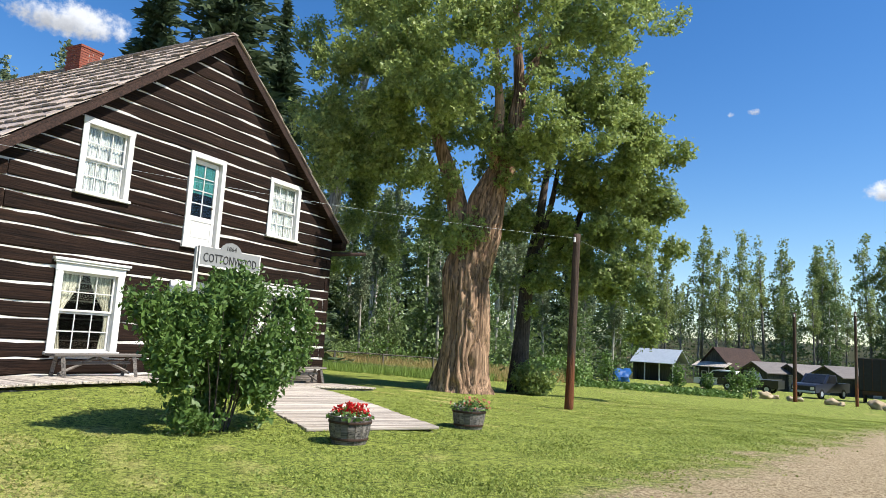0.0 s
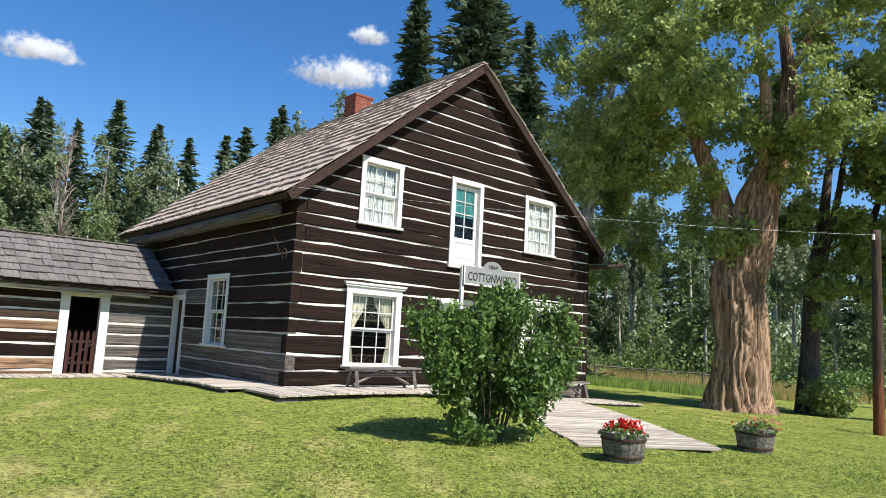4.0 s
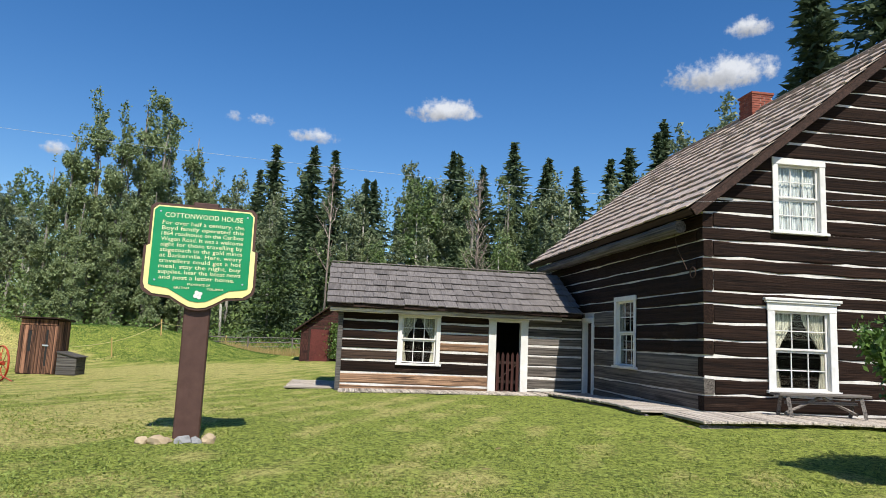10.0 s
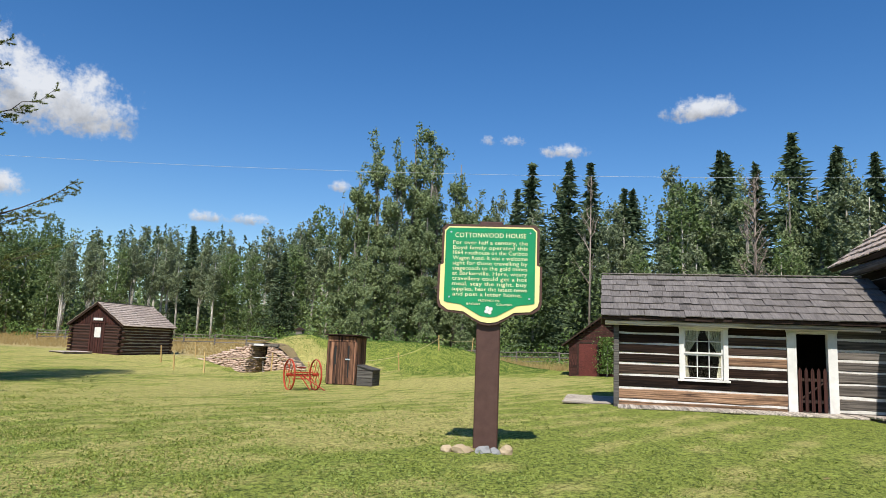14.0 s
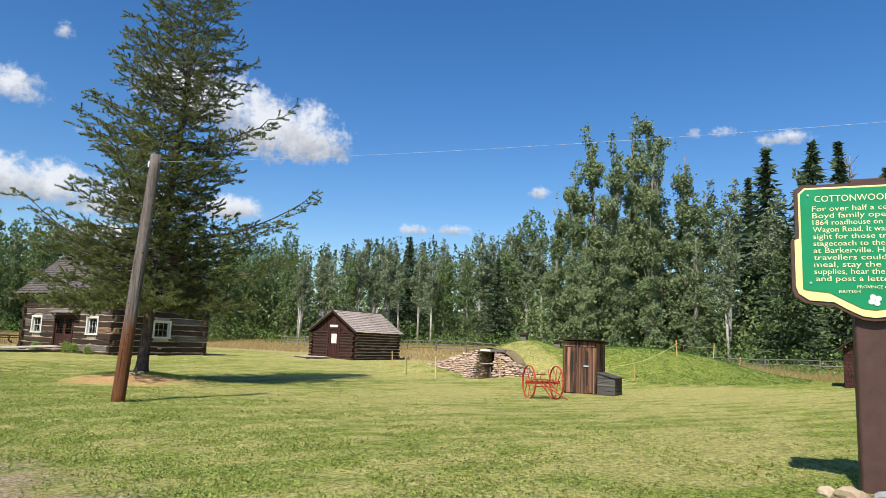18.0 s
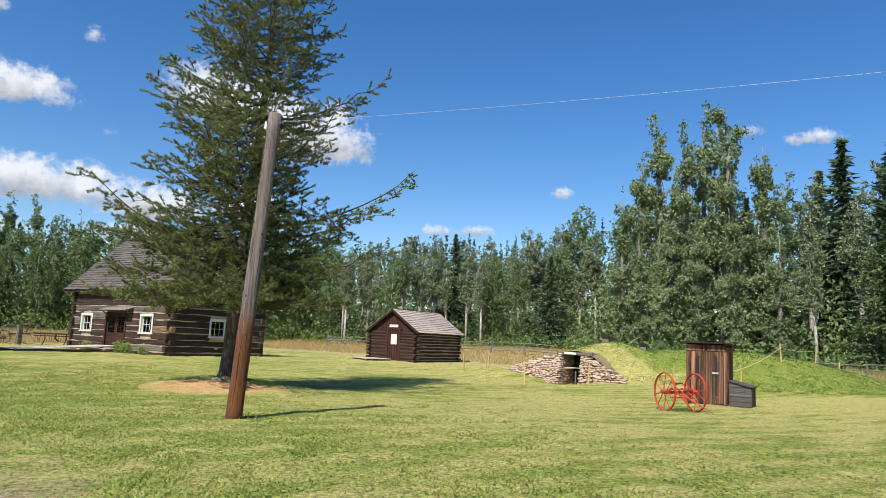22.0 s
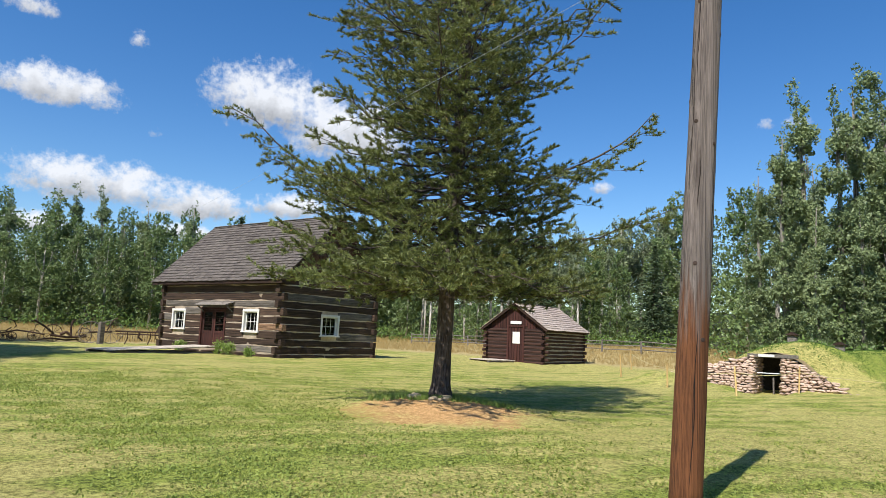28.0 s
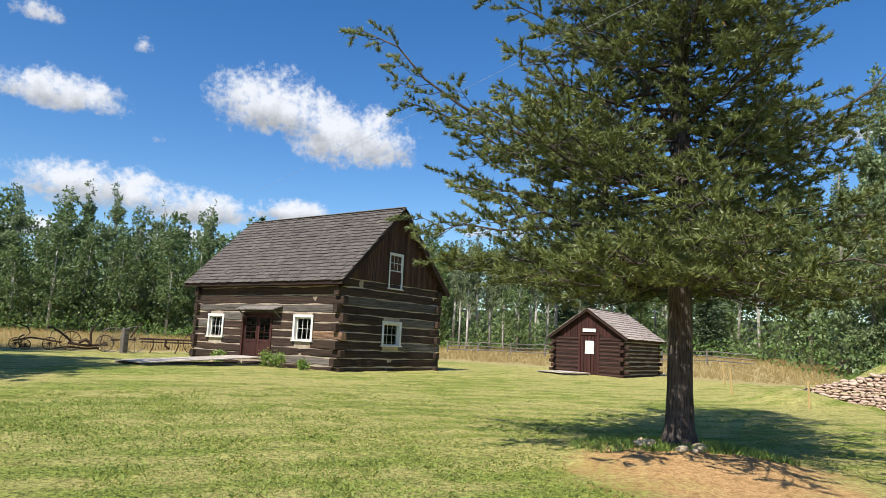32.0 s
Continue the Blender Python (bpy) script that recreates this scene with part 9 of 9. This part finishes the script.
def far_hill():
    """Forested ridge beyond the woods: pointed spruces and rounder crowns, too many to count."""
    rng = np.random.default_rng(210)
    P = [[], []]
    for k in range(1500):
        A, D = rng.uniform(74, 266), rng.uniform(122, 190)
        if A < 104:
            D += 28
        el = float(np.interp(A, [74, 100, 104, 150, 190, 203, 206, 214, 225, 266], [4.5, 5, 9, 12, 12, 10, 8.6, 8.4, 7.0, 6.5]))
        x, y = D * math.cos(radians(A)), D * math.sin(radians(A))
        h = (D * math.tan(radians(el)) + 1.5 - gz(x, y)) * rng.uniform(0.72, 1.06)
        pointed = rng.random() < 0.6
        r = rng.uniform(0.11, 0.16) * min(h, 20)
        n = 110
        f = rng.uniform(0.0, 1, n) ** 0.9
        q = rng.uniform(0.4, 1, n) * r * ((1 - f) ** 0.8 if pointed else np.sqrt(np.clip(1 - (2 * f - 1.1) ** 2, 0.02, 1)))
        t = rng.uniform(0, 2 * math.pi, n)
        P[0 if pointed else 1].append(np.stack([x + q * np.cos(t), y + q * np.sin(t), gz(x, y) + f * h], 1))
    for Q, mat, size, label in ((P[0], needle_spruce, 0.30, "distant dark spruce woods on rising ground"), (P[1], leaf_birch, 0.28, "distant green aspen woods on rising ground")):
        tagged(new("far_woods", cards("far_woods", np.concatenate(Q), size, mat, rng, 0.2, 1.2, tri=True)), label, "woods", kind="stuff")


far_hill()


# ---- grass ----
def grasses():
    rng = np.random.default_rng(220)
    # mown lawn beside the walk
    n = 100000
    s = rng.uniform(-0.35, 1.15, n)
    side = rng.exponential(4.6, n) + 0.1
    X, Y = -3.5 + 0.24 * (14 - 42 * s) - side, 14 - 42 * s
    X = X + rng.normal(size=n) * 0.4
    keep = (X > -40) & ~((X < -10.9) & (Y > 4.8)) & ~((np.hypot(X + 15.4, Y + 21.9) < 1.9))
    wx, wy = X + 5.75, Y - 9.35
    u = (wx * -0.879 + wy * 0.476)
    v = (wx * 0.476 + wy * 0.879)
    keep &= ~((np.abs(v) < 1.0) & (u > 0) & (u < 6.4))
    patch = np.array([noise.noise(Vector((x * 0.5, y * 0.5, 0.0))) for x, y in zip(X, Y)])
    keep &= patch > rng.uniform(-1.6, 0.05, n)
    blades("lawn_grass", X[keep], Y[keep], 0.026 + 0.022 * np.clip(patch[keep], 0, 1), 0.013, grass_mat, rng, "short mown grass blades of the lawn", 3, 1.6)
    # clover and broad-leaved weeds in the turf
    n = 150000
    s = rng.uniform(-0.3, 1.12, n)
    X, Y = -3.6 + 0.24 * (14 - 42 * s) - rng.exponential(3.6, n), 14 - 42 * s
    X = X + rng.normal(size=n) * 0.4
    keep = (X > -24) & ~((X < -10.9) & (Y > 4.8)) & ~((np.hypot(X + 15.4, Y + 21.9) < 1.9))
    wx, wy = X + 5.75, Y - 9.35
    u, v = wx * -0.879 + wy * 0.476, wx * 0.476 + wy * 0.879
    keep &= ~((np.abs(v) < 1.0) & (u > 0) & (u < 6.4))
    patch = np.array([noise.noise(Vector((x * 0.35, y * 0.9, 7.0))) + 0.7 * noise.noise(Vector((x * 2.2, y * 2.2, 2.0))) for x, y in zip(X, Y)])
    keep &= patch > rng.uniform(-0.9, 0.35, n) + 0.45 * smooth_step(-6, 4, Y)
    X, Y = X[keep], Y[keep]
    Z = ground_z(X, Y) + rng.uniform(0.008, 0.026, len(X))
    tagged(new("clover", cards("clover", np.stack([X, Y, Z], 1), 0.0155, clover_mat, rng, 1.8, 1.2)), "small clover leaves and weeds among the mown grass", "clover", kind="stuff")
    # hay field, tall meadow and rough grass
    def field(name, x0, x1, y0, y1, n, h, mat, label, keepf=None):
        X, Y = rng.uniform(x0, x1, n), rng.uniform(y0, y1, n)
        if keepf is not None:
            k = keepf(X, Y)
            X, Y = X[k], Y[k]
        blades(name, X, Y, h, 0.015, mat, rng, label, 3, 0.45)
    field("hay_grass", -84, -48, -90, -24, 34000, 0.30, hay_mat, "tall dry golden grass of the hay field")
    field("hay_grass", -50, -8, -98, -58, 23000, 0.30, hay_mat, "tall dry grass behind the old implements")
    field("meadow_grass", -62, -50, -24, 10, 6000, 0.5, meadow_mat, "rough green grass below the woods")
    field("hay_grass", -60, -46, -8, 10, 5000, 0.45, hay_mat, "rough dry grass below the woods")
    field("meadow_grass", -42, -15, 30.5, 48, 16000, 0.5, meadow_mat, "tall green meadow grass behind the house")
    field("hay_grass", -42, -14, 36, 50, 6000, 0.9, hay_mat, "golden grass along the meadow fence")
    field("mound_grass", -50, -37.6, -25, -4, 30000, 0.05, mound_green, "grass over the cellar mound", lambda X, Y: np.hypot((X + 45.5) / 0.8, Y + 13.5) < 10.4)


grasses()


def garden_rows():
    rng = np.random.default_rng(230)
    n = 5200
    A, D = rng.uniform(93.5, 106, n), rng.uniform(42, 48, n)
    X, Y = D * np.cos(np.radians(A)), D * np.sin(np.radians(A))
    Z = ground_z(X, Y) + rng.uniform(0.02, 0.34, n)
    tagged(new("garden_bed", cards("garden_bed", np.stack([X, Y, Z], 1), 0.10, leaf_bush, rng, 0.5)), "low green garden bed before the parking", "plants", kind="stuff")
    for k, (az, d, h, r) in enumerate(((103.6, 44, 2.1, 0.7), (98.2, 47, 1.9, 0.5), (96.0, 46, 1.4, 0.4), (93.9, 44, 1.9, 0.6), (92.9, 45, 1.7, 0.6), (106, 40, 1.4, 0.7), (108.5, 38, 1.6, 0.8))):
        x, y = spot(az, d)
        b = thing("shrub", pose(x, y, gz(x, y)), "upright green shrub in the garden bed", "shrub", "shrubs in the garden bed")
        P = twig_points([(0, 0, h * 0.5, r, r, h * 0.55)], 130, rng, -0.1, 1.0, k)
        P = P[P[:, 2] > 0]
        part("stem", Shape().tube([(0, 0, -0.05), (0.03, 0, h * 0.8)], [0.03, 0.01], 5), bark_grey, b)
        part("foliage", cards("foliage", clump(P, 7, 0.12, rng), 0.075, leaf_bush, rng, 0.4), None, b)


garden_rows()


def cabin_plants():
    rng = np.random.default_rng(240)
    for k, (x, y, h, r) in enumerate(((-25.6, -42.5, 0.75, 0.38), (-25.5, -41.7, 0.6, 0.34), (-25.55, -40.2, 0.4, 0.3), (-25.6, -45.7, 0.55, 0.3))):
        b = thing("shrub", pose(x, y, gz(x, y)), "low green flowering plant against the cabin wall", "shrub", "plants along the cabin wall")
        P = twig_points([(0, 0, h * 0.5, r, r * 1.2, h * 0.55)], 90, rng, -0.1, 1.0, k)
        P = P[P[:, 2] > 0]
        part("stem", Shape().tube([(0, 0, -0.05), (0.03, 0, h * 0.8)], [0.015, 0.006], 5), bark_grey, b)
        part("foliage", cards("foliage", clump(P, 7, 0.07, rng), 0.04, meadow_mat, rng, 0.4), None, b)
    st = part("stone", stone_shape(0.16, random.Random(4), 0.6, 1), pale_stone, None, smooth=True, m=pose(-24.9, -45.2, gz(-24.9, -45.2) + 0.04))
    tagged(st, "pale stone beside the cabin ramp", "stone")


cabin_plants()
